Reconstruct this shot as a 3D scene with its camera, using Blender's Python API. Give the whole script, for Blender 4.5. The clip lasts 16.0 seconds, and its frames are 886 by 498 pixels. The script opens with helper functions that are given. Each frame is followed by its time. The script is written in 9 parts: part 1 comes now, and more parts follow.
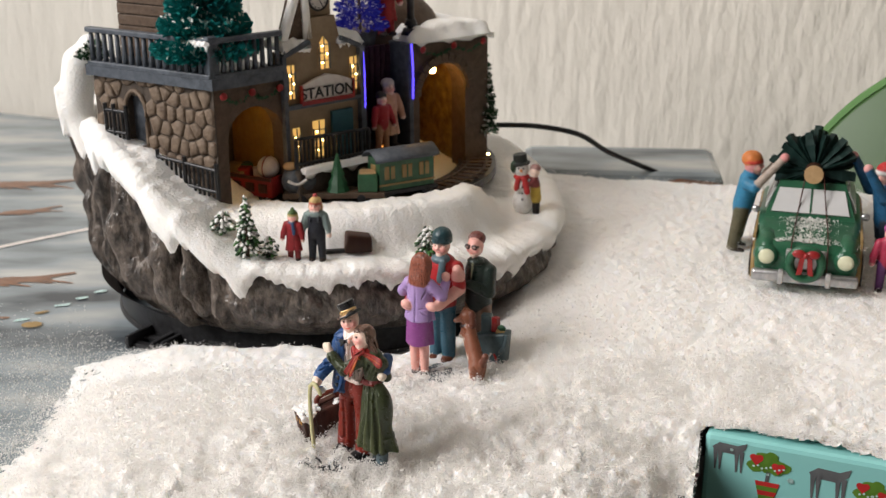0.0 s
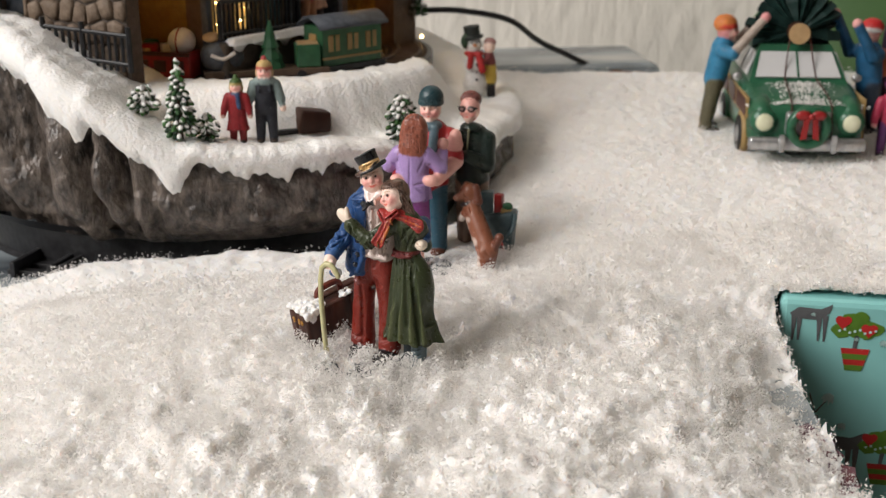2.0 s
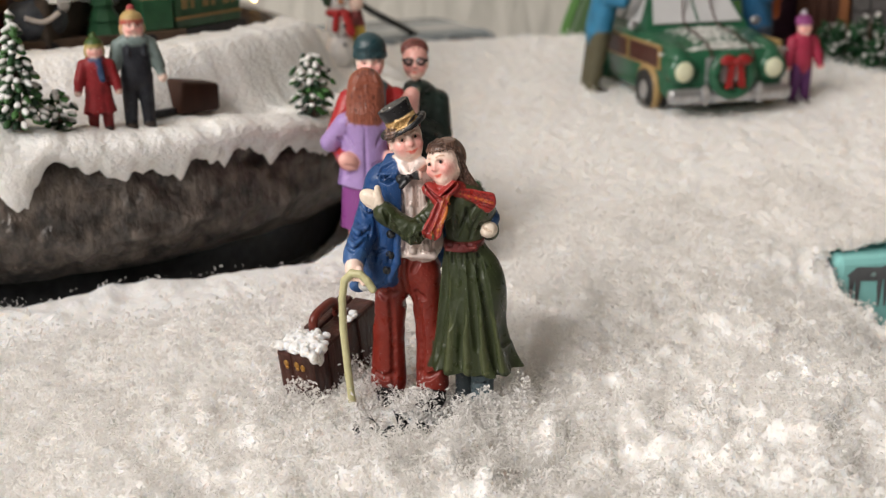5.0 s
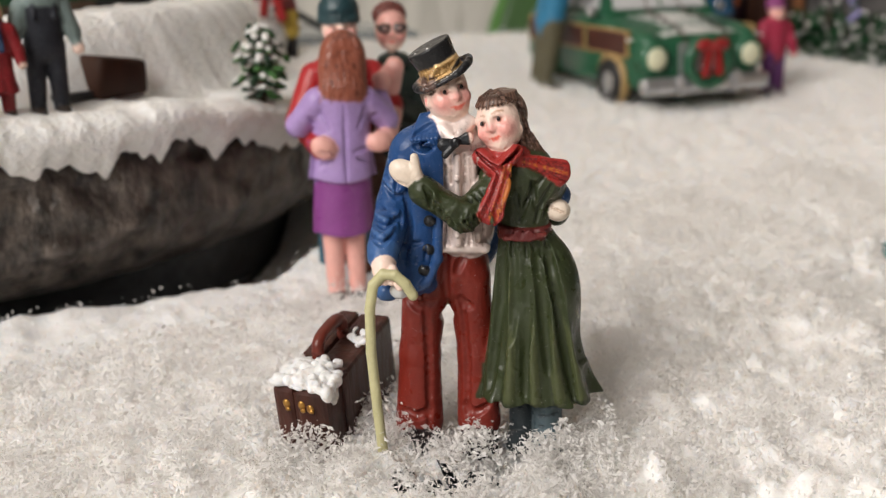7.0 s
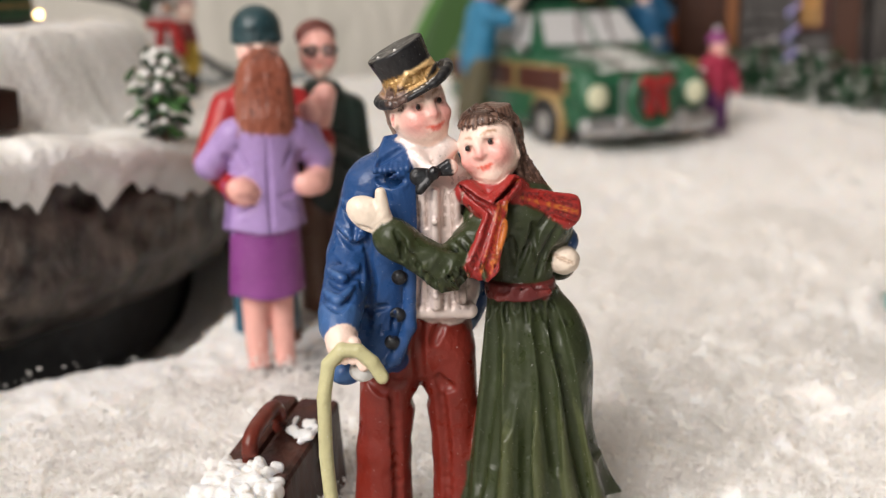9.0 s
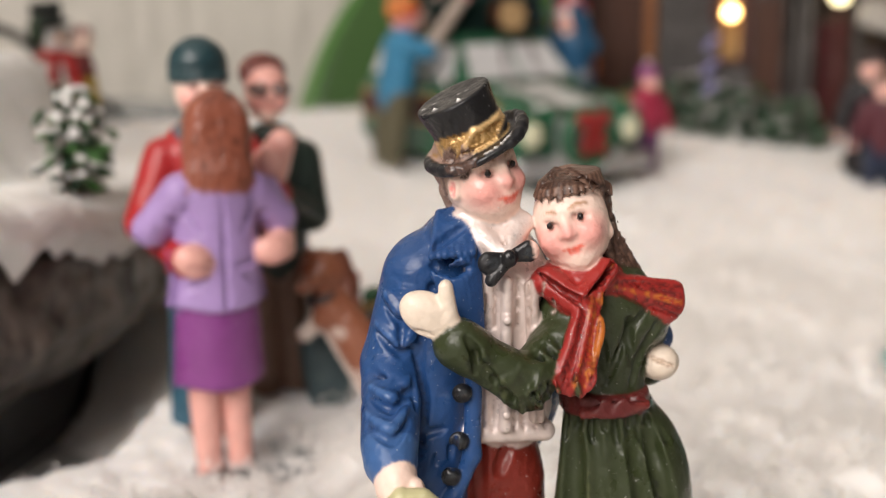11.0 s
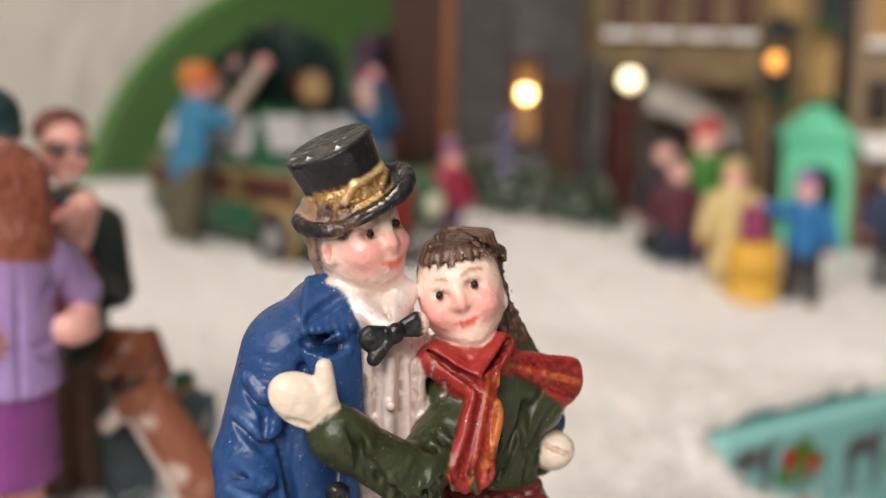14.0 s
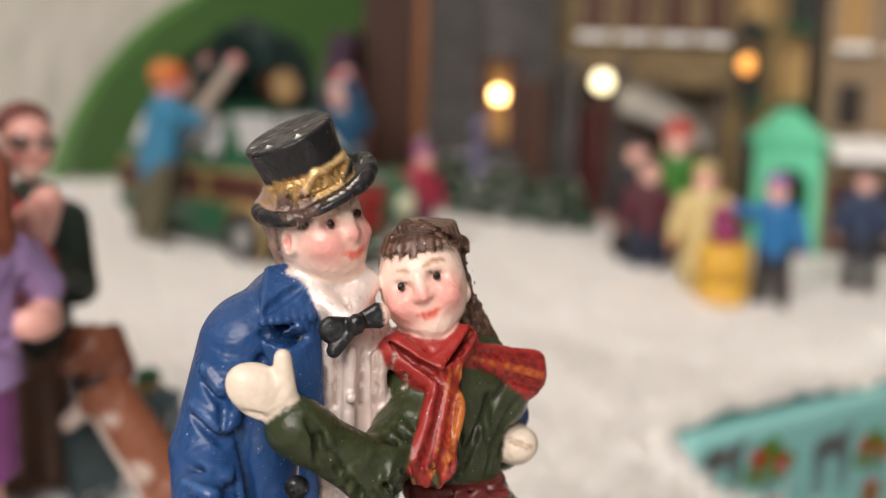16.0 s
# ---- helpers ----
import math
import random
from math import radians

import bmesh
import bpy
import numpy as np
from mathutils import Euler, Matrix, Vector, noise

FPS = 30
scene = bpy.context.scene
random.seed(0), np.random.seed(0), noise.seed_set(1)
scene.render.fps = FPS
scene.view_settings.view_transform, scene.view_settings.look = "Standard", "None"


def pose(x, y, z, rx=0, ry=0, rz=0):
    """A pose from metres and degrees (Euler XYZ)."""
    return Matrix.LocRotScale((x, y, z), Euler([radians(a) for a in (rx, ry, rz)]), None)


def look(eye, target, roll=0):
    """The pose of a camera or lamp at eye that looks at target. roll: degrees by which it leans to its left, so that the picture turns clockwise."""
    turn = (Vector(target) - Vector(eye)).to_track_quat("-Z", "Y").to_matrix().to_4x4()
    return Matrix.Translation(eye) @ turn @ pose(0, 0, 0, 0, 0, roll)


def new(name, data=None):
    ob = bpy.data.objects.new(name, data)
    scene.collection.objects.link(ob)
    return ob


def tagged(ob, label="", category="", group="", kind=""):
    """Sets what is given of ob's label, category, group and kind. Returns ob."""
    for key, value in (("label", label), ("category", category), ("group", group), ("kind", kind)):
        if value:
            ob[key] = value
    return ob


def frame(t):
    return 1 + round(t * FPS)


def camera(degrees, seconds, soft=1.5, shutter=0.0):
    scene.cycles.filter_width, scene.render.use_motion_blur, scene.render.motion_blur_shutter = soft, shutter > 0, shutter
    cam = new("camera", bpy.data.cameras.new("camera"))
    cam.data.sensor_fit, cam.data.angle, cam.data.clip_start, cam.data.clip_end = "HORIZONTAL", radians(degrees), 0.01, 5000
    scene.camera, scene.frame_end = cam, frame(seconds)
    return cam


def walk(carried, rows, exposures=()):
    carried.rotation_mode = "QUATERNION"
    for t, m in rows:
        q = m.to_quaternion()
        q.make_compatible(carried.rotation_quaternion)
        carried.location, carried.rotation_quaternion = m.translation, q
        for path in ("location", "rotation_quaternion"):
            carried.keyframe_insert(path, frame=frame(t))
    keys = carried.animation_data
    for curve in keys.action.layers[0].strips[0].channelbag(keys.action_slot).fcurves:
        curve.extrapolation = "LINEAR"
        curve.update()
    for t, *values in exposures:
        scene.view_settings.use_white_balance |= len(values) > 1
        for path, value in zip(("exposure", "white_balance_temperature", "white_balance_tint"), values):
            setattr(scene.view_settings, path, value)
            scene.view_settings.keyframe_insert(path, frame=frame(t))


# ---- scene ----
cam = camera(41.02, 16.0, 1.3)
cam.data.dof.use_dof = True
cam.data.dof.aperture_fstop = 22.0
ENV = -23.0  # turn of the room and the boxes, degrees
ROWS = [
    (0.0, 0.00027, -0.00050, 0.23849, 70.518, 0.419, 0.049),
    (0.5, -0.02732, 0.02255, 0.21610, 70.105, 0.307, -2.597),
    (1.0, -0.04699, 0.04256, 0.19946, 70.047, 0.399, -5.205),
    (1.5, -0.06825, 0.06512, 0.17560, 70.440, 0.128, -8.637),
    (2.0, -0.09231, 0.08515, 0.15280, 71.079, 0.082, -12.500),
    (2.5, -0.10229, 0.10108, 0.14088, 71.472, 0.852, -16.023),
    (3.0, -0.10979, 0.13124, 0.13991, 71.659, 1.442, -18.757),
    (3.5, -0.12277, 0.15554, 0.13622, 71.617, 1.490, -21.556),
    (4.0, -0.13948, 0.17731, 0.12646, 71.470, 1.080, -25.249),
    (6.5, -0.16076, 0.27199, 0.09012, 73.686, 0.990, -37.020),
    (7.0, -0.15197, 0.28646, 0.08289, 74.273, 1.010, -38.403),
    (7.5, -0.14294, 0.29988, 0.07664, 74.846, 0.836, -39.221),
    (8.0, -0.13866, 0.30950, 0.07193, 75.596, 0.800, -40.267),
    (8.5, -0.13593, 0.31922, 0.07186, 76.518, 0.850, -41.977),
    (9.0, -0.13294, 0.32640, 0.07176, 77.020, 0.830, -43.747),
    (11.5, -0.12219, 0.37243, 0.07189, 78.448, 0.227, -52.687),
    (12.0, -0.12088, 0.37776, 0.07129, 78.711, -0.034, -54.948),
    (12.5, -0.12046, 0.37912, 0.06781, 79.717, -1.124, -57.363),
    (13.0, -0.11972, 0.37925, 0.06817, 80.903, -1.382, -58.991),
    (13.5, -0.11791, 0.38006, 0.06824, 81.820, -1.354, -60.395),
    (14.0, -0.11696, 0.38001, 0.06800, 82.417, -1.689, -61.495),
    (14.5, -0.11570, 0.38023, 0.06674, 82.741, -2.048, -62.207),
    (15.0, -0.11537, 0.38024, 0.06600, 82.623, -2.190, -62.671),
    (15.5, -0.11419, 0.37999, 0.06691, 82.551, -2.128, -62.839),
    (16.0, -0.11565, 0.37958, 0.06688, 82.638, -2.069, -62.695),
]
walk(cam, [(t, pose(x, y, z, rx, ry, rz)) for t, x, y, z, rx, ry, rz in ROWS],
     ((0.0, 0.20, 6450, 10), (2.0, 0.03, 6500, 10), (4.0, -0.03, 6550, 10), (7.0, -0.10, 6570, 10), (9.0, 0.12, 6600, 11), (12.0, 0.0, 6800, 13), (16.0, 0.0, 6800, 12)))

# ---------------------------------------------------------------- world and light
world = bpy.data.worlds.new("sky")
scene.world = world
world.use_nodes = True
_nt = world.node_tree
_sky = _nt.nodes.new("ShaderNodeTexSky")
_sky.sky_type = "NISHITA"
_sky.sun_disc = False
_sky.sun_elevation, _sky.sun_rotation = radians(28), radians(250)
_nt.nodes["Background"].inputs["Strength"].default_value = 0.10
_nt.links.new(_sky.outputs["Color"], _nt.nodes["Background"].inputs["Color"])

ROOM = pose(0.17, 0.86, 0, 0, 0, ENV)  # local x along the back wall, local y into it


def area_lamp(name, eye, target, sx, sy, watts, colour):
    data = bpy.data.lights.new(name, "AREA")
    data.shape, data.size, data.size_y, data.energy, data.color = "RECTANGLE", sx, sy, watts, colour
    ob = new(name, data)
    ob.matrix_world = look(eye, target)
    return ob


WIN = ROOM @ Vector((-1.22, -1.35, 1.13))
area_lamp("window_daylight", WIN, ROOM @ Vector((0, -0.6, 0.1)), 1.2, 1.2, 42.0, (1.0, 0.958, 0.925))

# ---------------------------------------------------------------- materials


def mat(name, colour, rough=0.5, metal=0.0, spots=None, spot_scale=60.0, amount=0.5, bump=0.0, bump_scale=300.0,
        sub=0.0, emit=None, power=0.0, coat=0.0, stretch=(1, 1, 1), fine=None, spec=0.3):
    m = bpy.data.materials.new(name)
    m.use_nodes = True
    nt = m.node_tree
    b = nt.nodes["Principled BSDF"]
    b.inputs["Roughness"].default_value = rough
    b.inputs["Metallic"].default_value = metal
    b.inputs["Specular IOR Level"].default_value = spec
    b.inputs["Coat Weight"].default_value = coat
    b.inputs["Coat Roughness"].default_value = 0.12
    if sub:
        b.inputs["Subsurface Weight"].default_value = sub
        b.inputs["Subsurface Radius"].default_value = (1, 0.9, 0.8)
        b.inputs["Subsurface Scale"].default_value = 0.0015
    tc = nt.nodes.new("ShaderNodeTexCoord")
    mp = nt.nodes.new("ShaderNodeMapping")
    mp.inputs["Scale"].default_value = stretch
    nt.links.new(tc.outputs["Object"], mp.inputs["Vector"])
    c = (*colour, 1)
    b.inputs["Base Color"].default_value = c
    if spots:
        n = nt.nodes.new("ShaderNodeTexNoise")
        n.inputs["Scale"].default_value = spot_scale
        n.inputs["Detail"].default_value = 6
        n.inputs["Roughness"].default_value = 0.65
        nt.links.new(mp.outputs["Vector"], n.inputs["Vector"])
        r = nt.nodes.new("ShaderNodeValToRGB")
        r.color_ramp.elements[0].position, r.color_ramp.elements[1].position = 0.5 - 0.25 * (1.1 - amount), 0.5 + 0.25 * (1.1 - amount)
        r.color_ramp.elements[0].color, r.color_ramp.elements[1].color = c, (*spots, 1)
        nt.links.new(n.outputs["Fac"], r.inputs["Fac"])
        nt.links.new(r.outputs["Color"], b.inputs["Base Color"])
    if bump:
        n2 = nt.nodes.new("ShaderNodeTexNoise")
        n2.inputs["Scale"].default_value = bump_scale
        n2.inputs["Detail"].default_value = 5
        nt.links.new(mp.outputs["Vector"], n2.inputs["Vector"])
        bp = nt.nodes.new("ShaderNodeBump")
        bp.inputs["Strength"].default_value = 0.6
        bp.inputs["Distance"].default_value = bump
        nt.links.new(n2.outputs["Fac"], bp.inputs["Height"])
        nt.links.new(bp.outputs["Normal"], b.inputs["Normal"])
    if emit:
        b.inputs["Emission Color"].default_value = (*emit, 1)
        b.inputs["Emission Strength"].default_value = power
    return m


def paint_material(name, rough, coat, worn=0.5, dust=0.55):
    """Hand-painted resin: the paint's colours lie on the mesh; alpha is metallic paint."""
    m = mat(name, (0.5, 0.5, 0.5), rough=rough, coat=coat, sub=0.06, spec=0.38)
    nt = m.node_tree
    b = nt.nodes["Principled BSDF"]
    a = nt.nodes.new("ShaderNodeAttribute")
    a.attribute_name = "paint"
    tc = [k for k in nt.nodes if k.type == "TEX_COORD"][0]

    def noise(scale, detail, lo, hi, c0, c1):
        n = nt.nodes.new("ShaderNodeTexNoise")
        n.inputs["Scale"].default_value, n.inputs["Detail"].default_value = scale, detail
        nt.links.new(tc.outputs["Object"], n.inputs["Vector"])
        r = nt.nodes.new("ShaderNodeValToRGB")
        r.color_ramp.elements[0].position, r.color_ramp.elements[1].position = lo, hi
        r.color_ramp.elements[0].color, r.color_ramp.elements[1].color = (*c0, 1), (*c1, 1)
        nt.links.new(n.outputs["Fac"], r.inputs["Fac"])
        return n, r

    def mix(kind, fac, one, two):
        mx = nt.nodes.new("ShaderNodeMixRGB")
        mx.blend_type = kind
        if isinstance(fac, float):
            mx.inputs["Fac"].default_value = fac
        else:
            nt.links.new(fac, mx.inputs["Fac"])
        nt.links.new(one, mx.inputs["Color1"])
        if isinstance(two, tuple):
            mx.inputs["Color2"].default_value = two
        else:
            nt.links.new(two, mx.inputs["Color2"])
        return mx.outputs["Color"]

    _, blot = noise(260.0, 5, 0.30, 0.62, (0.62, 0.60, 0.58), (1.06, 1.06, 1.06))
    _, grit = noise(1300.0, 3, 0.30, 0.50, (0.60, 0.58, 0.57), (1, 1, 1))
    _, speck = noise(3600.0, 2, 0.715, 0.74, (0, 0, 0), (dust, dust, dust))
    col = mix("MULTIPLY", worn, a.outputs["Color"], blot.outputs["Color"])
    col = mix("MULTIPLY", worn * 0.7, col, grit.outputs["Color"])
    col = mix("MIX", speck.outputs["Color"], col, (0.72, 0.71, 0.69, 1))
    nt.links.new(col, b.inputs["Base Color"])
    nt.links.new(a.outputs["Alpha"], b.inputs["Metallic"])
    _, gloss = noise(500.0, 4, 0.35, 0.65, (rough - 0.10,) * 3, (rough + 0.22,) * 3)
    nt.links.new(gloss.outputs["Color"], b.inputs["Roughness"])
    n1, _ = noise(380.0, 3, 0, 1, (0, 0, 0), (1, 1, 1))
    n2, _ = noise(1500.0, 3, 0, 1, (0, 0, 0), (1, 1, 1))
    b1, b2 = nt.nodes.new("ShaderNodeBump"), nt.nodes.new("ShaderNodeBump")
    b1.inputs["Strength"].default_value, b1.inputs["Distance"].default_value = 0.6, 0.00055
    b2.inputs["Strength"].default_value, b2.inputs["Distance"].default_value = 0.5, 0.00016
    nt.links.new(n1.outputs["Fac"], b1.inputs["Height"])
    nt.links.new(n2.outputs["Fac"], b2.inputs["Height"])
    nt.links.new(b1.outputs["Normal"], b2.inputs["Normal"])
    nt.links.new(b2.outputs["Normal"], b.inputs["Normal"])
    return m


M_PAINT = paint_material("painted_resin", 0.36, 0.14, 0.22)
M_PAINT_MATT = paint_material("painted_resin_matt", 0.5, 0.04, 0.55, 0.4)
M_SNOW = mat("loose_snow", (0.90, 0.882, 0.86), rough=0.8, spots=(0.86, 0.842, 0.82), spot_scale=90, bump=0.0007, bump_scale=900, sub=0.8)
M_SNOW.node_tree.nodes["Principled BSDF"].inputs["Subsurface Scale"].default_value = 0.0022
M_FLAKE = mat("snow_flake", (0.90, 0.885, 0.865), rough=0.6, spots=(0.92, 0.90, 0.88), spot_scale=200, spec=0.2)
nodes_, links_ = M_FLAKE.node_tree.nodes, M_FLAKE.node_tree.links
glow_, blend_ = nodes_.new("ShaderNodeBsdfTranslucent"), nodes_.new("ShaderNodeMixShader")
glow_.inputs["Color"].default_value = (0.90, 0.885, 0.865, 1)
blend_.inputs["Fac"].default_value = 0.4
links_.new(nodes_["Principled BSDF"].outputs["BSDF"], blend_.inputs[1])
links_.new(glow_.outputs["BSDF"], blend_.inputs[2])
links_.new(blend_.outputs["Shader"], nodes_["Material Output"].inputs["Surface"])
M_CAST_SNOW = mat("cast_snow", (0.90, 0.88, 0.845), rough=0.6, spots=(0.92, 0.905, 0.88), spot_scale=120, bump=0.0012, bump_scale=700, sub=0.3)
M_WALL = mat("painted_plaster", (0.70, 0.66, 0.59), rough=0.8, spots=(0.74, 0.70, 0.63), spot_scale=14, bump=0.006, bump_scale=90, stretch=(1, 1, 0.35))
# unseen ceiling and walls are darker than the back wall, cutting bounced fill
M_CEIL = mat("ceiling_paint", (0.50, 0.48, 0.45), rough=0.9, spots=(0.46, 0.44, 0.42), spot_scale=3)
M_ROOMWALL = mat("low_bounce_wall_paint", (0.20, 0.18, 0.165), rough=0.85, spots=(0.17, 0.155, 0.14), spot_scale=4)
M_FLOOR = mat("floor_boards", (0.30, 0.20, 0.12), rough=0.5, spots=(0.22, 0.14, 0.08), spot_scale=8, stretch=(1, 8, 1))
M_ROCK = mat("cast_rock", (0.026, 0.021, 0.018), rough=0.3, spots=(0.17, 0.138, 0.115), spot_scale=190, amount=0.6, bump=0.0050, bump_scale=260, stretch=(1, 1, 0.6), spec=0.55)
M_STONE = mat("painted_stone", (0.115, 0.080, 0.056), rough=0.55, spots=(0.20, 0.148, 0.105), spot_scale=220, bump=0.0012, bump_scale=480)
M_MORTAR = mat("dark_mortar", (0.055, 0.042, 0.033), rough=0.7, spots=(0.09, 0.07, 0.055), spot_scale=300, bump=0.0005)
M_BROWN = mat("brown_cast_brick", (0.075, 0.048, 0.032), rough=0.55, spots=(0.12, 0.08, 0.055), spot_scale=200, bump=0.0008, bump_scale=500)
M_SLATE = mat("blue_grey_timber", (0.045, 0.052, 0.062), rough=0.45, spots=(0.11, 0.125, 0.15), spot_scale=260, amount=0.3, bump=0.0003)
M_BLACK = mat("black_plastic", (0.012, 0.012, 0.013), rough=0.35, spots=(0.03, 0.03, 0.032), spot_scale=300, bump=0.0002)
M_TAN = mat("tan_plaster", (0.24, 0.17, 0.105), rough=0.6, spots=(0.30, 0.22, 0.14), spot_scale=180, bump=0.0003)
M_TEAL = mat("teal_paint", (0.02, 0.085, 0.115), rough=0.5, spots=(0.03, 0.11, 0.14), spot_scale=200)
M_GOLDCAVE = mat("ochre_tunnel", (0.33, 0.20, 0.05), rough=0.5, spots=(0.20, 0.11, 0.03), spot_scale=120, bump=0.001, bump_scale=250)
M_GOLDDIM = mat("dull_ochre_tunnel", (0.26, 0.155, 0.040), rough=0.35, spots=(0.09, 0.05, 0.016), spot_scale=160, bump=0.0015, bump_scale=220)
M_SIGN = mat("white_sign_paint", (0.74, 0.70, 0.66), rough=0.5, spots=(0.66, 0.60, 0.57), spot_scale=300)
M_RED = mat("red_paint", (0.32, 0.02, 0.02), rough=0.38, spots=(0.22, 0.012, 0.012), spot_scale=260, bump=0.0002, coat=0.2)
M_GREEN = mat("green_paint", (0.022, 0.085, 0.038), rough=0.38, spots=(0.035, 0.12, 0.055), spot_scale=240, bump=0.0002, coat=0.2)
M_DKGREEN = mat("dark_green_needles", (0.012, 0.055, 0.022), rough=0.6, spots=(0.03, 0.10, 0.04), spot_scale=500)
M_BRISTLE = mat("teal_bristles", (0.008, 0.17, 0.17), rough=0.5, spots=(0.02, 0.30, 0.28), spot_scale=300)
M_LIT = mat("lit_window", (0.6, 0.4, 0.15), emit=(1.0, 0.58, 0.16), power=0.55)
M_PANE = mat("dim_lit_pane", (0.35, 0.22, 0.09), emit=(1.0, 0.50, 0.14), power=0.10)
M_TUNNELBULB = mat("tunnel_bulb", (1, 0.8, 0.5), emit=(1.0, 0.55, 0.14), power=120.0)
M_BULB = mat("warm_bulb", (1, 0.8, 0.5), emit=(1.0, 0.62, 0.22), power=16.0)
M_GLOBE = mat("white_globe", (1, 0.95, 0.85), emit=(1.0, 0.88, 0.52), power=3.2)
M_AMBER = mat("amber_bulb", (1, 0.6, 0.2), emit=(1.0, 0.36, 0.06), power=1.5)
M_BLUELED = mat("blue_led", (0.1, 0.1, 1.0), emit=(0.10, 0.06, 1.0), power=2.2)
M_GREENLED = mat("green_lit_panel", (0.12, 0.42, 0.26), emit=(0.08, 0.62, 0.34), power=0.30)
M_WOOD = mat("red_brown_wood", (0.058, 0.020, 0.009), rough=0.5, spots=(0.030, 0.010, 0.005), spot_scale=60, stretch=(1, 1, 0.15), bump=0.0003)
M_GREYSTONE = mat("grey_stone", (0.045, 0.041, 0.039), rough=0.6, spots=(0.095, 0.088, 0.084), spot_scale=140, bump=0.0008, bump_scale=350)
M_CREAM = mat("cream_plaster", (0.22, 0.155, 0.075), rough=0.6, spots=(0.11, 0.07, 0.035), spot_scale=90, bump=0.0004)
M_DISC = mat("green_lacquer", (0.046, 0.102, 0.030), rough=0.32, spots=(0.053, 0.115, 0.034), spot_scale=12, bump=0.0001)
M_TURQ = mat("turquoise_paper", (0.26, 0.60, 0.58), rough=0.25, spots=(0.30, 0.65, 0.62), spot_scale=18, bump=0.0004, bump_scale=40)
M_CHROME = mat("silver_paint", (0.55, 0.55, 0.55), rough=0.3, metal=0.8, spots=(0.35, 0.35, 0.36), spot_scale=300, bump=0.0004)
M_GLASSW = mat("white_window_paint", (0.55, 0.55, 0.55), rough=0.3, spots=(0.60, 0.60, 0.60), spot_scale=60, coat=0.3)
M_RUBBER = mat("black_rubber", (0.015, 0.015, 0.015), rough=0.55, spots=(0.025, 0.025, 0.025), spot_scale=400)
M_PANELWOOD = mat("painted_wood_panel", (0.055, 0.015, 0.011), rough=0.4, spots=(0.075, 0.024, 0.017), spot_scale=200)
M_OCHRE = mat("ochre_trim", (0.36, 0.24, 0.10), rough=0.5, spots=(0.30, 0.2, 0.08), spot_scale=200)
M_CUT = mat("cut_wood", (0.50, 0.33, 0.17), rough=0.6, spots=(0.42, 0.27, 0.13), spot_scale=300)
M_DARKTREE = mat("dark_cast_fir", (0.004, 0.014, 0.012), rough=0.55, spots=(0.009, 0.028, 0.024), spot_scale=260, spec=0.2)
M_HEADLIGHT = mat("cream_lens", (0.62, 0.62, 0.42), rough=0.3, spots=(0.70, 0.70, 0.52), spot_scale=200)
M_GREYPRINT = mat("grey_print", (0.10, 0.105, 0.11), rough=0.3, spots=(0.15, 0.155, 0.16), spot_scale=100)
M_LEAFPRINT = mat("green_print", (0.10, 0.22, 0.03), rough=0.3, spots=(0.13, 0.26, 0.04), spot_scale=100)
M_REDPRINT = mat("red_print", (0.55, 0.035, 0.035), rough=0.3, spots=(0.48, 0.03, 0.03), spot_scale=100)
M_STARPRINT = mat("pale_print", (0.50, 0.68, 0.66), rough=0.3, spots=(0.55, 0.72, 0.70), spot_scale=100)
M_BROWNPRINT = mat("brown_print", (0.17, 0.085, 0.05), rough=0.3, spots=(0.26, 0.14, 0.09), spot_scale=90)
M_PURPLEPRINT = mat("purple_print", (0.10, 0.055, 0.085), rough=0.3, spots=(0.20, 0.045, 0.05), spot_scale=120)


def let_light_through(m, share):
    """Thin flakes let part of the light through."""
    nt = m.node_tree
    b = nt.nodes["Principled BSDF"]
    out = nt.nodes["Material Output"]
    tr = nt.nodes.new("ShaderNodeBsdfTranslucent")
    tr.inputs["Color"].default_value = (0.96, 0.95, 0.93, 1)
    mx = nt.nodes.new("ShaderNodeMixShader")
    mx.inputs["Fac"].default_value = share
    nt.links.new(b.outputs["BSDF"], mx.inputs[1])
    nt.links.new(tr.outputs["BSDF"], mx.inputs[2])
    nt.links.new(mx.outputs["Shader"], out.inputs["Surface"])


let_light_through(M_FLAKE, 0.48)


def paper_material():
    """Blue-grey printed paper with pale streaks."""
    m = mat("printed_paper", (0.30, 0.36, 0.40), rough=0.22, bump=0.0005, bump_scale=30)
    nt = m.node_tree
    b = nt.nodes["Principled BSDF"]
    tc = nt.nodes.new("ShaderNodeTexCoord")
    mp = nt.nodes.new("ShaderNodeMapping")
    mp.inputs["Scale"].default_value = (7, 22, 1)
    mp.inputs["Rotation"].default_value = (0, 0, radians(-38))
    nt.links.new(tc.outputs["Object"], mp.inputs["Vector"])
    n = nt.nodes.new("ShaderNodeTexNoise")
    n.inputs["Scale"].default_value, n.inputs["Detail"].default_value = 1.0, 5
    nt.links.new(mp.outputs["Vector"], n.inputs["Vector"])
    r = nt.nodes.new("ShaderNodeValToRGB")
    r.color_ramp.elements[0].position, r.color_ramp.elements[1].position = 0.33, 0.72
    r.color_ramp.elements[0].color, r.color_ramp.elements[1].color = (0.05, 0.06, 0.07, 1), (0.56, 0.55, 0.52, 1)
    e = r.color_ramp.elements.new(0.52)
    e.color = (0.27, 0.31, 0.33, 1)
    nt.links.new(n.outputs["Fac"], r.inputs["Fac"])
    nt.links.new(r.outputs["Color"], b.inputs["Base Color"])
    return m


M_PRINT = paper_material()

# ---------------------------------------------------------------- mesh tools


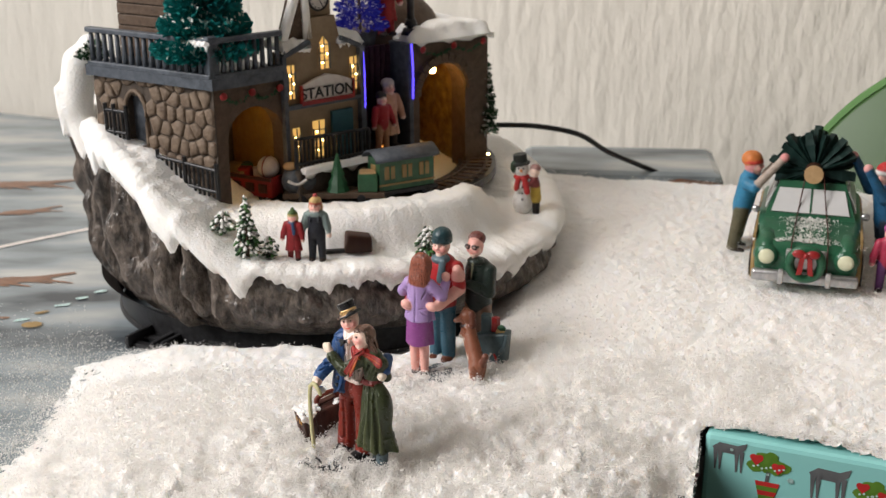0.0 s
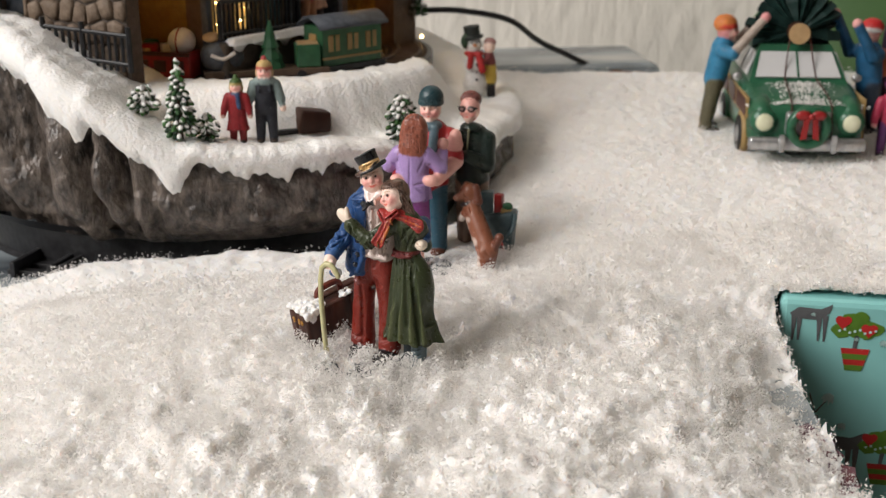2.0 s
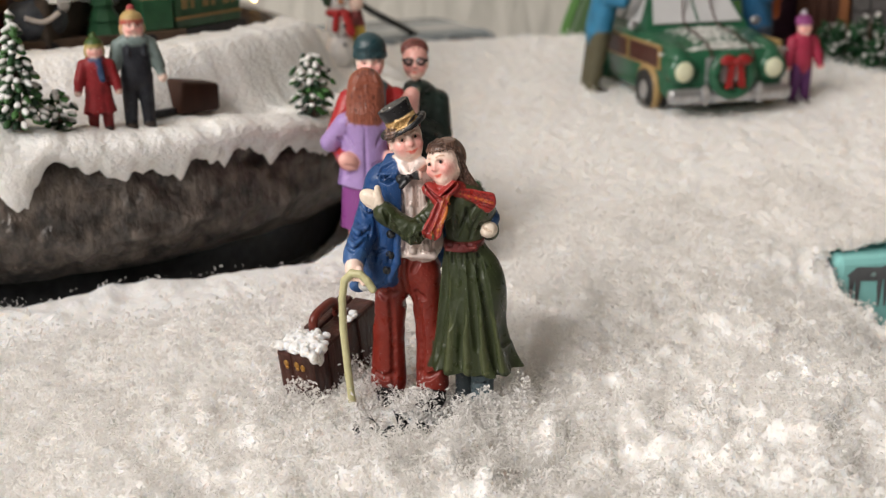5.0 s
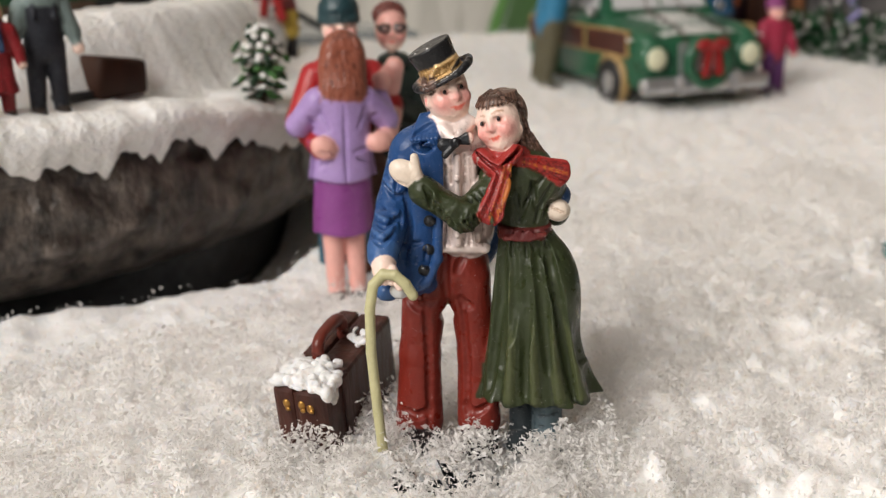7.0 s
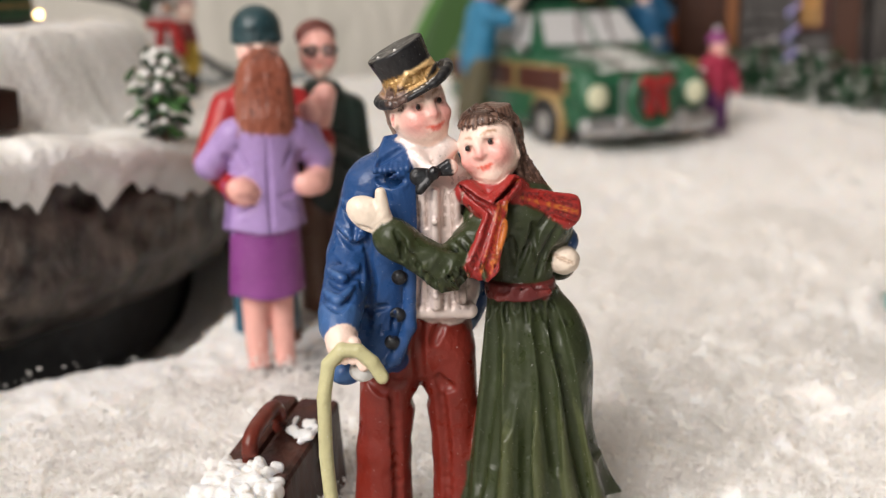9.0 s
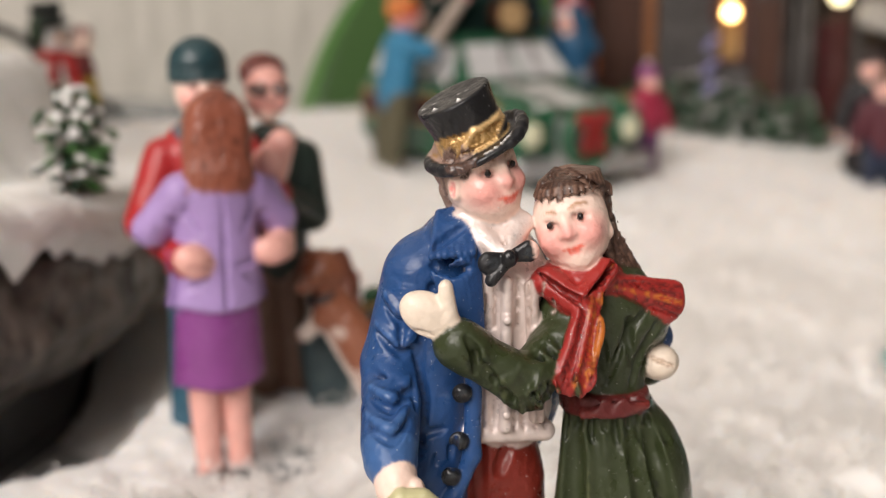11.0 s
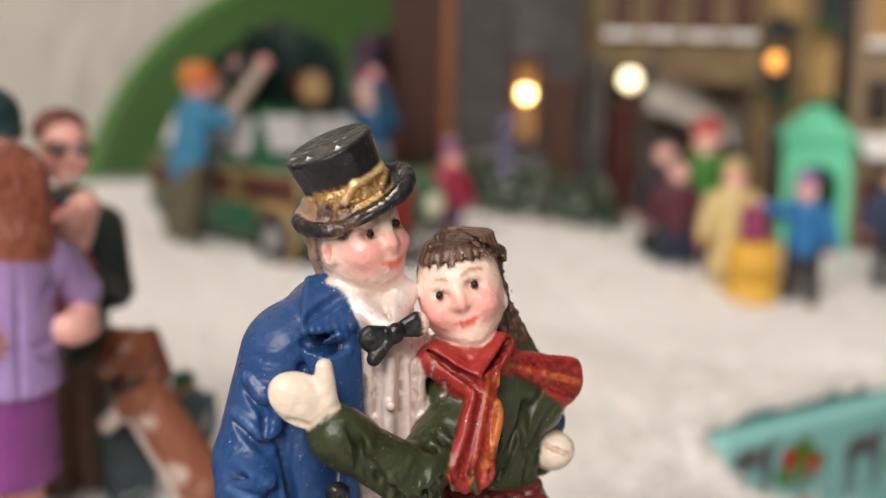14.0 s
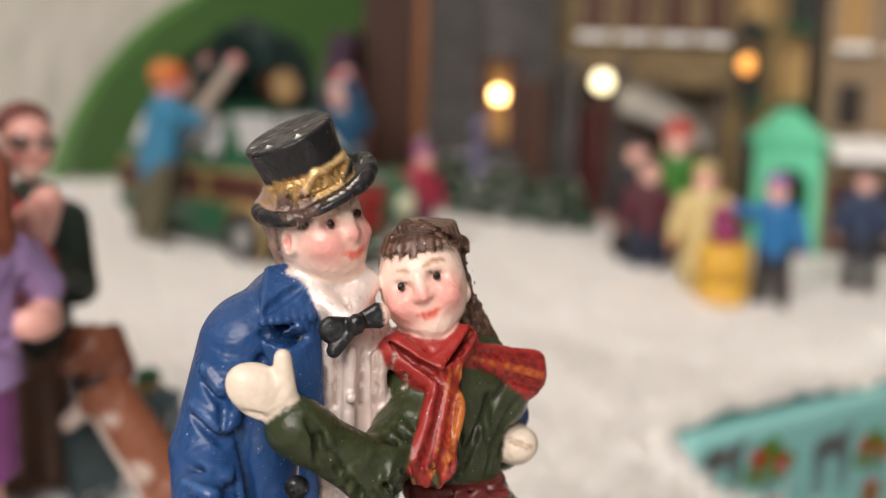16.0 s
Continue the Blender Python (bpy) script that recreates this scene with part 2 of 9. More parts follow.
def link(name, bm, material, parent=None, label="", smooth=False, m=None):
    me = bpy.data.meshes.new(name)
    bm.to_mesh(me)
    bm.free()
    for k in (material if isinstance(material, (list, tuple)) else [material]):
        me.materials.append(k)
    if smooth:
        me.polygons.foreach_set("use_smooth", [True] * len(me.polygons))
    ob = new(name, me)
    if parent is not None:
        ob.parent = parent
    if m is not None:
        ob.matrix_local = m
    if label:
        ob["label"] = label
    return ob


def part(name, bm, material, parent, label="", smooth=False, m=None):
    return link(name, bm, material, parent, label, smooth, m)


def thing(name, m, label, category, group="", kind=""):
    ob = new(name)
    ob.empty_display_size = 0.01
    ob.matrix_world = m
    return tagged(ob, label, category, group, kind)


def soften(bm, width, segments=2):
    if width > 0:
        bmesh.ops.bevel(bm, geom=list(bm.edges), offset=width, segments=segments, affect="EDGES", profile=0.5)
    return bm


def box(x, y, z, sx, sy, sz, bevel=0.0, turn=0.0):
    """A box by its centre in x and y and its underside in z."""
    bm = bmesh.new()
    bmesh.ops.create_cube(bm, size=1.0, matrix=pose(x, y, z + sz / 2, 0, 0, turn) @ Matrix.Diagonal((sx, sy, sz, 1)))
    return soften(bm, bevel)


def join(*bms):
    out = bmesh.new()
    for b in bms:
        me = bpy.data.meshes.new("tmp")
        b.to_mesh(me)
        b.free()
        out.from_mesh(me)
        bpy.data.meshes.remove(me)
    return out


def rod(p, q, r0, r1=None, seg=10, caps=True):
    p, q = Vector(p), Vector(q)
    bm = bmesh.new()
    d = q - p
    bmesh.ops.create_cone(bm, segments=seg, radius1=r0, radius2=r0 if r1 is None else r1, depth=d.length, cap_ends=caps,
                          matrix=Matrix.Translation((p + q) / 2) @ d.to_track_quat("Z", "Y").to_matrix().to_4x4())
    return bm


def ball(c, r, seg=14, squash=(1, 1, 1)):
    bm = bmesh.new()
    bmesh.ops.create_uvsphere(bm, u_segments=seg, v_segments=max(6, seg // 2), radius=r, matrix=Matrix.Translation(c) @ Matrix.Diagonal((*squash, 1)))
    return bm


def prism(pts, depth, axis_m=None):
    """A flat outline in x and z, thickened along y."""
    bm = bmesh.new()
    a = [bm.verts.new((x, 0, z)) for x, z in pts]
    b = [bm.verts.new((x, depth, z)) for x, z in pts]
    n = len(pts)
    bm.faces.new(a)
    bm.faces.new(list(reversed(b)))
    for i in range(n):
        bm.faces.new((a[i], b[i], b[(i + 1) % n], a[(i + 1) % n]))
    bmesh.ops.recalc_face_normals(bm, faces=bm.faces)
    if axis_m is not None:
        bmesh.ops.transform(bm, matrix=axis_m, verts=bm.verts)
    return bm


def tube(pts, r, seg=8):
    """A round tube along a smooth line of points."""
    bm = bmesh.new()
    pts = [Vector(p) for p in pts]
    fine = []
    for i in range(len(pts) - 1):
        a, b, c, d = pts[max(i - 1, 0)], pts[i], pts[i + 1], pts[min(i + 2, len(pts) - 1)]
        for k in range(6):
            t = k / 6
            fine.append(0.5 * (2 * b + (c - a) * t + (2 * a - 5 * b + 4 * c - d) * t * t + (3 * b - a - 3 * c + d) * t ** 3))
    fine.append(pts[-1])
    rings = []
    for i, p in enumerate(fine):
        d = (fine[min(i + 1, len(fine) - 1)] - fine[max(i - 1, 0)]).normalized()
        q = d.to_track_quat("Z", "Y").to_matrix()
        rings.append([bm.verts.new(p + q @ Vector((r * math.cos(2 * math.pi * k / seg), r * math.sin(2 * math.pi * k / seg), 0))) for k in range(seg)])
    for a, b in zip(rings, rings[1:]):
        for k in range(seg):
            bm.faces.new((a[k], a[(k + 1) % seg], b[(k + 1) % seg], b[k]))
    bm.faces.new(list(reversed(rings[0])))
    bm.faces.new(rings[-1])
    bmesh.ops.recalc_face_normals(bm, faces=bm.faces)
    return bm


def mesh_from(name, verts, faces, material, smooth=True):
    """A mesh object from numpy arrays (faces all with the same number of corners)."""
    me = bpy.data.meshes.new(name)
    n, k = faces.shape
    me.vertices.add(len(verts))
    me.vertices.foreach_set("co", np.asarray(verts, np.float32).ravel())
    me.loops.add(n * k)
    me.loops.foreach_set("vertex_index", np.asarray(faces, np.int32).ravel())
    me.polygons.add(n)
    me.polygons.foreach_set("loop_start", np.arange(0, n * k, k, dtype=np.int32))
    me.update(calc_edges=True)
    me.polygons.foreach_set("use_smooth", np.full(n, smooth))
    me.materials.append(material)
    return new(name, me)


def smooth01(x):
    x = np.clip(x, 0, 1)
    return x * x * (3 - 2 * x)


_LAT = np.random.RandomState(7).rand(256, 256)


def vnoise(x, y, scale, seed=0):
    """Smooth value noise, 0 to 1."""
    x, y = np.asarray(x) * scale + 17.3 * seed + 500, np.asarray(y) * scale + 9.1 * seed + 500
    i, j = np.floor(x).astype(int), np.floor(y).astype(int)
    u, v = smooth01(x - i), smooth01(y - j)
    g = lambda a, b: _LAT[a % 256, b % 256]
    return (g(i, j) * (1 - u) + g(i + 1, j) * u) * (1 - v) + (g(i, j + 1) * (1 - u) + g(i + 1, j + 1) * u) * v


class Clay:
    """Models a painted figure as one solid: rounded forms melted together on a grid, each with its paint. Millimetres."""

    def __init__(self, lo, hi, step):
        self.lo, self.step = np.array(lo, float), step
        self.n = np.ceil((np.array(hi, float) - self.lo) / step).astype(int) + 1
        self.D = np.full(self.n, 9.0, np.float32)
        self.C = np.zeros(self.n, np.uint8)
        self.palette = []
        self.off = np.zeros(3)  # shifts the forms added next

    def _col(self, c):
        c = tuple(c) + ((0.0,) if len(c) == 3 else ())
        if c not in self.palette:
            self.palette.append(c)
        return self.palette.index(c)

    def _grid(self, lo, hi, pad):
        a = np.clip(np.floor((np.array(lo) - pad - self.lo) / self.step).astype(int), 0, self.n - 1)
        b = np.clip(np.ceil((np.array(hi) + pad - self.lo) / self.step).astype(int) + 1, 1, self.n)
        ax = [self.lo[i] + self.step * np.arange(a[i], b[i]) for i in range(3)]
        X, Y, Z = np.meshgrid(*ax, indexing="ij")
        return (slice(a[0], b[0]), slice(a[1], b[1]), slice(a[2], b[2])), X, Y, Z

    def _add(self, s, d, col, k, mode="add"):
        D = self.D[s]
        ci = self._col(col)
        if mode == "paint":
            self.C[s][(d < 0)] = ci
            return
        if mode == "cut":
            h = np.clip(0.5 - 0.5 * (D + d) / k, 0, 1)
            self.D[s] = (D * (1 - h) - d * h + k * h * (1 - h)).astype(np.float32)
            self.C[s][d < 0.12] = ci
            return
        self.C[s][d < D] = ci
        h = np.clip(0.5 + 0.5 * (D - d) / k, 0, 1)
        self.D[s] = (D * (1 - h) + d * h - k * h * (1 - h)).astype(np.float32)

    def cap(self, a, b, ra, rb, col, k=0.5, mode="add", flat=1.0):
        """A limb from a to b, with its two radii; flat squeezes it along y."""
        a, b = np.array(a, float) + self.off, np.array(b, float) + self.off
        r = max(ra, rb)
        s, X, Y, Z = self._grid(np.minimum(a, b) - r, np.maximum(a, b) + r, k + 2 * self.step)
        ab = (b - a) * (1, 1 / flat, 1)
        px, py, pz = X - a[0], (Y - a[1]) / flat, Z - a[2]
        t = np.clip((px * ab[0] + py * ab[1] + pz * ab[2]) / max(ab @ ab, 1e-9), 0, 1)
        d = np.sqrt((px - t * ab[0]) ** 2 + (py - t * ab[1]) ** 2 + (pz - t * ab[2]) ** 2) - (ra + t * (rb - ra))
        self._add(s, d, col, k, mode)
        return self

    def ell(self, c, r, col, rot=(0, 0, 0), k=0.5, mode="add"):
        c, r = np.array(c, float) + self.off, np.array(r, float)
        m = max(r)
        s, X, Y, Z = self._grid(c - m, c + m, k + 2 * self.step)
        M = np.array(Euler([radians(v) for v in rot]).to_matrix().inverted())
        P = np.stack([X - c[0], Y - c[1], Z - c[2]], -1) @ M.T
        q = np.sqrt(((P / r) ** 2).sum(-1))
        g = np.sqrt(((P / (r * r)) ** 2).sum(-1)) + 1e-9
        d = q * (q - 1) / g
        self._add(s, d, col, k, mode)
        return self

    def front(self, x, z):
        """Where the surface lies along y, seen from the front."""
        i = int(round((x + self.off[0] - self.lo[0]) / self.step))
        k = int(round((z + self.off[2] - self.lo[2]) / self.step))
        if not (0 <= i < self.n[0] and 0 <= k < self.n[2]):
            return None
        hit = np.nonzero(self.D[i, :, k] < 0)[0]
        return None if len(hit) == 0 else self.lo[1] + self.step * hit[0] - self.off[1]

    def groove(self, pts, r, col, k=0.3, mode="cut", n=7, near=-99.0):
        """A line carved into (or laid on) the front surface along points in x and z; it tapers at both ends. What stands nearer than near is left alone."""
        line = []
        for (x0, z0), (x1, z1) in zip(pts, pts[1:]):
            line += [(x0 + (x1 - x0) * j / n, z0 + (z1 - z0) * j / n) for j in range(n)]
        line.append(pts[-1])
        seen = [(x, self.front(x, z), z) for x, z in line]
        m = len(seen) - 1
        ys = [p[1] for p in seen]
        for j in range(1, m):
            if None not in ys[j - 1:j + 2] and max(ys[j - 1:j + 2]) - min(ys[j - 1:j + 2]) < 1.2:
                seen[j] = (seen[j][0], sum(ys[j - 1:j + 2]) / 3, seen[j][2])
        for j, (a, b) in enumerate(zip(seen, seen[1:])):
            if a[1] is None or b[1] is None or abs(a[1] - b[1]) > 1.6 or min(a[1], b[1]) < near:
                continue
            w = r * (0.35 + 0.65 * math.sin(math.pi * (j + 0.5) / m))
            self.cap(a, b, w, w, col, k=k, mode=mode)
        return self

    def block(self, c, half, col, rot=(0, 0, 0), rnd=0.3, k=0.3, mode="add"):
        c, half = np.array(c, float) + self.off, np.array(half, float)
        m = float(np.linalg.norm(half))
        s, X, Y, Z = self._grid(c - m, c + m, k + 2 * self.step)
        M = np.array(Euler([radians(v) for v in rot]).to_matrix().inverted())
        P = np.abs(np.stack([X - c[0], Y - c[1], Z - c[2]], -1) @ M.T) - (half - rnd)
        d = np.sqrt((np.maximum(P, 0) ** 2).sum(-1)) + np.minimum(P.max(-1), 0) - rnd
        self._add(s, d, col, k, mode)
        return self

    def drum(self, c, r0, r1, half, col, rot=(0, 0, 0), rnd=0.3, k=0.3, mode="add"):
        """A round drum: radius r0 below, r1 above, half its height, by its centre."""
        c = np.array(c, float) + self.off
        m = math.hypot(max(r0, r1), half)
        s, X, Y, Z = self._grid(c - m, c + m, k + 2 * self.step)
        M = np.array(Euler([radians(v) for v in rot]).to_matrix().inverted())
        P = np.stack([X - c[0], Y - c[1], Z - c[2]], -1) @ M.T
        rr = r0 + (r1 - r0) * np.clip((P[..., 2] + half) / (2 * half), 0, 1)
        dx, dz = np.hypot(P[..., 0], P[..., 1]) - rr + rnd, np.abs(P[..., 2]) - half + rnd
        d = np.hypot(np.maximum(dx, 0), np.maximum(dz, 0)) + np.minimum(np.maximum(dx, dz), 0) - rnd
        self._add(s, d, col, k, mode)
        return self

    def skirt(self, top, bottom, rt, rb, col, dark, folds, depth, k=0.6, flare=1.5, squash=0.75):
        """A hanging skirt with folds that deepen towards the hem."""
        top, bottom = np.array(top, float) + self.off, np.array(bottom, float) + self.off
        r = max(rt, rb) + depth
        lo, hi = np.minimum(top, bottom) - (r, r, 0), np.maximum(top, bottom) + (r, r, 0)
        s, X, Y, Z = self._grid(lo, hi, k + 2 * self.step)
        h = np.clip((top[2] - Z) / (top[2] - bottom[2]), 0, 1)
        cx, cy = top[0] + (bottom[0] - top[0]) * h, top[1] + (bottom[1] - top[1]) * h
        px, py = X - cx, (Y - cy) / squash
        ang = np.arctan2(py, px)
        wave = np.sin(folds * ang + 0.7 * np.sin(2 * ang) + 0.5 * h) + 0.35 * np.sin((folds * 2 + 1) * ang + 1.0)
        rad = rt + (rb - rt) * h ** flare + depth * np.sqrt(h) * wave
        d = (np.hypot(px, py) - rad) * 0.8
        d = np.maximum(d, np.maximum(Z - top[2], bottom[2] - 0.35 * np.sin(folds * ang) - Z))
        self._add(s, d, col, k)
        # valleys of the folds take the dark colour as painted shade
        ci = self._col(dark)
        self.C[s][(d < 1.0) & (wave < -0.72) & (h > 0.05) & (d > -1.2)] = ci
        return self

    def build(self, name, material, m, label, category, group=""):
        D, n = self.D, self.n
        nx, ny, nz = n - 1
        inside = D < 0
        cnt = np.zeros((nx, ny, nz), np.uint8)
        offs = [(i, j, k) for i in (0, 1) for j in (0, 1) for k in (0, 1)]
        for i, j, k in offs:
            cnt += inside[i:i + nx, j:j + ny, k:k + nz]
        cells = np.argwhere((cnt > 0) & (cnt < 8))
        vid = np.full((nx, ny, nz), -1, np.int32)
        vid[tuple(cells.T)] = np.arange(len(cells))
        vals = np.stack([D[tuple((cells + o).T)] for o in offs], 1)
        cols = np.stack([self.C[tuple((cells + o).T)] for o in offs], 1)
        acc, num = np.zeros((len(cells), 3)), np.zeros(len(cells))
        for a in range(8):
            for b in range(a + 1, 8):
                da, db = np.array(offs[a]), np.array(offs[b])
                if np.abs(da - db).sum() != 1:
                    continue
                va, vb = vals[:, a], vals[:, b]
                cross = (va < 0) != (vb < 0)
                t = np.where(cross, va / np.where(cross, va - vb, 1), 0)
                acc += np.where(cross[:, None], da + t[:, None] * (db - da), 0)
                num += cross
        verts = (self.lo + self.step * (cells + acc / num[:, None])) * 0.001
        pal = np.array(self.palette, np.float32)
        w = (vals < 0).astype(np.float32)[:, :, None] + 0.15
        paint = (pal[cols] * w).sum(1) / w.sum(1)
        quads = []
        for ax in range(3):
            o1, o2 = np.eye(3, dtype=int)[(ax + 1) % 3], np.eye(3, dtype=int)[(ax + 2) % 3]
            lim = n.copy()
            lim[ax] -= 1
            a = inside[:lim[0], :lim[1], :lim[2]]
            sh = [slice(None)] * 3
            sh[ax] = slice(1, None)
            b = inside[tuple(sh)]
            e = np.argwhere(a != b)
            ok = (e[:, (ax + 1) % 3] > 0) & (e[:, (ax + 2) % 3] > 0) & (e[:, (ax + 1) % 3] < n[(ax + 1) % 3] - 1) & (e[:, (ax + 2) % 3] < n[(ax + 2) % 3] - 1)
            e = e[ok]
            q = np.stack([vid[tuple((e - o).T)] for o in (o1 * 0, o1, o1 + o2, o2)], 1)
            flip = ~a[tuple(e.T)]
            q[flip] = q[flip][:, ::-1]
            quads.append(q)
        quads = np.concatenate(quads)
        ob = mesh_from(name, verts, quads[(quads >= 0).all(1)], material)
        ca = ob.data.color_attributes.new("paint", "FLOAT_COLOR", "POINT")
        ca.data.foreach_set("color", paint.astype(np.float32).ravel())
        ob.matrix_world = m
        return tagged(ob, label, category, group)


def snow_height(x, y):
    """The lie of the loose snow."""
    v = 0.04 * x + 0.13 * (y - 0.5)
    z = 0.006 * np.log1p(np.exp(np.clip(v / 0.006, -30, 30)))
    z = z - 0.0052 * np.exp(-((x - 0.190) ** 2 + (y - 0.605) ** 2) / 0.055 ** 2)
    return z + 0.0015 * smooth01((x - 0.02) / 0.08)

# ---------------------------------------------------------------- the room


def slab(name, label, bm, material, category="wall"):
    ob = link(name, bm, material)
    ob.matrix_world = ROOM
    return tagged(ob, label, category, kind="structure")


slab("wall_north", "cream painted wall with rough plaster texture", box(0, 0.05, -0.8, 3.3, 0.1, 2.6), M_WALL)
slab("wall_east", "unseen side wall darkened to cut bounced light", box(1.65, -1.6, -0.8, 0.1, 3.2, 2.6), M_ROOMWALL)
slab("wall_south", "unseen far wall darkened to cut bounced light", box(0, -3.25, -0.8, 3.3, 0.1, 2.6), M_ROOMWALL)
slab("wall_west", "unseen wall with a wide window opening, darkened against bounced light",
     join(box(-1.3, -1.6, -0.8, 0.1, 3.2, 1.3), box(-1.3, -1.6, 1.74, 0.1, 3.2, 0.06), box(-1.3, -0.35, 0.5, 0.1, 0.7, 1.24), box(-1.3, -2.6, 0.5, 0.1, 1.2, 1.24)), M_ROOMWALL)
slab("floor", "dark brown wooden floor of the room", box(0, -1.6, -0.9, 3.5, 3.4, 0.1), M_FLOOR, "floor")
slab("ceiling", "unseen ceiling toned down to cut bounced light", box(0, -1.6, 1.8, 3.5, 3.4, 0.1), M_CEIL, "ceiling")

# ---------------------------------------------------------------- the support: paper-covered boxes
# village frame: local x along the front of the turquoise box, origin at its upper left corner
FRONT = pose(0.1085, 0.4408, 0.0025, 0, 0, -22.8)

b = bmesh.new()
for p in ((-1.0, -0.2), (-0.0735, -0.2), (0.1068, 0.4440), (0.853, 0.137), (1.05, 0.480), (-0.85, 1.285)):
    b.verts.new((p[0], p[1], -0.012))
bot = [b.verts.new((v.co.x, v.co.y, -0.30)) for v in list(b.verts)]
top = list(b.verts)[:6]
b.faces.new(top)
b.faces.new(list(reversed(bot)))
for i in range(6):
    b.faces.new((top[i], bot[i], bot[(i + 1) % 6], top[(i + 1) % 6]))
bmesh.ops.recalc_face_normals(b, faces=b.faces)
tagged(link("covered_table", b, M_PRINT), "table covered with glossy blue-grey printed gift paper", "table", kind="structure")


def flat_shape(name, pts, material, parent, z=0.0, m=None):
    """A thin printed shape: outline in x and y, lying 0.2 mm proud."""
    bm = bmesh.new()
    f = bm.faces.new([bm.verts.new((x, y, z)) for x, y in pts])
    bmesh.ops.triangulate(bm, faces=[f])
    return part(name, bm, material, parent, m=m)


def blob(cx, cy, rx, ry, n=16, wob=0.0, seed=0, turn=0.0):
    rnd = random.Random(seed)
    c, s = math.cos(radians(turn)), math.sin(radians(turn))
    out = []
    for i in range(n):
        a = 2 * math.pi * i / n
        k = 1 + wob * (rnd.random() - 0.5) * 2
        x, y = rx * k * math.cos(a), ry * k * math.sin(a)
        out.append((cx + c * x - s * y, cy + s * x + c * y))
    return out


def streak(x0, y0, x1, y1, w0, w1):
    d = Vector((x1 - x0, y1 - y0)).normalized()
    n = Vector((-d.y, d.x))
    return [(x0 + n.x * w0, y0 + n.y * w0), (x0 - n.x * w0, y0 - n.y * w0), (x1 - n.x * w1, y1 - n.y * w1), (x1 + n.x * w1, y1 + n.y * w1)]


# brown antlered shapes printed on the paper
paper_print = thing("paper_print", Matrix.Translation((0, 0, -0.0116)), "brown and yellow printed shapes on the gift paper", "print", kind="structure")
for k, (px, py, size, turn) in enumerate(((-0.262, 0.655, 0.040, 12), (-0.33, 0.86, 0.050, 5), (-0.30, 0.79, 0.03, 20), (-0.27, 0.60, 0.03, -10), (-0.42, 0.93, 0.05, 10))):
    m = pose(px, py, 0, 0, 0, turn)
    flat_shape("printed_body", blob(0, 0, size * 0.55, size * 0.16, 18, 0.3, k), M_BROWNPRINT, paper_print, 0.0, m)
    for j in range(4):
        flat_shape("printed_leg", streak(size * (-0.4 + 0.27 * j), 0, size * (0.1 + 0.3 * j), -size * (0.25 + 0.08 * (j % 2)), size * 0.05, size * 0.02), M_BROWNPRINT, paper_print, 0.0001, m)
    flat_shape("printed_neck", streak(size * 0.4, 0, size * 1.0, size * 0.12, size * 0.09, size * 0.04), M_BROWNPRINT, paper_print, 0.00012, m)
for k in range(9):
    flat_shape("printed_dash", blob(-0.232 + 0.008 * k, 0.595 + 0.0105 * k, 0.0042, 0.0018, 10, 0.2, k, 20), M_STARPRINT if k != 1 else M_OCHRE, paper_print, 0.0002)
flat_shape("printed_line", streak(-0.36, 0.66, -0.19, 0.79, 0.0025, 0.0025), M_SIGN, paper_print, 0.00005)
flat_shape("printed_dot", blob(-0.224, 0.588, 0.0055, 0.0042, 12), M_OCHRE, paper_print, 0.0003)

# the turquoise wrapped box: front face towards the viewer, snow on its top
gift_box = thing("wrapped_gift_box", FRONT, "large box wrapped in shiny turquoise festive paper", "gift box")
part("box_body", box(0.30, 0.0985, -0.2950, 0.60, 0.205, 0.2945, 0.0022), M_TURQ, gift_box)
part("box_end", box(-0.0035, 0.06, -0.285, 0.003, 0.10, 0.279), M_BLACK, gift_box, "black strip at the left end")


def print_face(name, pts, material, z=0.0):
    bm = bmesh.new()
    f = bm.faces.new([bm.verts.new((x, -0.0042 - 0.4 * z, y)) for x, y in pts])
    bmesh.ops.triangulate(bm, faces=[f])
    return part(name, bm, material, gift_box)


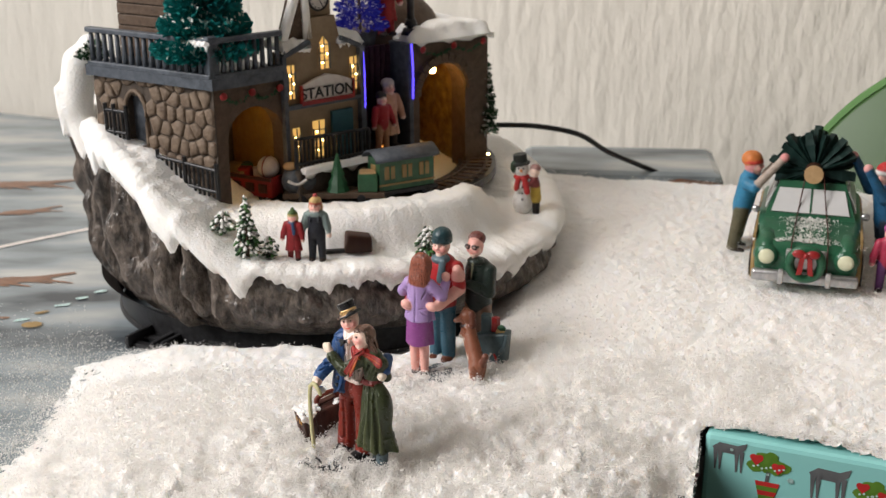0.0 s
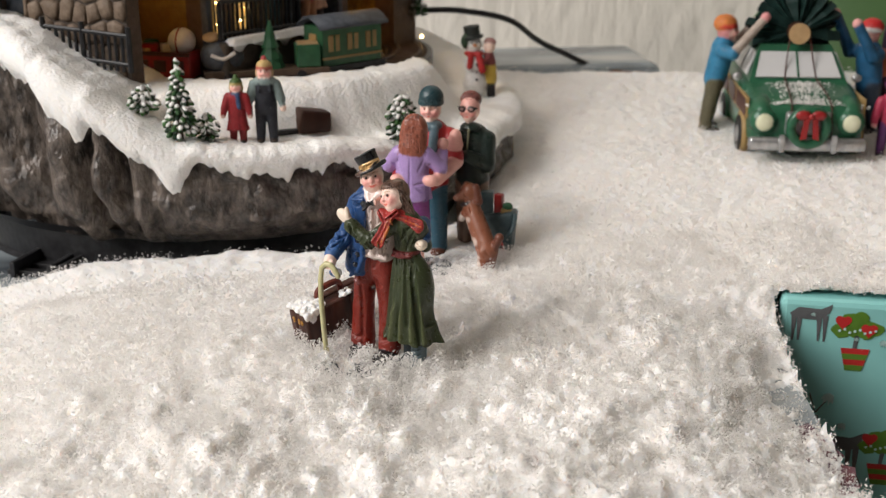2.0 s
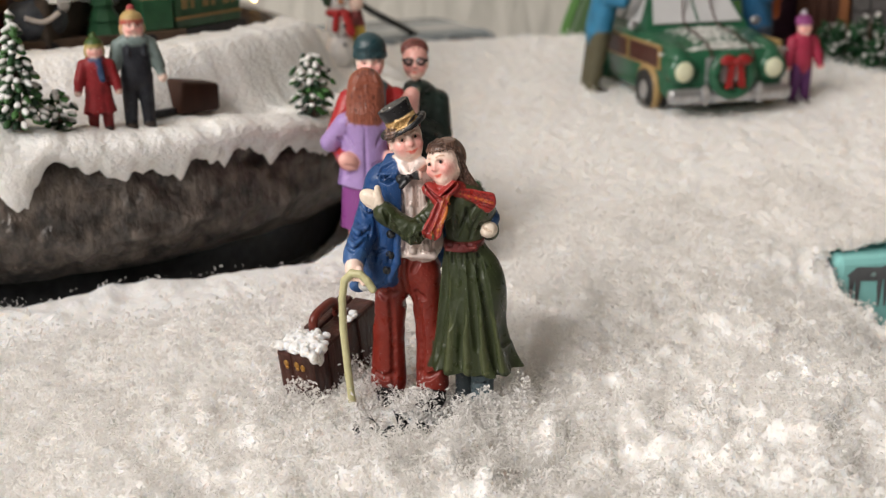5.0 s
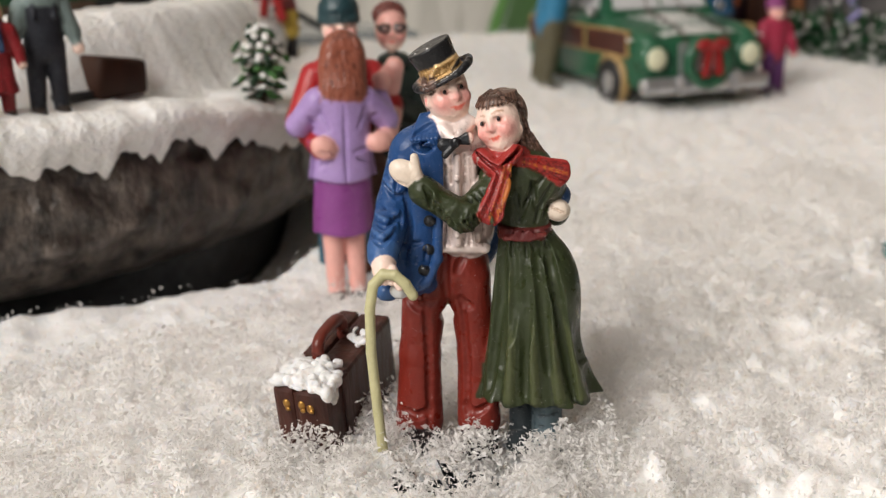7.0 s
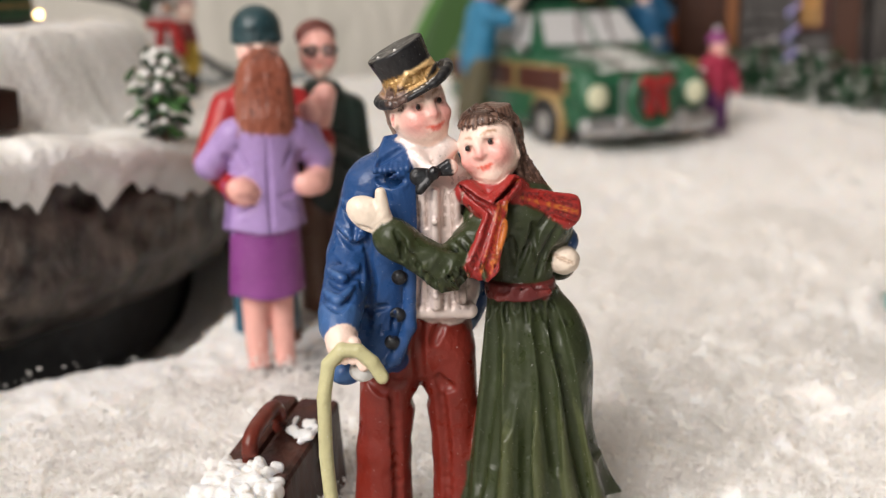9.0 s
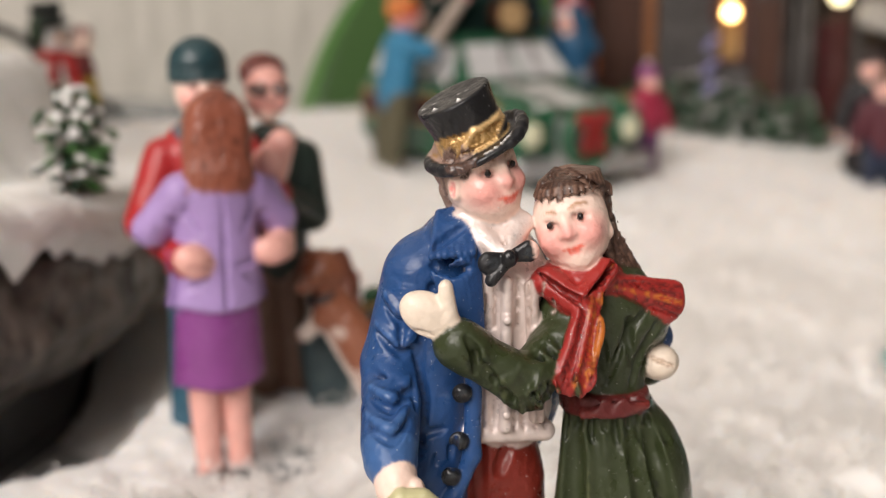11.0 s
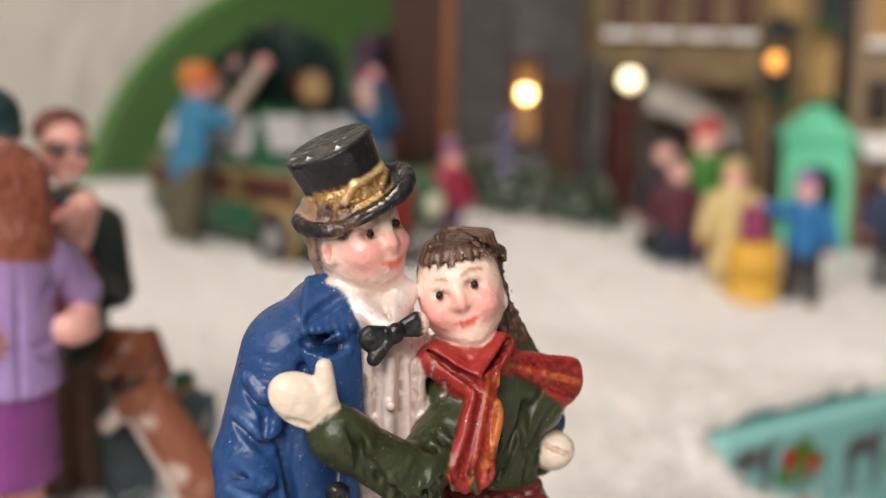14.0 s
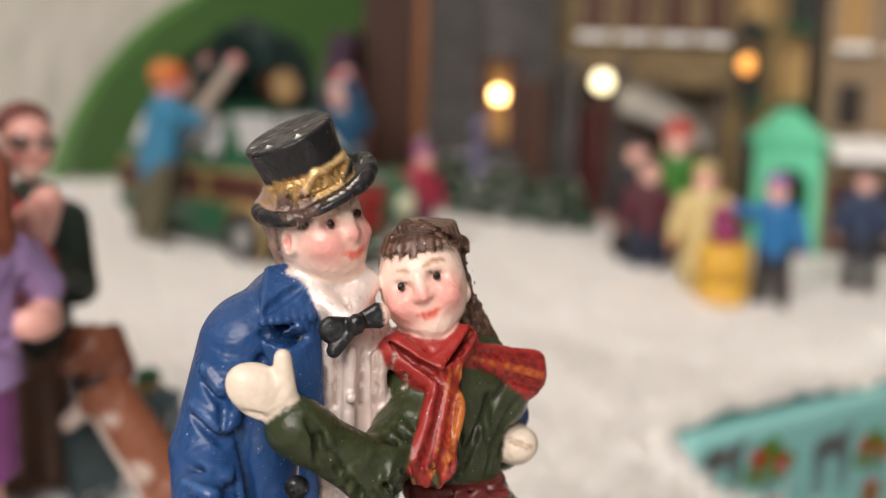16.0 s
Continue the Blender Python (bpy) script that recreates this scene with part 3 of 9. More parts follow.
def printed_tree(x, y, s):
    for k, (dx, dy, r) in enumerate(((0, 0, 1.0), (-0.8, -0.25, 0.7), (0.8, -0.1, 0.7), (0.1, 0.5, 0.6), (0.5, -0.35, 0.6), (-0.4, 0.3, 0.7))):
        print_face("printed_crown", blob(x + dx * s, y + dy * s, r * s * 0.75, r * s * 0.6, 14, 0.12, k), M_LEAFPRINT, 0.0001 * k)
    print_face("printed_stem", [(x - 0.1 * s, y - 0.5 * s), (x + 0.15 * s, y - 0.5 * s), (x + 0.05 * s, y - 1.3 * s), (x - 0.15 * s, y - 1.3 * s)], M_GREYPRINT)
    for j, (c, t) in enumerate(((M_REDPRINT, 0), (M_LEAFPRINT, 1), (M_REDPRINT, 2), (M_LEAFPRINT, 3))):
        w0, w1 = 0.75 - 0.08 * t, 0.75 - 0.08 * (t + 1)
        print_face("printed_pot", [(x - w0 * s, y - (1.25 + 0.32 * t) * s), (x - w1 * s, y - (1.25 + 0.32 * (t + 1)) * s), (x + w1 * s, y - (1.25 + 0.32 * (t + 1)) * s), (x + w0 * s, y - (1.25 + 0.32 * t) * s)], c, 0.0002)
    for hx, hy in ((-0.75, 0.25), (0.6, -0.15)):
        print_face("printed_heart", [(x + hx * s + 0.42 * s * math.sin(t) ** 3, y + hy * s + 0.028 * s * (13 * math.cos(t) - 5 * math.cos(2 * t) - 2 * math.cos(3 * t) - math.cos(4 * t))) for t in [2 * math.pi * i / 22 for i in range(22)]], M_REDPRINT, 0.0009)
    for j in range(8):
        a = -0.9 + 0.26 * j
        print_face("printed_bauble", blob(x + a * s, y + (0.1 * math.sin(j * 2.1) - 0.25) * s, 0.08 * s, 0.08 * s, 8), M_STARPRINT, 0.001)


def printed_stag(x, y, s, flip=1, cropped=False):
    q = lambda pts: [(x + flip * a * s, y + b * s) for a, b in pts]
    print_face("printed_body", q([(-0.9, 0.1), (-0.5, 0.42), (0.5, 0.36), (1.0, 0.62), (0.9, 0.2), (0.5, -0.2), (-0.5, -0.15), (-0.8, -0.05)]), M_GREYPRINT)
    for lx in (-0.7, -0.45, 0.45, 0.72):
        print_face("printed_leg", q([(lx - 0.13, 0.05), (lx + 0.13, 0.05), (lx + 0.06, -1.25), (lx - 0.02, -1.25)]), M_GREYPRINT, 0.0001)
    if cropped:
        return
    print_face("printed_neck", q([(-0.9, 0.1), (-0.55, 0.35), (-0.8, 1.2), (-1.2, 1.35), (-1.45, 1.2), (-1.1, 1.0)]), M_GREYPRINT, 0.0002)
    for k in (-1, 1):
        print_face("printed_branch", q([(-0.95, 1.3), (-0.88, 1.3), (-0.75 + 0.4 * k, 2.1), (-0.8 + 0.4 * k, 2.1)]), M_GREYPRINT, 0.0003)


printed_stag(0.010, -0.0065, 0.0075, cropped=True)
printed_tree(0.0265, -0.0095, 0.0066)
printed_stag(0.050, -0.0105, 0.0085, cropped=True)
printed_tree(0.068, -0.0135, 0.0062)
printed_stag(0.024, -0.056, 0.0095)
printed_tree(0.040, -0.054, 0.0065)
printed_stag(0.092, -0.012, 0.0085, cropped=True)
printed_tree(0.112, -0.0135, 0.0062)
for k in range(26):
    rnd = random.Random(300 + k)
    sx, sy, r = 0.004 + 0.115 * rnd.random(), -0.006 - 0.075 * rnd.random(), 0.0008 + 0.0024 * rnd.random() ** 2
    print_face("printed_star", [(sx + r * (1 if i % 2 == 0 else 0.16) * math.cos(math.pi * i / 8), sy + r * (1 if i % 2 == 0 else 0.16) * math.sin(math.pi * i / 8)) for i in range(16)], M_STARPRINT, 0.0004)

# a second paper-covered box lies against the wall, half under the snow
back_box = thing("paper_wrapped_box", pose(0.110, 0.752, -0.012, 0, 0, -6), "low box wrapped in blue paper with brown shapes", "gift box")
part("box_body", box(0.004, 0, 0, 0.128, 0.07, 0.0465, 0.006), M_PRINT, back_box)
for k, (sx, sz, w, h) in enumerate(((0.045, 0.038, 0.020, 0.006), (0.062, 0.035, 0.005, 0.007), (-0.01, 0.040, 0.012, 0.002), (0.01, 0.037, 0.014, 0.0016))):
    part("printed_patch", prism([(a, c) for a, c in blob(sx, sz, w, h, 14, 0.35, k)], 0.0003, Matrix.Translation((0, -0.0354, 0))), M_BROWNPRINT, back_box)

for k, (px, py, rx, ry, mt) in enumerate(((0.0795, 0.362, 0.006, 0.010, M_PURPLEPRINT), (0.0725, 0.356, 0.006, 0.006, M_REDPRINT), (0.0745, 0.345, 0.006, 0.010, M_PURPLEPRINT), (0.100, 0.428, 0.003, 0.007, M_PURPLEPRINT), (0.066, 0.328, 0.010, 0.010, M_PURPLEPRINT))):
    flat_shape("printed_patch", blob(px, py, rx, ry, 18, 0.35, 60 + k), mt, paper_print, 0.0001 * k)

# ---------------------------------------------------------------- loose snow


def edges(x, y):
    """Distance behind the turquoise front, and to the left of the side edge."""
    fx, fy = x - 0.1085, y - 0.4408
    c, s = math.cos(radians(-22.8)), math.sin(radians(-22.8))
    return -s * fx + c * fy, (-(x - 0.1058) + (y - 0.4408) * 0.28) / 1.038


def edge_in(x, y):
    """How far a spot lies inside the supports."""
    d1, d2 = edges(x, y)
    return np.maximum(d1, d2)


def snow_cover(x, y):
    left = (x + 0.204) * 0.8 + 0.07 * (vnoise(x, y, 14, 3) - 0.5) - np.maximum(y - 0.535, 0) * 1.35
    left = np.maximum(left, np.minimum((x + 0.115) * 1.0, 0.2) + 0.0)
    edge = edge_in(x, y)
    return left, edge


def rock_foot(x, y):
    """How far a spot lies inside the swept strip along the foot of the rock base."""
    return 1.035 + 0.12 * smooth01((x + 0.075) / 0.06) - np.hypot((x + 0.072) / 0.130, (y - 0.642) / 0.112)


def snow_z(x, y, rough=True):
    left, edge = snow_cover(x, y)
    z = snow_height(x, y)
    k = smooth01((left + 0.012) / 0.105)
    d1, d2 = edges(x, y)
    side = smooth01(-d1 / 0.012) * smooth01(1 - d2 / 0.050)
    bare = smooth01((0.026 - np.hypot((x - 0.086 - 0.28 * (y - 0.385)) / 0.6, (y - 0.385) / 1.5)) / 0.02)
    z = -0.0145 + (z + 0.0145) * k * (1 - 0.62 * side) * (1 - 0.95 * bare)
    # swept hollow along the foot of the rock base
    swept = smooth01((rock_foot(x, y) + 0.03 + 0.04 * (vnoise(x, y, 60, 12) - 0.5)) / 0.07) * smooth01((0.045 - x) / 0.04)
    z = z + (-0.0156 + 0.006 * smooth01((x + 0.025) / 0.04) - z) * swept
    crest = smooth01((y - 0.712 + 0.28 * (x - 0.1)) / 0.035)
    z = z + (-0.016 - z) * crest
    lumps = 0.0085 * (vnoise(x, y, 26, 1) - 0.5) + 0.0055 * (vnoise(x, y, 70, 2) - 0.5)
    grain = 0.0030 * (vnoise(x, y, 150, 4) - 0.5) + 0.0044 * (vnoise(x, y, 310, 16) ** 2 - 0.3) + 0.0030 * (vnoise(x, y, 480, 17) ** 2 - 0.3) + 0.0016 * (vnoise(x, y, 400, 5) - 0.5)
    calm = 0.22 + 0.78 * smooth01((0.53 - y - 0.35 * np.abs(x)) / 0.15)
    return z + (lumps + grain * (1 if rough else 0)) * (0.35 + 0.65 * k) * calm * (1 - 0.7 * swept)


STEP = 0.0012
gx, gy = np.arange(-0.345, 0.52, STEP), np.arange(0.10, 0.86, STEP)
GX, GY = np.meshgrid(gx, gy, indexing="ij")
GZ = snow_z(GX, GY)
# trodden hollows round the figures
HOLLOWS = ((-0.040, 0.422, 0.016, 0.0046), (-0.026, 0.418, 0.014, 0.0046), (-0.061, 0.436, 0.010, 0.005), (0.000, 0.500, 0.024, 0.003), (-0.0490, 0.4165, 0.009, 0.0045), (-0.0125, 0.4320, 0.012, 0.003))
for hx, hy, hr, hd in HOLLOWS:
    GZ -= hd * np.exp(-((GX - hx) ** 2 + (GY - hy) ** 2) / (hr * hr))
for hx, hy, hr, hd in ((-0.022, 0.412, 0.007, 0.003), (-0.058, 0.426, 0.007, 0.002)):
    GZ += hd * np.exp(-((GX - hx) ** 2 + (GY - hy) ** 2) / (hr * hr))
nx_, ny_ = GX.shape
vid_ = np.arange(nx_ * ny_).reshape(nx_, ny_)
F = np.stack([vid_[:-1, :-1], vid_[1:, :-1], vid_[1:, 1:], vid_[:-1, 1:]], -1).reshape(-1, 4)
cx_, cy_ = GX[:-1, :-1].ravel(), GY[:-1, :-1].ravel()
under = ((cx_ + 0.072) / 0.118) ** 2 + ((cy_ - 0.642) / 0.100) ** 2 < 1
keep = (edge_in(cx_, cy_) > -0.0008 + 0.0016 * (vnoise(cx_, cy_, 160, 8) - 0.5)) & ~under & (GZ[:-1, :-1].ravel() > -0.0150)
# holes in front of the couple, down to the dark below
thin_ = np.hypot((cx_ + 0.0475) / 0.0125, (cy_ - 0.4170) / 0.0065)
keep &= ~((thin_ < 1) & (vnoise(cx_, cy_, 520, 15) > 0.12 + 0.50 * thin_ ** 2))
# thin and patchy towards the open side
keep &= vnoise(cx_, cy_, 380, 18) < 0.42 + snow_cover(cx_, cy_)[0] / 0.055
F = F[keep]
used, inv = np.unique(F, return_inverse=True)
# draw the outermost points in to the edge
d1_, d2_ = edges(GX, GY)
out_ = np.maximum(d1_, d2_) < 0
near1 = out_ & (d1_ > d2_) & (d1_ > -0.003)
near2 = out_ & (d1_ <= d2_) & (d2_ > -0.003)
GX, GY = GX + np.where(near1, -d1_ * 0.3875, 0) + np.where(near2, d2_ * 0.963, 0), GY + np.where(near1, -d1_ * 0.9219, 0) - np.where(near2, d2_ * 0.27, 0)
V = np.stack([GX.ravel(), GY.ravel(), GZ.ravel()], -1)[used]
tagged(mesh_from("snow_ground", V, inv.reshape(-1, 4), M_SNOW), "white loose artificial snow spread over the boxes", "snow", kind="structure")

# loose flakes and fluffy tufts on top of it: thin bent shreds, standing every way
rs = np.random.RandomState(11)


def shreds(name, x, y, z, size, label, seed):
    """Thin bent flakes of plastic snow at the given places, as one mesh."""
    rnd = np.random.RandomState(seed)
    n = len(x)
    u = rnd.normal(size=(n, 3))
    u /= np.linalg.norm(u, axis=1, keepdims=True)
    v = np.cross(u, rnd.normal(size=(n, 3)))
    v /= np.linalg.norm(v, axis=1, keepdims=True)
    w = np.cross(u, v)
    c = np.stack([x, y, z], -1)
    l, b = size[:, None], (size * rnd.uniform(0.2, 0.55, n))[:, None]
    k = (size * rnd.uniform(-0.5, 0.5, n))[:, None]
    V = np.stack([c - u * l * rnd.uniform(0.6, 1.1, (n, 1)), c - v * b + w * k, c + u * l * rnd.uniform(0.6, 1.1, (n, 1)), c + v * b + w * k * 0.6], 1).reshape(-1, 3)
    q = 4 * np.arange(n)[:, None]
    F = np.concatenate([q + np.array([0, 1, 2]), q + np.array([0, 2, 3])])
    return tagged(mesh_from(name, V, F, M_FLAKE, smooth=False), label, "snow", kind="stuff")


def bare_of_snow(x, y):
    """Under and close round the rock base, and the worn patch by the side edge."""
    rim = np.where(x < 0.0, rock_foot(x, y) > 0.0, np.hypot((x + 0.072) / 0.130, (y - 0.642) / 0.112) < 0.93)
    return rim | ((np.hypot((x - 0.086) / 0.010, (y - 0.385) / 0.026) < 1) & (vnoise(x, y, 900, 7) < 0.62))


def worn(x, y):
    """Where the loose flakes are thinned out."""
    return np.exp(-((x + 0.0475) / 0.0120) ** 2 - ((y - 0.4170) / 0.0065) ** 2) * 0.75 + np.exp(-((x + 0.0125) / 0.010) ** 2 - ((y - 0.4320) / 0.009) ** 2) * 0.5


def hollow(x, y):
    return sum(hd * np.exp(-((x - hx) ** 2 + (y - hy) ** 2) / (hr * hr)) for hx, hy, hr, hd in HOLLOWS)


FIELDS = ((190000, -0.17, 0.15, 0.26, 0.50), (45000, -0.28, 0.36, 0.22, 0.62), (52000, -0.36, -0.10, 0.26, 0.58), (26000, 0.03, 0.30, 0.42, 0.60), (26000, 0.04, 0.36, 0.50, 0.73))
fx = np.concatenate([rs.uniform(f[1], f[2], f[0]) for f in FIELDS])
fy = np.concatenate([rs.uniform(f[3], f[4], f[0]) for f in FIELDS])
# a fringe along the edge of the wrapped box
along, back = rs.uniform(0, 0.25, 6000), np.abs(rs.normal(0, 0.003, 6000))
fx, fy = np.concatenate([fx, 0.1085 + 0.9219 * along + 0.3875 * back]), np.concatenate([fy, 0.4408 - 0.3875 * along + 0.9219 * back])
left_, edge_ = snow_cover(fx, fy)
ok = (edge_ > -0.001) & ~bare_of_snow(fx, fy) & (rs.rand(len(fx)) < np.clip(left_ / 0.09 + 1.0, 0.22, 1)) & (left_ > -0.17) & (rs.rand(len(fx)) > worn(fx, fy))
fx, fy = fx[ok], fy[ok]
fz = np.maximum(snow_z(fx, fy) - hollow(fx, fy), -0.0118)
size = 0.00028 + 0.00062 * rs.rand(len(fx)) ** 1.8
shreds("snow_flakes", fx, fy, fz + rs.rand(len(fx)) ** 2 * 0.0026 + 0.0001, size, "fluffy white loose flakes on the artificial snow", 21)

heaps, each = 6000, 28
hx_ = np.concatenate([rs.normal(-0.040, 0.034, heaps // 6), rs.uniform(-0.2, 0.15, heaps - heaps // 6)])
hy_ = np.concatenate([rs.normal(0.408, 0.026, heaps // 6), rs.uniform(0.26, 0.50, heaps - heaps // 6)])
spread = np.repeat(0.0008 + 0.0022 * rs.rand(heaps) ** 2, each)
lx, ly = np.repeat(hx_, each) + spread * rs.normal(size=heaps * each), np.repeat(hy_, each) + spread * rs.normal(size=heaps * each)
lz = snow_z(lx, ly) + spread * rs.rand(heaps * each) * 2.4 - hollow(lx, ly)
left_, edge_ = snow_cover(lx, ly)
ok = (edge_ > 0.001) & (left_ > 0.0) & ~bare_of_snow(lx, ly) & (rs.rand(len(lx)) > 1.5 * worn(lx, ly))
lx, ly, lz = lx[ok], ly[ok], lz[ok]

# tall tufts heaped against the feet of the couple
px_, py_, pz_ = [], [], []
for tx, ty, tr, th in ((-0.0215, 0.4125, 0.0050, 0.0080), (-0.0300, 0.4105, 0.0050, 0.0050), (-0.0620, 0.4290, 0.0060, 0.0045), (-0.0330, 0.4040, 0.0060, 0.0045), (-0.0345, 0.4095, 0.0045, 0.0060), (-0.0650, 0.4350, 0.0060, 0.0070), (-0.0430, 0.4190, 0.0040, 0.0040), (-0.0130, 0.4180, 0.0060, 0.0040), (-0.0260, 0.4060, 0.0060, 0.0045)):
    m_ = 650
    gx_, gy_ = tr * 0.6 * rs.normal(size=m_), tr * 0.6 * rs.normal(size=m_)
    px_.append(tx + gx_)
    py_.append(ty + gy_)
    pz_.append(snow_z(tx + gx_, ty + gy_) - 0.002 + th * rs.rand(m_) * np.exp(-(gx_ ** 2 + gy_ ** 2) / (tr * tr)))
px_, py_, pz_ = np.concatenate(px_), np.concatenate(py_), np.concatenate(pz_)
lx, ly, lz = np.concatenate([lx, px_]), np.concatenate([ly, py_]), np.concatenate([lz, pz_])
shreds("snow_tufts", lx, ly, lz, 0.00028 + 0.00060 * rs.rand(len(lx)) ** 1.5, "fluffy white tufts of artificial snow", 22)

# ---------------------------------------------------------------- painted figures
SKIN, PALE, BLUSH, LIP, INK = (0.96, 0.72, 0.61), (0.86, 0.73, 0.60), (0.93, 0.36, 0.32), (0.86, 0.13, 0.08), (0.012, 0.010, 0.010)
WHITE = (0.80, 0.79, 0.77)
GOLD = (0.86, 0.58, 0.27, 0.45)


def between(a, b, t):
    return tuple(p + (q - p) * t for p, q in zip(a, b))


def face(c, x, y, z, r, az, roll=0.0, brow=(0.40, 0.22, 0.13), smile=0.5, eye=0.34):
    """Painted features on a head of radius r at x, y, z, that looks along the angle az."""
    def at(da, h, out=1.0):
        a = radians(az + da)
        rr = math.sqrt(max(0.05, 1 - (h / 1.18) ** 2)) * out * r
        px, py, pz = rr * math.cos(a), rr * math.sin(a), h * r
        # lean of the head across the line of sight
        sx, sy = -math.sin(radians(az)), math.cos(radians(az))
        side = px * sx + py * sy
        t = radians(roll)
        ns, nz = side * math.cos(t) - pz * math.sin(t), side * math.sin(t) + pz * math.cos(t)
        return (x + px + (ns - side) * sx, y + py + (ns - side) * sy, z + nz)
    def on(da, h):
        """The same, on the modelled surface."""
        best = 1.0
        for i in range(60):
            o = 0.6 + 0.015 * i
            j = np.round((np.array(at(da, h, o)) + c.off - c.lo) / c.step).astype(int)
            if (j >= 0).all() and (j < c.n).all() and c.D[tuple(j)] < 0:
                best = o
        return at(da, h, best)

    k = r / 4.0
    c.ell(at(0, -0.92, 0.72), (0.42 * r, 0.42 * r, 0.32 * r), SKIN, k=0.9 * k)
    c.cap(at(0, 0.24, 0.97), at(0, -0.16, 1.10), 0.34 * k, 0.50 * k, SKIN, k=0.8 * k)
    for s in (-1, 1):
        c.ell(at(9 * s, -0.18, 1.03), (0.34 * k, 0.34 * k, 0.28 * k), SKIN, k=0.4 * k)
        c.ell(at(36 * s, -0.30, 0.90), (1.1 * k, 1.1 * k, 0.95 * k), SKIN, k=1.0 * k)
        c.ell(at(25 * s, 0.15, 1.03), (0.9 * k, 0.9 * k, 0.45 * k), SKIN, k=0.6 * k, mode="cut")
    for i in range(6):
        t = i / 5
        for s in (-1, 1):
            c.ell(at(33 * s, -0.30, 1.0), ((3.0 - 1.9 * t) * k,) * 2 + ((2.4 - 1.5 * t) * k,), between(SKIN, BLUSH, 0.16 + 0.64 * t), mode="paint")
        c.ell(at(0, -0.16, 1.15), ((1.8 - 1.2 * t) * k,) * 2 + ((1.5 - 1.0 * t) * k,), between(SKIN, BLUSH, 0.15 + 0.6 * t), mode="paint")
    for s in (-1, 1):
        c.ell(at(25 * s, 0.15, 1.0), (0.62 * k, 0.62 * k, 0.20 * k), (0.80, 0.66, 0.57), mode="paint")
        c.ell(at(25 * s, 0.15, 0.97), (eye * k, eye * k, eye * 1.1 * k), INK, k=0.1 * k)
        c.cap(at(14 * s, 0.33, 1.0), at(38 * s, 0.28, 1.0), 0.12 * k, 0.12 * k, (0.50, 0.28, 0.2), mode="paint")
        c.cap(at(11 * s, 0.43, 1.0), at(26 * s, 0.50, 1.0), 0.20 * k, 0.22 * k, brow, mode="paint")
        c.cap(at(26 * s, 0.50, 1.0), at(42 * s, 0.42, 1.0), 0.22 * k, 0.14 * k, brow, mode="paint")
    c.ell(on(0, -0.62), (1.2 * k, 1.2 * k, 0.7 * k), between(SKIN, BLUSH, 0.3), mode="paint")
    for da0, da1, w0, w1 in ((-18, -8, 0.12, 0.24), (-8, 0, 0.24, 0.20), (0, 8, 0.20, 0.24), (8, 18, 0.24, 0.12)):
        up = 0.13 * smile
        c.cap(on(da0, -0.57 + up * (abs(da0) / 20) ** 2), on(da1, -0.57 + up * (abs(da1) / 20) ** 2), w0 * k, w1 * k, LIP, mode="paint")
    c.cap(on(-7, -0.655), on(7, -0.655), 0.24 * k, 0.24 * k, between(LIP, BLUSH, 0.35), mode="paint")
    c.cap(on(-12, -0.61), on(12, -0.61), 0.09 * k, 0.09 * k, between(LIP, INK, 0.3), mode="paint")


def strands(c, pts, r, col, dark, n, spread, seed):
    """Locks of hair along a line."""
    rnd = random.Random(seed)
    for i in range(n):
        o = [spread * (rnd.random() - 0.5) * 2 for _ in range(3)]
        for a, b in zip(pts, pts[1:]):
            c.cap([a[j] + o[j] for j in range(3)], [b[j] + 0.7 * o[j] for j in range(3)], r, r * 0.75, col if i % 3 else dark, k=0.18)


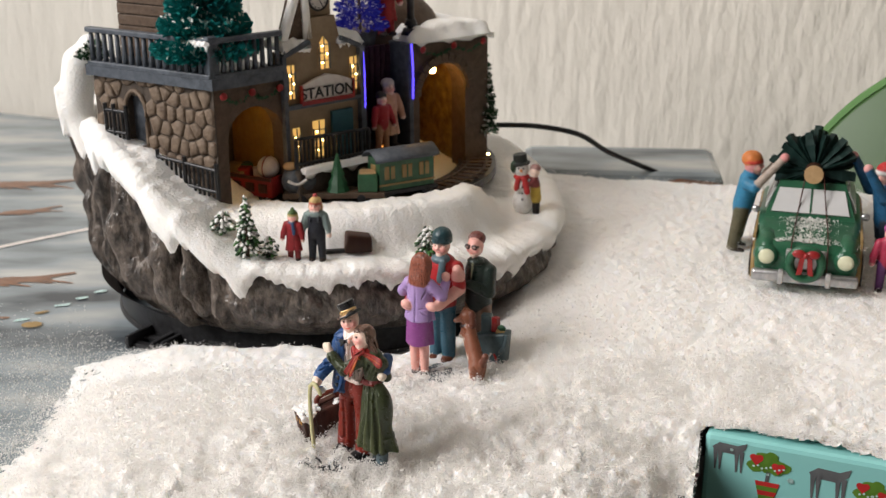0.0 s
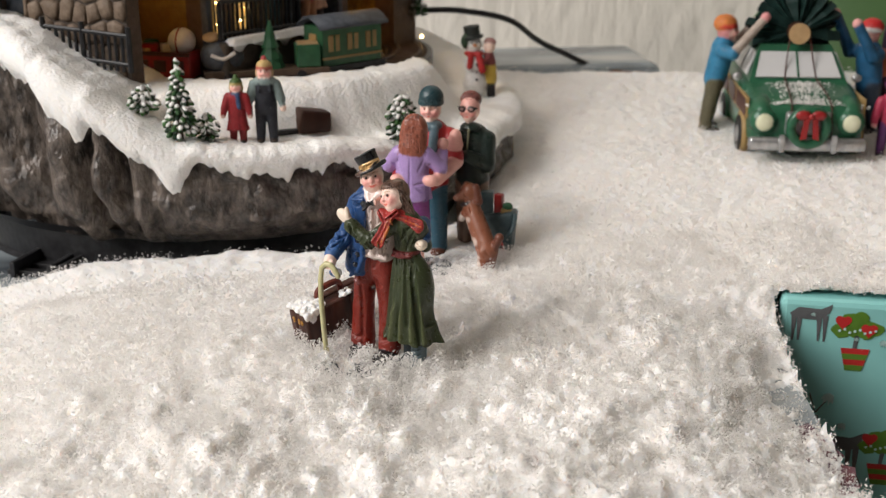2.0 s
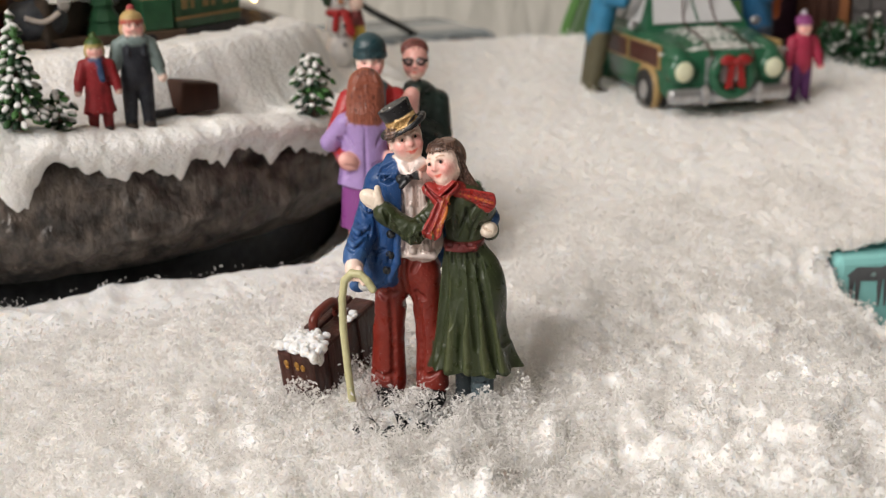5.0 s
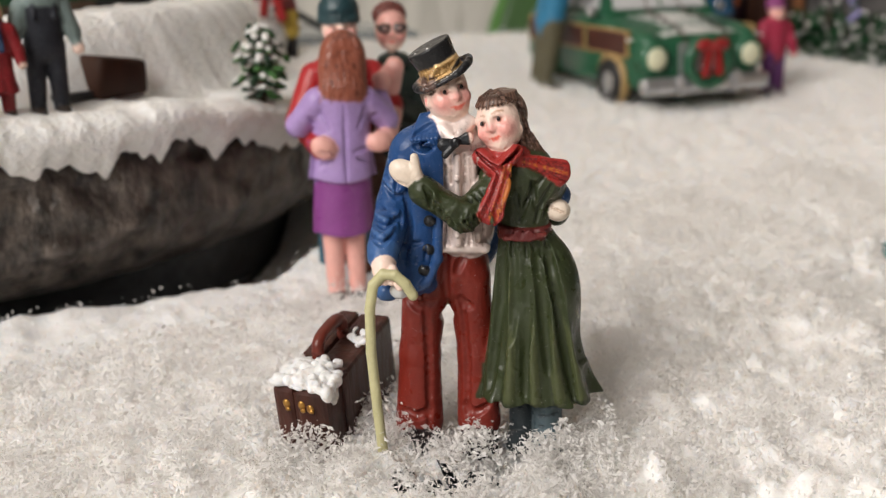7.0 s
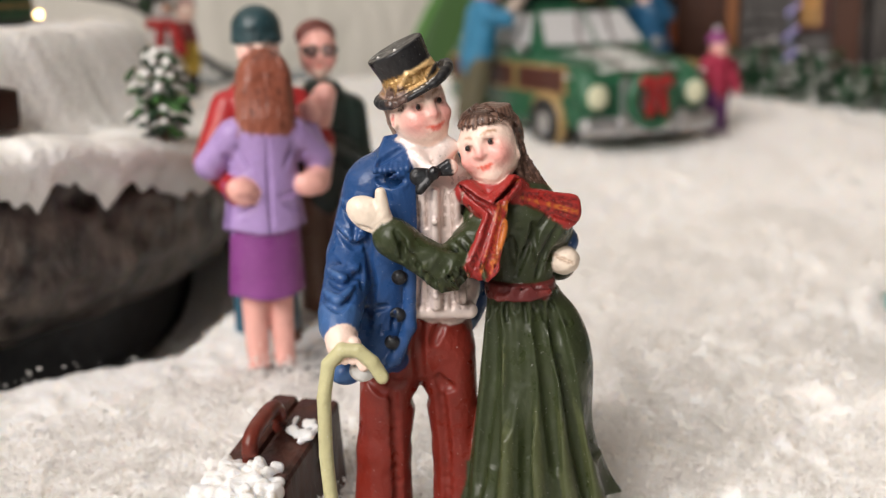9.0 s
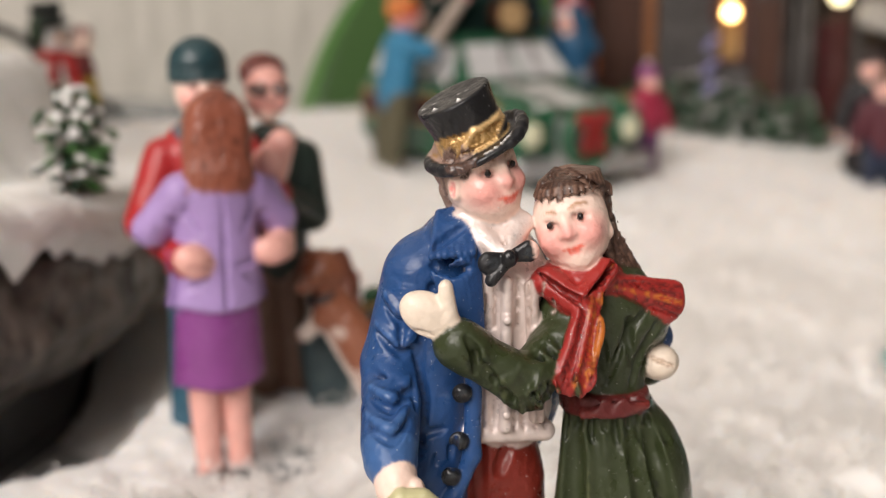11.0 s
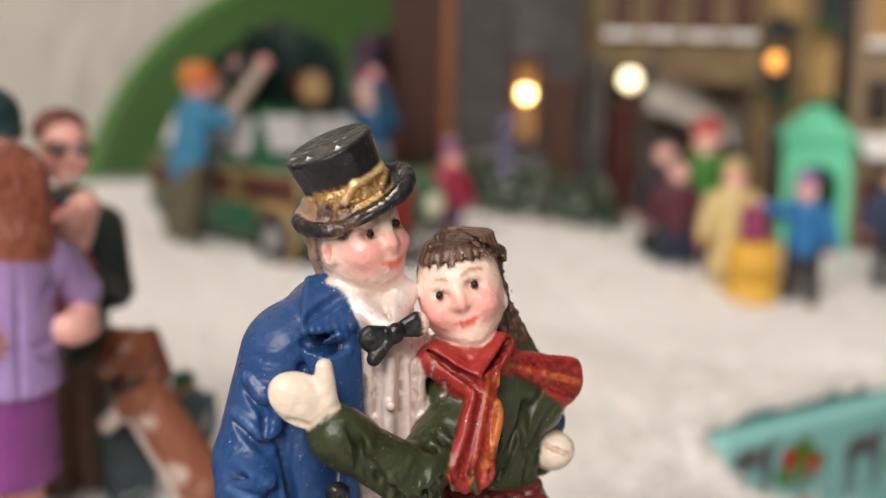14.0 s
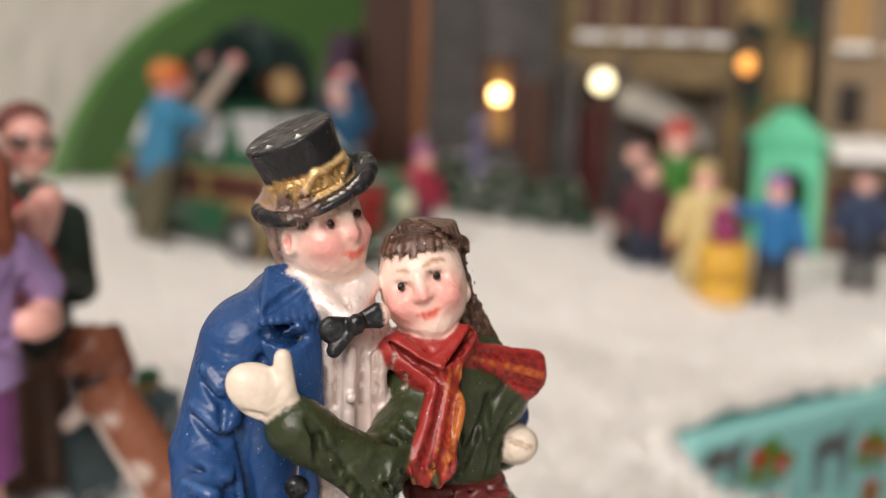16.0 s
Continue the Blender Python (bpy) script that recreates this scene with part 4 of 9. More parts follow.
def sweethearts():
    c = Clay((-20, -14.5, -3), (19, 11, 67), 0.165)
    # navy, crease, dred, dolive: fold wash that also paints in the shade
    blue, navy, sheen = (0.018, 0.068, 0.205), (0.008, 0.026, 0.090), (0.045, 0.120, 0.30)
    shirt, crease = (0.80, 0.68, 0.63, 0.25), (0.50, 0.38, 0.33, 0.2)
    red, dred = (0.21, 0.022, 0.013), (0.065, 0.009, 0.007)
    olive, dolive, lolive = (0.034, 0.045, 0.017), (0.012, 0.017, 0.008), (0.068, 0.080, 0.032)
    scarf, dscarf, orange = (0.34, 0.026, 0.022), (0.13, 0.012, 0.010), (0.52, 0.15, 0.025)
    hair, dhair = (0.23, 0.135, 0.098), (0.060, 0.030, 0.021)
    fair, dfair = (0.36, 0.24, 0.19), (0.12, 0.07, 0.055)
    black, dull = (0.014, 0.014, 0.016), (0.04, 0.045, 0.05)

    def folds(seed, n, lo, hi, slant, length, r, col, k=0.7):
        """Creases of cloth inside a box of the front, painted dark for shade."""
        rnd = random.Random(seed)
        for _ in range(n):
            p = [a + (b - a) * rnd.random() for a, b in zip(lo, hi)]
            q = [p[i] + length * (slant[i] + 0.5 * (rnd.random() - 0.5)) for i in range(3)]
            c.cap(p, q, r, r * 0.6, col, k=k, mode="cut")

    # man: shoes, trousers
    for sx, sy in ((-10.8, 1.0), (-1.4, 0.4)):
        c.ell((sx, sy - 2.4, 0.2), (3.2, 5.2, 2.3), black)
    c.ell((-6.2, 2.0, 28.0), (6.4, 4.2, 5.4), red, k=1.0)
    c.cap((-9.6, 1.6, 26.0), (-10.8, 1.4, 14.0), 3.7, 3.15, red, k=0.9)
    c.cap((-10.8, 1.4, 14.0), (-11.1, 1.2, 2.6), 3.2, 3.85, red, k=0.9)
    c.cap((-3.0, 1.8, 26.0), (-1.9, 1.6, 14.0), 3.5, 2.8, red, k=0.9)
    c.cap((-1.9, 1.6, 14.0), (-1.5, 1.2, 2.8), 2.9, 3.5, red, k=0.9)
    # gap between the legs and creases, shade put in as dark red
    c.cap((-6.3, -6.0, 15.0), (-6.3, 8.0, 15.0), 1.0, 1.0, dred, k=0.6, mode="cut")
    c.cap((-6.3, -6.0, 20.4), (-6.3, 8.0, 20.4), 1.0, 1.0, dred, k=0.6, mode="cut")
    c.cap((-6.0, -2.9, 31.6), (-6.3, -2.3, 24.4), 0.3, 0.3, dred, k=0.5, mode="cut")
    c.cap((-3.2, -2.7, 30.6), (-5.6, -2.6, 26.6), 0.25, 0.25, dred, k=0.5, mode="cut")
    for pts in (((-13.2, 5.4), (-11.0, 4.6), (-9.0, 5.6)), ((-13.0, 24.0), (-10.6, 22.4), (-8.2, 23.4)), ((-3.8, 6.0), (-2.0, 5.0), (0.2, 6.2)), ((-4.2, 23.4), (-2.6, 22.6))):
        c.groove(pts, 0.24, dred, k=0.9)
    # shirt front, pleated, with an open waistcoat edge
    c.cap((-3.9, 1.2, 34.2), (-4.4, 1.0, 46.0), 4.9, 4.8, shirt, k=0.6, flat=0.82)
    c.cap((-6.9, -2.2, 32.4), (-0.4, -2.0, 32.2), 1.1, 1.0, shirt, k=0.8)
    for px, pz0, pz1, r in ((-6.4, 33, 46, 0.3), (-5.4, 34, 45, 0.2), (-2.9, 32.6, 46, 0.35), (-1.9, 33, 44, 0.2), (-0.8, 33, 44, 0.3), (-4.5, 32.5, 36, 0.25)):
        c.cap((px, -3.75, pz0), (px + 0.5, -3.7, pz1), r, r, crease, k=0.6, mode="cut")
    c.cap((-4.3, -3.4, 33.2), (-4.2, -3.3, 46.5), 0.6, 0.5, shirt, k=0.4)
    c.cap((-1.4, -3.3, 34.0), (-2.0, -3.2, 46.0), 0.75, 0.6, between(shirt, crease, 0.55), k=0.5)
    for bz in (34.6, 37.4, 40.2, 43.2):
        c.ell((-4.3, -4.1, bz), (0.42, 0.32, 0.42), shirt, k=0.15)
    # jacket
    c.ell((-5.0, 4.6, 38.0), (8.4, 3.8, 13.2), blue, k=0.8)
    c.cap((-9.2, 1.6, 46.5), (-10.4, 0.8, 38.0), 3.7, 3.6, blue, k=0.7)
    c.cap((-10.4, 0.8, 38.0), (-11.2, 0.2, 28.6), 3.6, 4.2, blue, k=0.7)
    c.ell((-11.2, 0.2, 27.0), (4.2, 4.4, 2.6), blue, rot=(0, 10, 0), k=0.6)
    c.cap((-7.0, -3.2, 44.0), (-7.4, -4.0, 31.0), 0.75, 0.8, blue, k=0.6)
    c.cap((-7.4, -4.0, 31.0), (-9.0, -4.2, 27.2), 0.8, 0.7, blue, k=0.5)
    c.cap((-9.0, -4.2, 27.2), (-11.6, -4.0, 25.4), 0.7, 0.5, blue, k=0.5)
    # lapel: upper and lower flap with a notch between
    for k_ in range(9):
        t = k_ / 8
        c.cap((-6.7 - 3.9 * t, -2.5 - 1.2 * math.sin(2.6 * t), 49.3 - 1.9 * t), (-6.5 - 0.3 * t, -4.7, 38.5 + 0.8 * t), 0.34, 0.34, blue, k=0.12)
    for k_ in range(7):
        t = k_ / 6
        c.cap((-7.0 - 2.6 * t, 0.6 - 0.4 * t, 52.3 - 0.2 * t), (-7.2 - 3.6 * t, -3.2 - 0.3 * t, 49.2 - 0.2 * t), 0.38, 0.38, blue, k=0.15)
    c.cap((-7.6, -4.1, 48.4), (-11.0, -3.7, 47.9), 0.26, 0.26, navy, k=0.2, mode="cut")
    c.cap((-6.6, -5.6, 38.4), (-11.2, -4.2, 46.4), 0.24, 0.24, navy, k=0.3, mode="cut")
    c.cap((-13.6, -4.0, 34.4), (-9.6, -4.8, 33.2), 0.28, 0.28, navy, k=0.3, mode="cut")
    c.ell((-8.3, 1.2, 50.2), (3.0, 3.6, 2.0), blue, rot=(0, -25, 0), k=0.8)
    for bz, bx in ((37.0, -8.4), (32.6, -8.7), (29.4, -9.4)):
        c.ell((bx, -4.6, bz), (0.9, 0.55, 0.9), black, k=0.15)
        c.ell((bx, -5.0, bz + 0.2), (0.4, 0.2, 0.4), dull, k=0.1)
    # his near sleeve and cuff
    c.ell((-10.9, 1.2, 47.2), (3.0, 3.4, 3.1), blue, k=0.9)
    c.cap((-11.6, 0.8, 46.4), (-14.0, 0.0, 38.6), 3.1, 2.75, blue, k=0.7)
    c.cap((-14.0, 0.0, 38.6), (-15.0, -6.8, 33.8), 2.75, 2.5, blue, k=0.6)
    c.cap((-10.6, -2.4, 46.0), (-11.6, -3.4, 37.0), 0.35, 0.35, navy, k=0.5, mode="cut")
    for z, s in ((42.0, -1), (39.0, 1), (36.4, -1), (34.4, 1)):
        c.cap((-16.9 + 0.06 * (44 - z), -1.4 - 0.25 * (44 - z), z), (-13.0, -2.6 - 0.5 * (44 - z), z - 1.6 * s), 0.22, 0.16, navy, k=1.0, mode="cut")
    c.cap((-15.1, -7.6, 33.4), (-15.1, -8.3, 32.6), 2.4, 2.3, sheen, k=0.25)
    c.ell((-14.8, -9.8, 31.2), (1.8, 2.0, 2.3), SKIN, k=0.5)
    for k_ in range(4):
        c.cap((-15.6 + 0.8 * k_, -11.0, 31.2 - 0.2 * k_), (-15.2 + 0.8 * k_, -11.8, 29.6), 0.5, 0.45, SKIN, k=0.2)
    c.cap((-13.4, -11.0, 31.4), (-12.4, -11.8, 29.0), 0.75, 0.65, SKIN, k=0.3)
    c.ell((-12.6, -9.6, 27.8), (1.5, 1.4, 1.3), (0.74, 0.74, 0.72), k=0.3)
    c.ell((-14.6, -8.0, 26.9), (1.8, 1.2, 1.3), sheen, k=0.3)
    # cane
    cane = (0.55, 0.52, 0.29)
    way = ((-10.4, -12.4, 27.9), (-11.4, -12.4, 29.6), (-12.9, -12.3, 30.9), (-14.7, -12.2, 31.0), (-16.2, -12.2, 29.4), (-16.8, -12.2, 25.6), (-16.8, -12.3, 19.0), (-16.1, -12.4, 9.5), (-15.2, -12.5, 0.0))
    for p, q in zip(way, way[1:]):
        c.cap(p, q, 0.78, 0.78, cane, k=0.15)
    # neck, collar, bow tie
    c.cap((-5.8, 1.2, 48.0), (-5.6, 0.8, 53.0), 2.5, 2.4, SKIN, k=0.4)
    c.cap((-7.6, -0.6, 51.4), (-4.8, -3.4, 48.9), 1.2, 0.9, shirt, k=0.3, flat=0.7)
    c.cap((-2.6, -1.2, 51.2), (-4.2, -3.4, 49.2), 1.2, 0.9, shirt, k=0.3, flat=0.7)
    c.ell((-4.9, 0.6, 49.8), (3.6, 3.4, 1.9), shirt, k=0.4)
    folds(8, 6, (-6.6, -3.6, 48.4), (-2.6, -3.0, 50.6), (0.3, -0.2, -0.8), 1.8, 0.2, crease, 0.4)
    c.cap((-4.3, -4.3, 48.9), (-6.0, -4.6, 48.5), 0.45, 1.05, black, k=0.2, flat=0.55)
    c.cap((-4.3, -4.3, 48.9), (-2.6, -4.5, 49.4), 0.45, 1.0, black, k=0.2, flat=0.55)
    for p, q in (((-4.8, -5.0, 48.8), (-6.8, -5.3, 48.9)), ((-4.8, -5.0, 48.6), (-6.6, -5.3, 47.8)), ((-3.8, -5.0, 49.0), (-1.8, -5.2, 50.1)), ((-3.8, -5.0, 48.9), (-1.8, -5.2, 49.0))):
        c.cap(p, q, 0.12, 0.18, dull, k=0.3, mode="cut")
    c.ell((-4.3, -4.9, 48.9), (0.7, 0.55, 0.8), black, k=0.2)
    c.cap((-4.6, -4.6, 48.3), (-5.9, -4.8, 47.0), 0.45, 0.55, black, k=0.2)
    # his head
    hx, hy, hz_ = -6.0, 0.2, 55.8
    c.ell((hx, hy, hz_), (3.35, 3.5, 4.1), SKIN, k=0.3)
    c.ell((hx + 0.9, hy - 0.7, hz_ - 2.0), (2.7, 2.8, 2.4), SKIN, k=0.9)
    face(c, hx, hy, hz_, 3.45, -62, roll=13, brow=(0.50, 0.27, 0.16))
    c.ell((hx - 1.2, hy + 1.6, hz_ + 0.8), (2.9, 2.9, 3.3), fair, k=0.3)
    strands(c, ((-8.6, -1.6, 58.0), (-9.0, -1.1, 56.0), (-8.7, -0.4, 54.0)), 0.3, fair, dfair, 20, 0.55, 3)
    strands(c, ((-7.7, -2.6, 58.2), (-7.9, -2.5, 57.2), (-8.2, -2.0, 56.2)), 0.24, fair, dfair, 9, 0.4, 13)
    strands(c, ((-8.2, 1.4, 57.0), (-8.6, 1.8, 54.4), (-8.0, 2.0, 52.4)), 0.36, fair, dfair, 14, 0.8, 4)
    c.ell((-8.45, -1.6, 54.5), (0.55, 0.75, 1.1), SKIN, k=0.25)
    c.ell((-8.75, -1.9, 54.5), (0.25, 0.4, 0.6), BLUSH, k=0.2, mode="cut")
    # top hat
    c.off = np.array((0.55, -0.1, -0.8))
    tilt = (6, -28, 0)
    c.drum((-6.7, 0.2, 58.8), 4.75, 4.75, 0.32, black, rot=tilt, rnd=0.28)
    turn_ = Euler([radians(v) for v in tilt]).to_matrix()
    for mid in (0, 180):
        edge_ = [Vector((-6.7, 0.2, 58.8)) + turn_ @ Vector((4.55 * math.cos(radians(mid + a)), 4.55 * math.sin(radians(mid + a)), 0.55 * math.cos(radians(1.5 * a)))) for a in range(-60, 61, 15)]
        for p_, q_ in zip(edge_, edge_[1:]):
            c.cap(p_, q_, 0.30, 0.30, black, k=0.7)
    c.drum((-7.9, 0.4, 61.1), 2.85, 3.45, 2.4, black, rot=tilt, rnd=0.25)
    c.drum((-7.25, 0.3, 59.85), 3.25, 3.2, 1.05, GOLD, rot=tilt, rnd=0.35)
    for t in (0.0, 0.3, 0.55, 0.8, 1.0):
        c.groove([(-10.6, 57.9 + 1.5 * t), (-7.4, 58.9 + 1.4 * t), (-4.2, 60.7 + 0.7 * t)], 0.13, (0.45, 0.26, 0.09, 0.5), k=0.12)
    c.groove([(-8.6, 58.6), (-7.6, 60.4), (-6.2, 60.8)], 0.3, GOLD, k=0.15, mode="add")
    c.groove([(-5.4, 59.9), (-4.4, 61.4)], 0.35, black, k=0.2, mode="add")
    for k_ in range(34):
        rnd = random.Random(50 + k_)
        a, t = 2 * math.pi * rnd.random(), rnd.random()
        px, py = 3.4 * math.cos(a) * t, 3.4 * math.sin(a) * t
        c.ell((-8.75 + px * 0.90, 0.6 + py, 63.15 + px * 0.43), (0.22, 0.2, 0.16), WHITE, k=0.05)
    for k_ in range(26):
        rnd = random.Random(150 + k_)
        a = radians(-150 + 180 * rnd.random())
        p_ = Vector((-6.7, 0.2, 58.8)) + turn_ @ Vector((4.2 * math.cos(a), 4.2 * math.sin(a), 0.32 + 0.2 * abs(math.cos(a))))
        c.ell(p_, (0.16 + 0.12 * rnd.random(), 0.2, 0.14), WHITE, k=0.05)
    c.off = np.zeros(3)
    # woman: boots, skirt
    boot = (0.11, 0.155, 0.175)
    # the boot set back is painted darker for the shade under the skirt
    c.cap((5.4, 2.0, -2.0), (5.6, 2.2, 10.0), 2.2, 2.2, (0.035, 0.045, 0.05), k=0.3)
    c.cap((9.4, 0.0, -2.0), (9.4, 0.4, 10.0), 2.4, 2.3, boot, k=0.3)
    c.ell((9.4, -2.0, -0.6), (2.5, 4.4, 2.0), boot, k=0.4)
    c.ell((5.0, 0.0, -0.6), (2.3, 4.2, 1.8), (0.035, 0.045, 0.05), k=0.4)
    for z in (2.6, 4.4, 6.0):
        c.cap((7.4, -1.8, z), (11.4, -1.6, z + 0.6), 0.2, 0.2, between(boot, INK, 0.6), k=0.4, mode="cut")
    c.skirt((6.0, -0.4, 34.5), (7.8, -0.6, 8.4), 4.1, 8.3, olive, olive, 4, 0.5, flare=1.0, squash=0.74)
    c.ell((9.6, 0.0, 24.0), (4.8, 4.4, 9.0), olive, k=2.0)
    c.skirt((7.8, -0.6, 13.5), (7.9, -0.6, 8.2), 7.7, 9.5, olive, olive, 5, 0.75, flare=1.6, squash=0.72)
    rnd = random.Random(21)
    # fold shade: dark olive laid into each carved line
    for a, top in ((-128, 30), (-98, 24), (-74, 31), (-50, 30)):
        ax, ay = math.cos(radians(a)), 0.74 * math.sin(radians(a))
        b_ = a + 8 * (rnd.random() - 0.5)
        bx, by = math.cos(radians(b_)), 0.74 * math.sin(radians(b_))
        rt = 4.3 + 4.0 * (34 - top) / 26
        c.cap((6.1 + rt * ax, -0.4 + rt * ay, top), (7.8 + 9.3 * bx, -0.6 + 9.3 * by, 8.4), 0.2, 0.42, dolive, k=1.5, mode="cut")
    # highlights painted as lighter olive ridges between the folds
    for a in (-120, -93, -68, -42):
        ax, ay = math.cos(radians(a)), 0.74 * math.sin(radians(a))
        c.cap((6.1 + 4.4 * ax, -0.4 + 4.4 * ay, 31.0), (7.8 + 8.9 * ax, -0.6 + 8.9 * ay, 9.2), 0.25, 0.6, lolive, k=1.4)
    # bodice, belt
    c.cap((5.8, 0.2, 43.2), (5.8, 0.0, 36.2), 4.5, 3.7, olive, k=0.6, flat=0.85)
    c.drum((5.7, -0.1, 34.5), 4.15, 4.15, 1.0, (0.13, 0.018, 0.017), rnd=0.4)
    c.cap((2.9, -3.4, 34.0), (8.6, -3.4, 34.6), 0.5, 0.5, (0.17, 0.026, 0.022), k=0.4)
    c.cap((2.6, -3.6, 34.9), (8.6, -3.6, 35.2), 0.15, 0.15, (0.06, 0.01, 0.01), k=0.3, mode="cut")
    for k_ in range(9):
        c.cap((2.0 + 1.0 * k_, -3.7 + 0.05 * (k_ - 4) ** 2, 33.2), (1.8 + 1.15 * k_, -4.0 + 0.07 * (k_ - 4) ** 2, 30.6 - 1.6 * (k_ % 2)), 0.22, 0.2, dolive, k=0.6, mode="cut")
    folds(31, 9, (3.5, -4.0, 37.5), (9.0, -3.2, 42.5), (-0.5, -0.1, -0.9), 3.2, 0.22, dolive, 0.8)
    # her arm across his chest
    c.ell((1.8, -2.4, 43.0), (2.9, 2.8, 2.9), olive, k=0.6)
    c.cap((1.6, -3.4, 42.0), (-3.2, -6.8, 38.2), 2.35, 2.3, olive, k=0.6)
    c.cap((-3.2, -6.8, 38.3), (-8.4, -6.7, 41.6), 2.3, 1.95, olive, k=0.6)
    c.cap((-8.0, -6.7, 41.4), (-9.0, -6.7, 42.1), 2.25, 2.25, olive, k=0.25)
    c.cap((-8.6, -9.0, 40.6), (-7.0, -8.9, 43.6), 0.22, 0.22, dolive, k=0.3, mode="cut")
    # sleeve folds, carved with their shade in dark olive
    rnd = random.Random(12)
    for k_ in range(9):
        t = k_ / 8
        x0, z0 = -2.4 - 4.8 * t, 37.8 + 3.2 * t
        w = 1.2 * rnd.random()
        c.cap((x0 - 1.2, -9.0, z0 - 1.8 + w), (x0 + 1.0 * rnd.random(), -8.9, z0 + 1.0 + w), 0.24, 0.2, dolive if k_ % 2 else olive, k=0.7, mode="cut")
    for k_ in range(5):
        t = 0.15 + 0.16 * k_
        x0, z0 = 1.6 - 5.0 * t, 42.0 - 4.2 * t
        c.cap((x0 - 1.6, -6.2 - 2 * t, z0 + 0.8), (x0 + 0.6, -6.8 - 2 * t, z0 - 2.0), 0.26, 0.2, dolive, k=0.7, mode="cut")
    c.ell((-11.5, -6.6, 44.7), (2.75, 1.35, 1.85), PALE, rot=(0, 32, 0), k=0.4)
    c.cap((-10.0, -7.0, 44.4), (-10.2, -7.2, 47.2), 0.95, 0.62, PALE, k=0.35)
    # her far arm and his palm at her waist
    c.ell((9.2, 0.4, 42.0), (2.7, 3.2, 3.2), olive, k=0.6)
    c.cap((9.6, 1.2, 42.0), (10.6, 2.4, 36.5), 2.2, 2.0, olive, k=0.5)
    c.cap((8.0, 5.4, 42.0), (11.0, 1.8, 39.4), 2.3, 1.8, blue, k=0.4)
    c.ell((10.9, -0.4, 37.5), (1.8, 1.7, 1.6), PALE, rot=(0, -20, 0), k=0.3)
    # her head, hair
    wx, wy, wz = 1.9, -1.2, 51.3
    c.ell((wx + 0.1, wy, wz), (3.35, 3.4, 4.0), SKIN, rot=(0, -14, 0), k=0.3)
    c.ell((wx + 0.3, wy - 0.6, wz - 1.6), (2.8, 2.7, 2.5), SKIN, k=0.9)
    face(c, wx, wy, wz, 3.4, -110, roll=19, smile=0.2, eye=0.36, brow=(0.52, 0.29, 0.17))
    c.ell((wx + 0.8, wy + 1.9, wz + 0.9), (3.5, 3.0, 3.9), hair, rot=(0, -14, 0), k=0.3)
    c.ell((wx - 0.2, wy + 0.6, wz + 2.7), (2.9, 2.6, 1.9), hair, rot=(0, -14, 0), k=0.3)
    for k_ in range(40):
        a = radians(-172 + 5.2 * k_)
        ex, ey = math.cos(a), math.sin(a)
        drop = 0.55 * rnd.random() + (0.05 * (k_ - 20) if k_ > 20 else 0.0)
        c.cap((wx - 0.4 + 0.8 * ex, wy + 0.9 + 0.8 * ey, wz + 4.60), (wx - 0.15 + 2.6 * ex, wy + 0.3 + 2.4 * ey, wz + 4.0 + 0.5 * ex), 0.22, 0.26, hair if k_ % 2 else dhair, k=0.05)
        c.cap((wx - 0.15 + 2.6 * ex, wy + 0.3 + 2.4 * ey, wz + 4.0 + 0.5 * ex), (wx - 0.12 + 3.22 * ex, wy + 0.2 + 3.02 * ey, wz + 3.15 - drop + 0.75 * ex), 0.26, 0.15, hair if k_ % 2 else dhair, k=0.05)
    strands(c, ((4.3, -1.4, 54.0), (5.0, -1.1, 51.4), (6.0, -0.6, 48.8), (8.0, -0.2, 46.2)), 0.32, hair, dhair, 46, 0.85, 8)
    strands(c, ((3.4, 1.6, 54.4), (5.0, 2.0, 49.6), (7.0, 2.0, 45.2)), 0.4, hair, dhair, 22, 1.0, 9)
    c.ell((4.0, 0.6, 50.0), (1.9, 2.2, 3.6), hair, rot=(0, -14, 0), k=0.3)
    c.ell((5.2, -2.1, 50.7), (0.5, 0.75, 1.0), SKIN, k=0.2)
    # scarf: collar, the knot, the tail across her sleeve, the bow behind
    c.ell((3.0, -0.9, 46.5), (3.7, 3.6, 1.5), scarf, k=0.4)
    c.cap((-0.6, -3.2, 46.4), (1.2, -4.6, 45.0), 1.4, 1.3, scarf, k=0.4)
    c.cap((4.6, -3.8, 47.4), (2.2, -5.0, 45.0), 1.0, 1.2, scarf, k=0.4)
    c.cap((2.6, -5.0, 45.4), (1.9, -6.6, 42.2), 1.1, 1.5, scarf, k=0.4, flat=0.6)
    c.cap((1.9, -6.6, 42.2), (0.8, -7.8, 38.9), 1.5, 1.85, scarf, k=0.4, flat=0.5)
    c.cap((-0.4, -8.2, 38.6), (1.8, -7.8, 38.8), 0.9, 0.9, scarf, k=0.4, flat=0.5)
    c.cap((5.0, -3.0, 45.8), (8.2, -2.2, 44.6), 1.0, 1.6, scarf, k=0.4, flat=0.6)
    c.cap((8.2, -2.2, 44.6), (10.4, -1.8, 43.7), 1.6, 2.2, scarf, k=0.4, flat=0.5)
    c.cap((10.6, -1.8, 42.8), (11.6, -1.8, 44.8), 1.0, 0.8, scarf, k=0.4, flat=0.6)
    for k_ in range(9):
        t = k_ / 8
        col = orange if k_ in (4, 6) else dscarf
        c.cap((2.0 + 1.6 * t, -6.3, 45.6), (-1.2 + 3.8 * t, -9.2 + 0.5 * t, 37.8), 0.14, 0.2, col, k=0.35, mode="cut")
    for k_ in range(6):
        t = k_ / 5
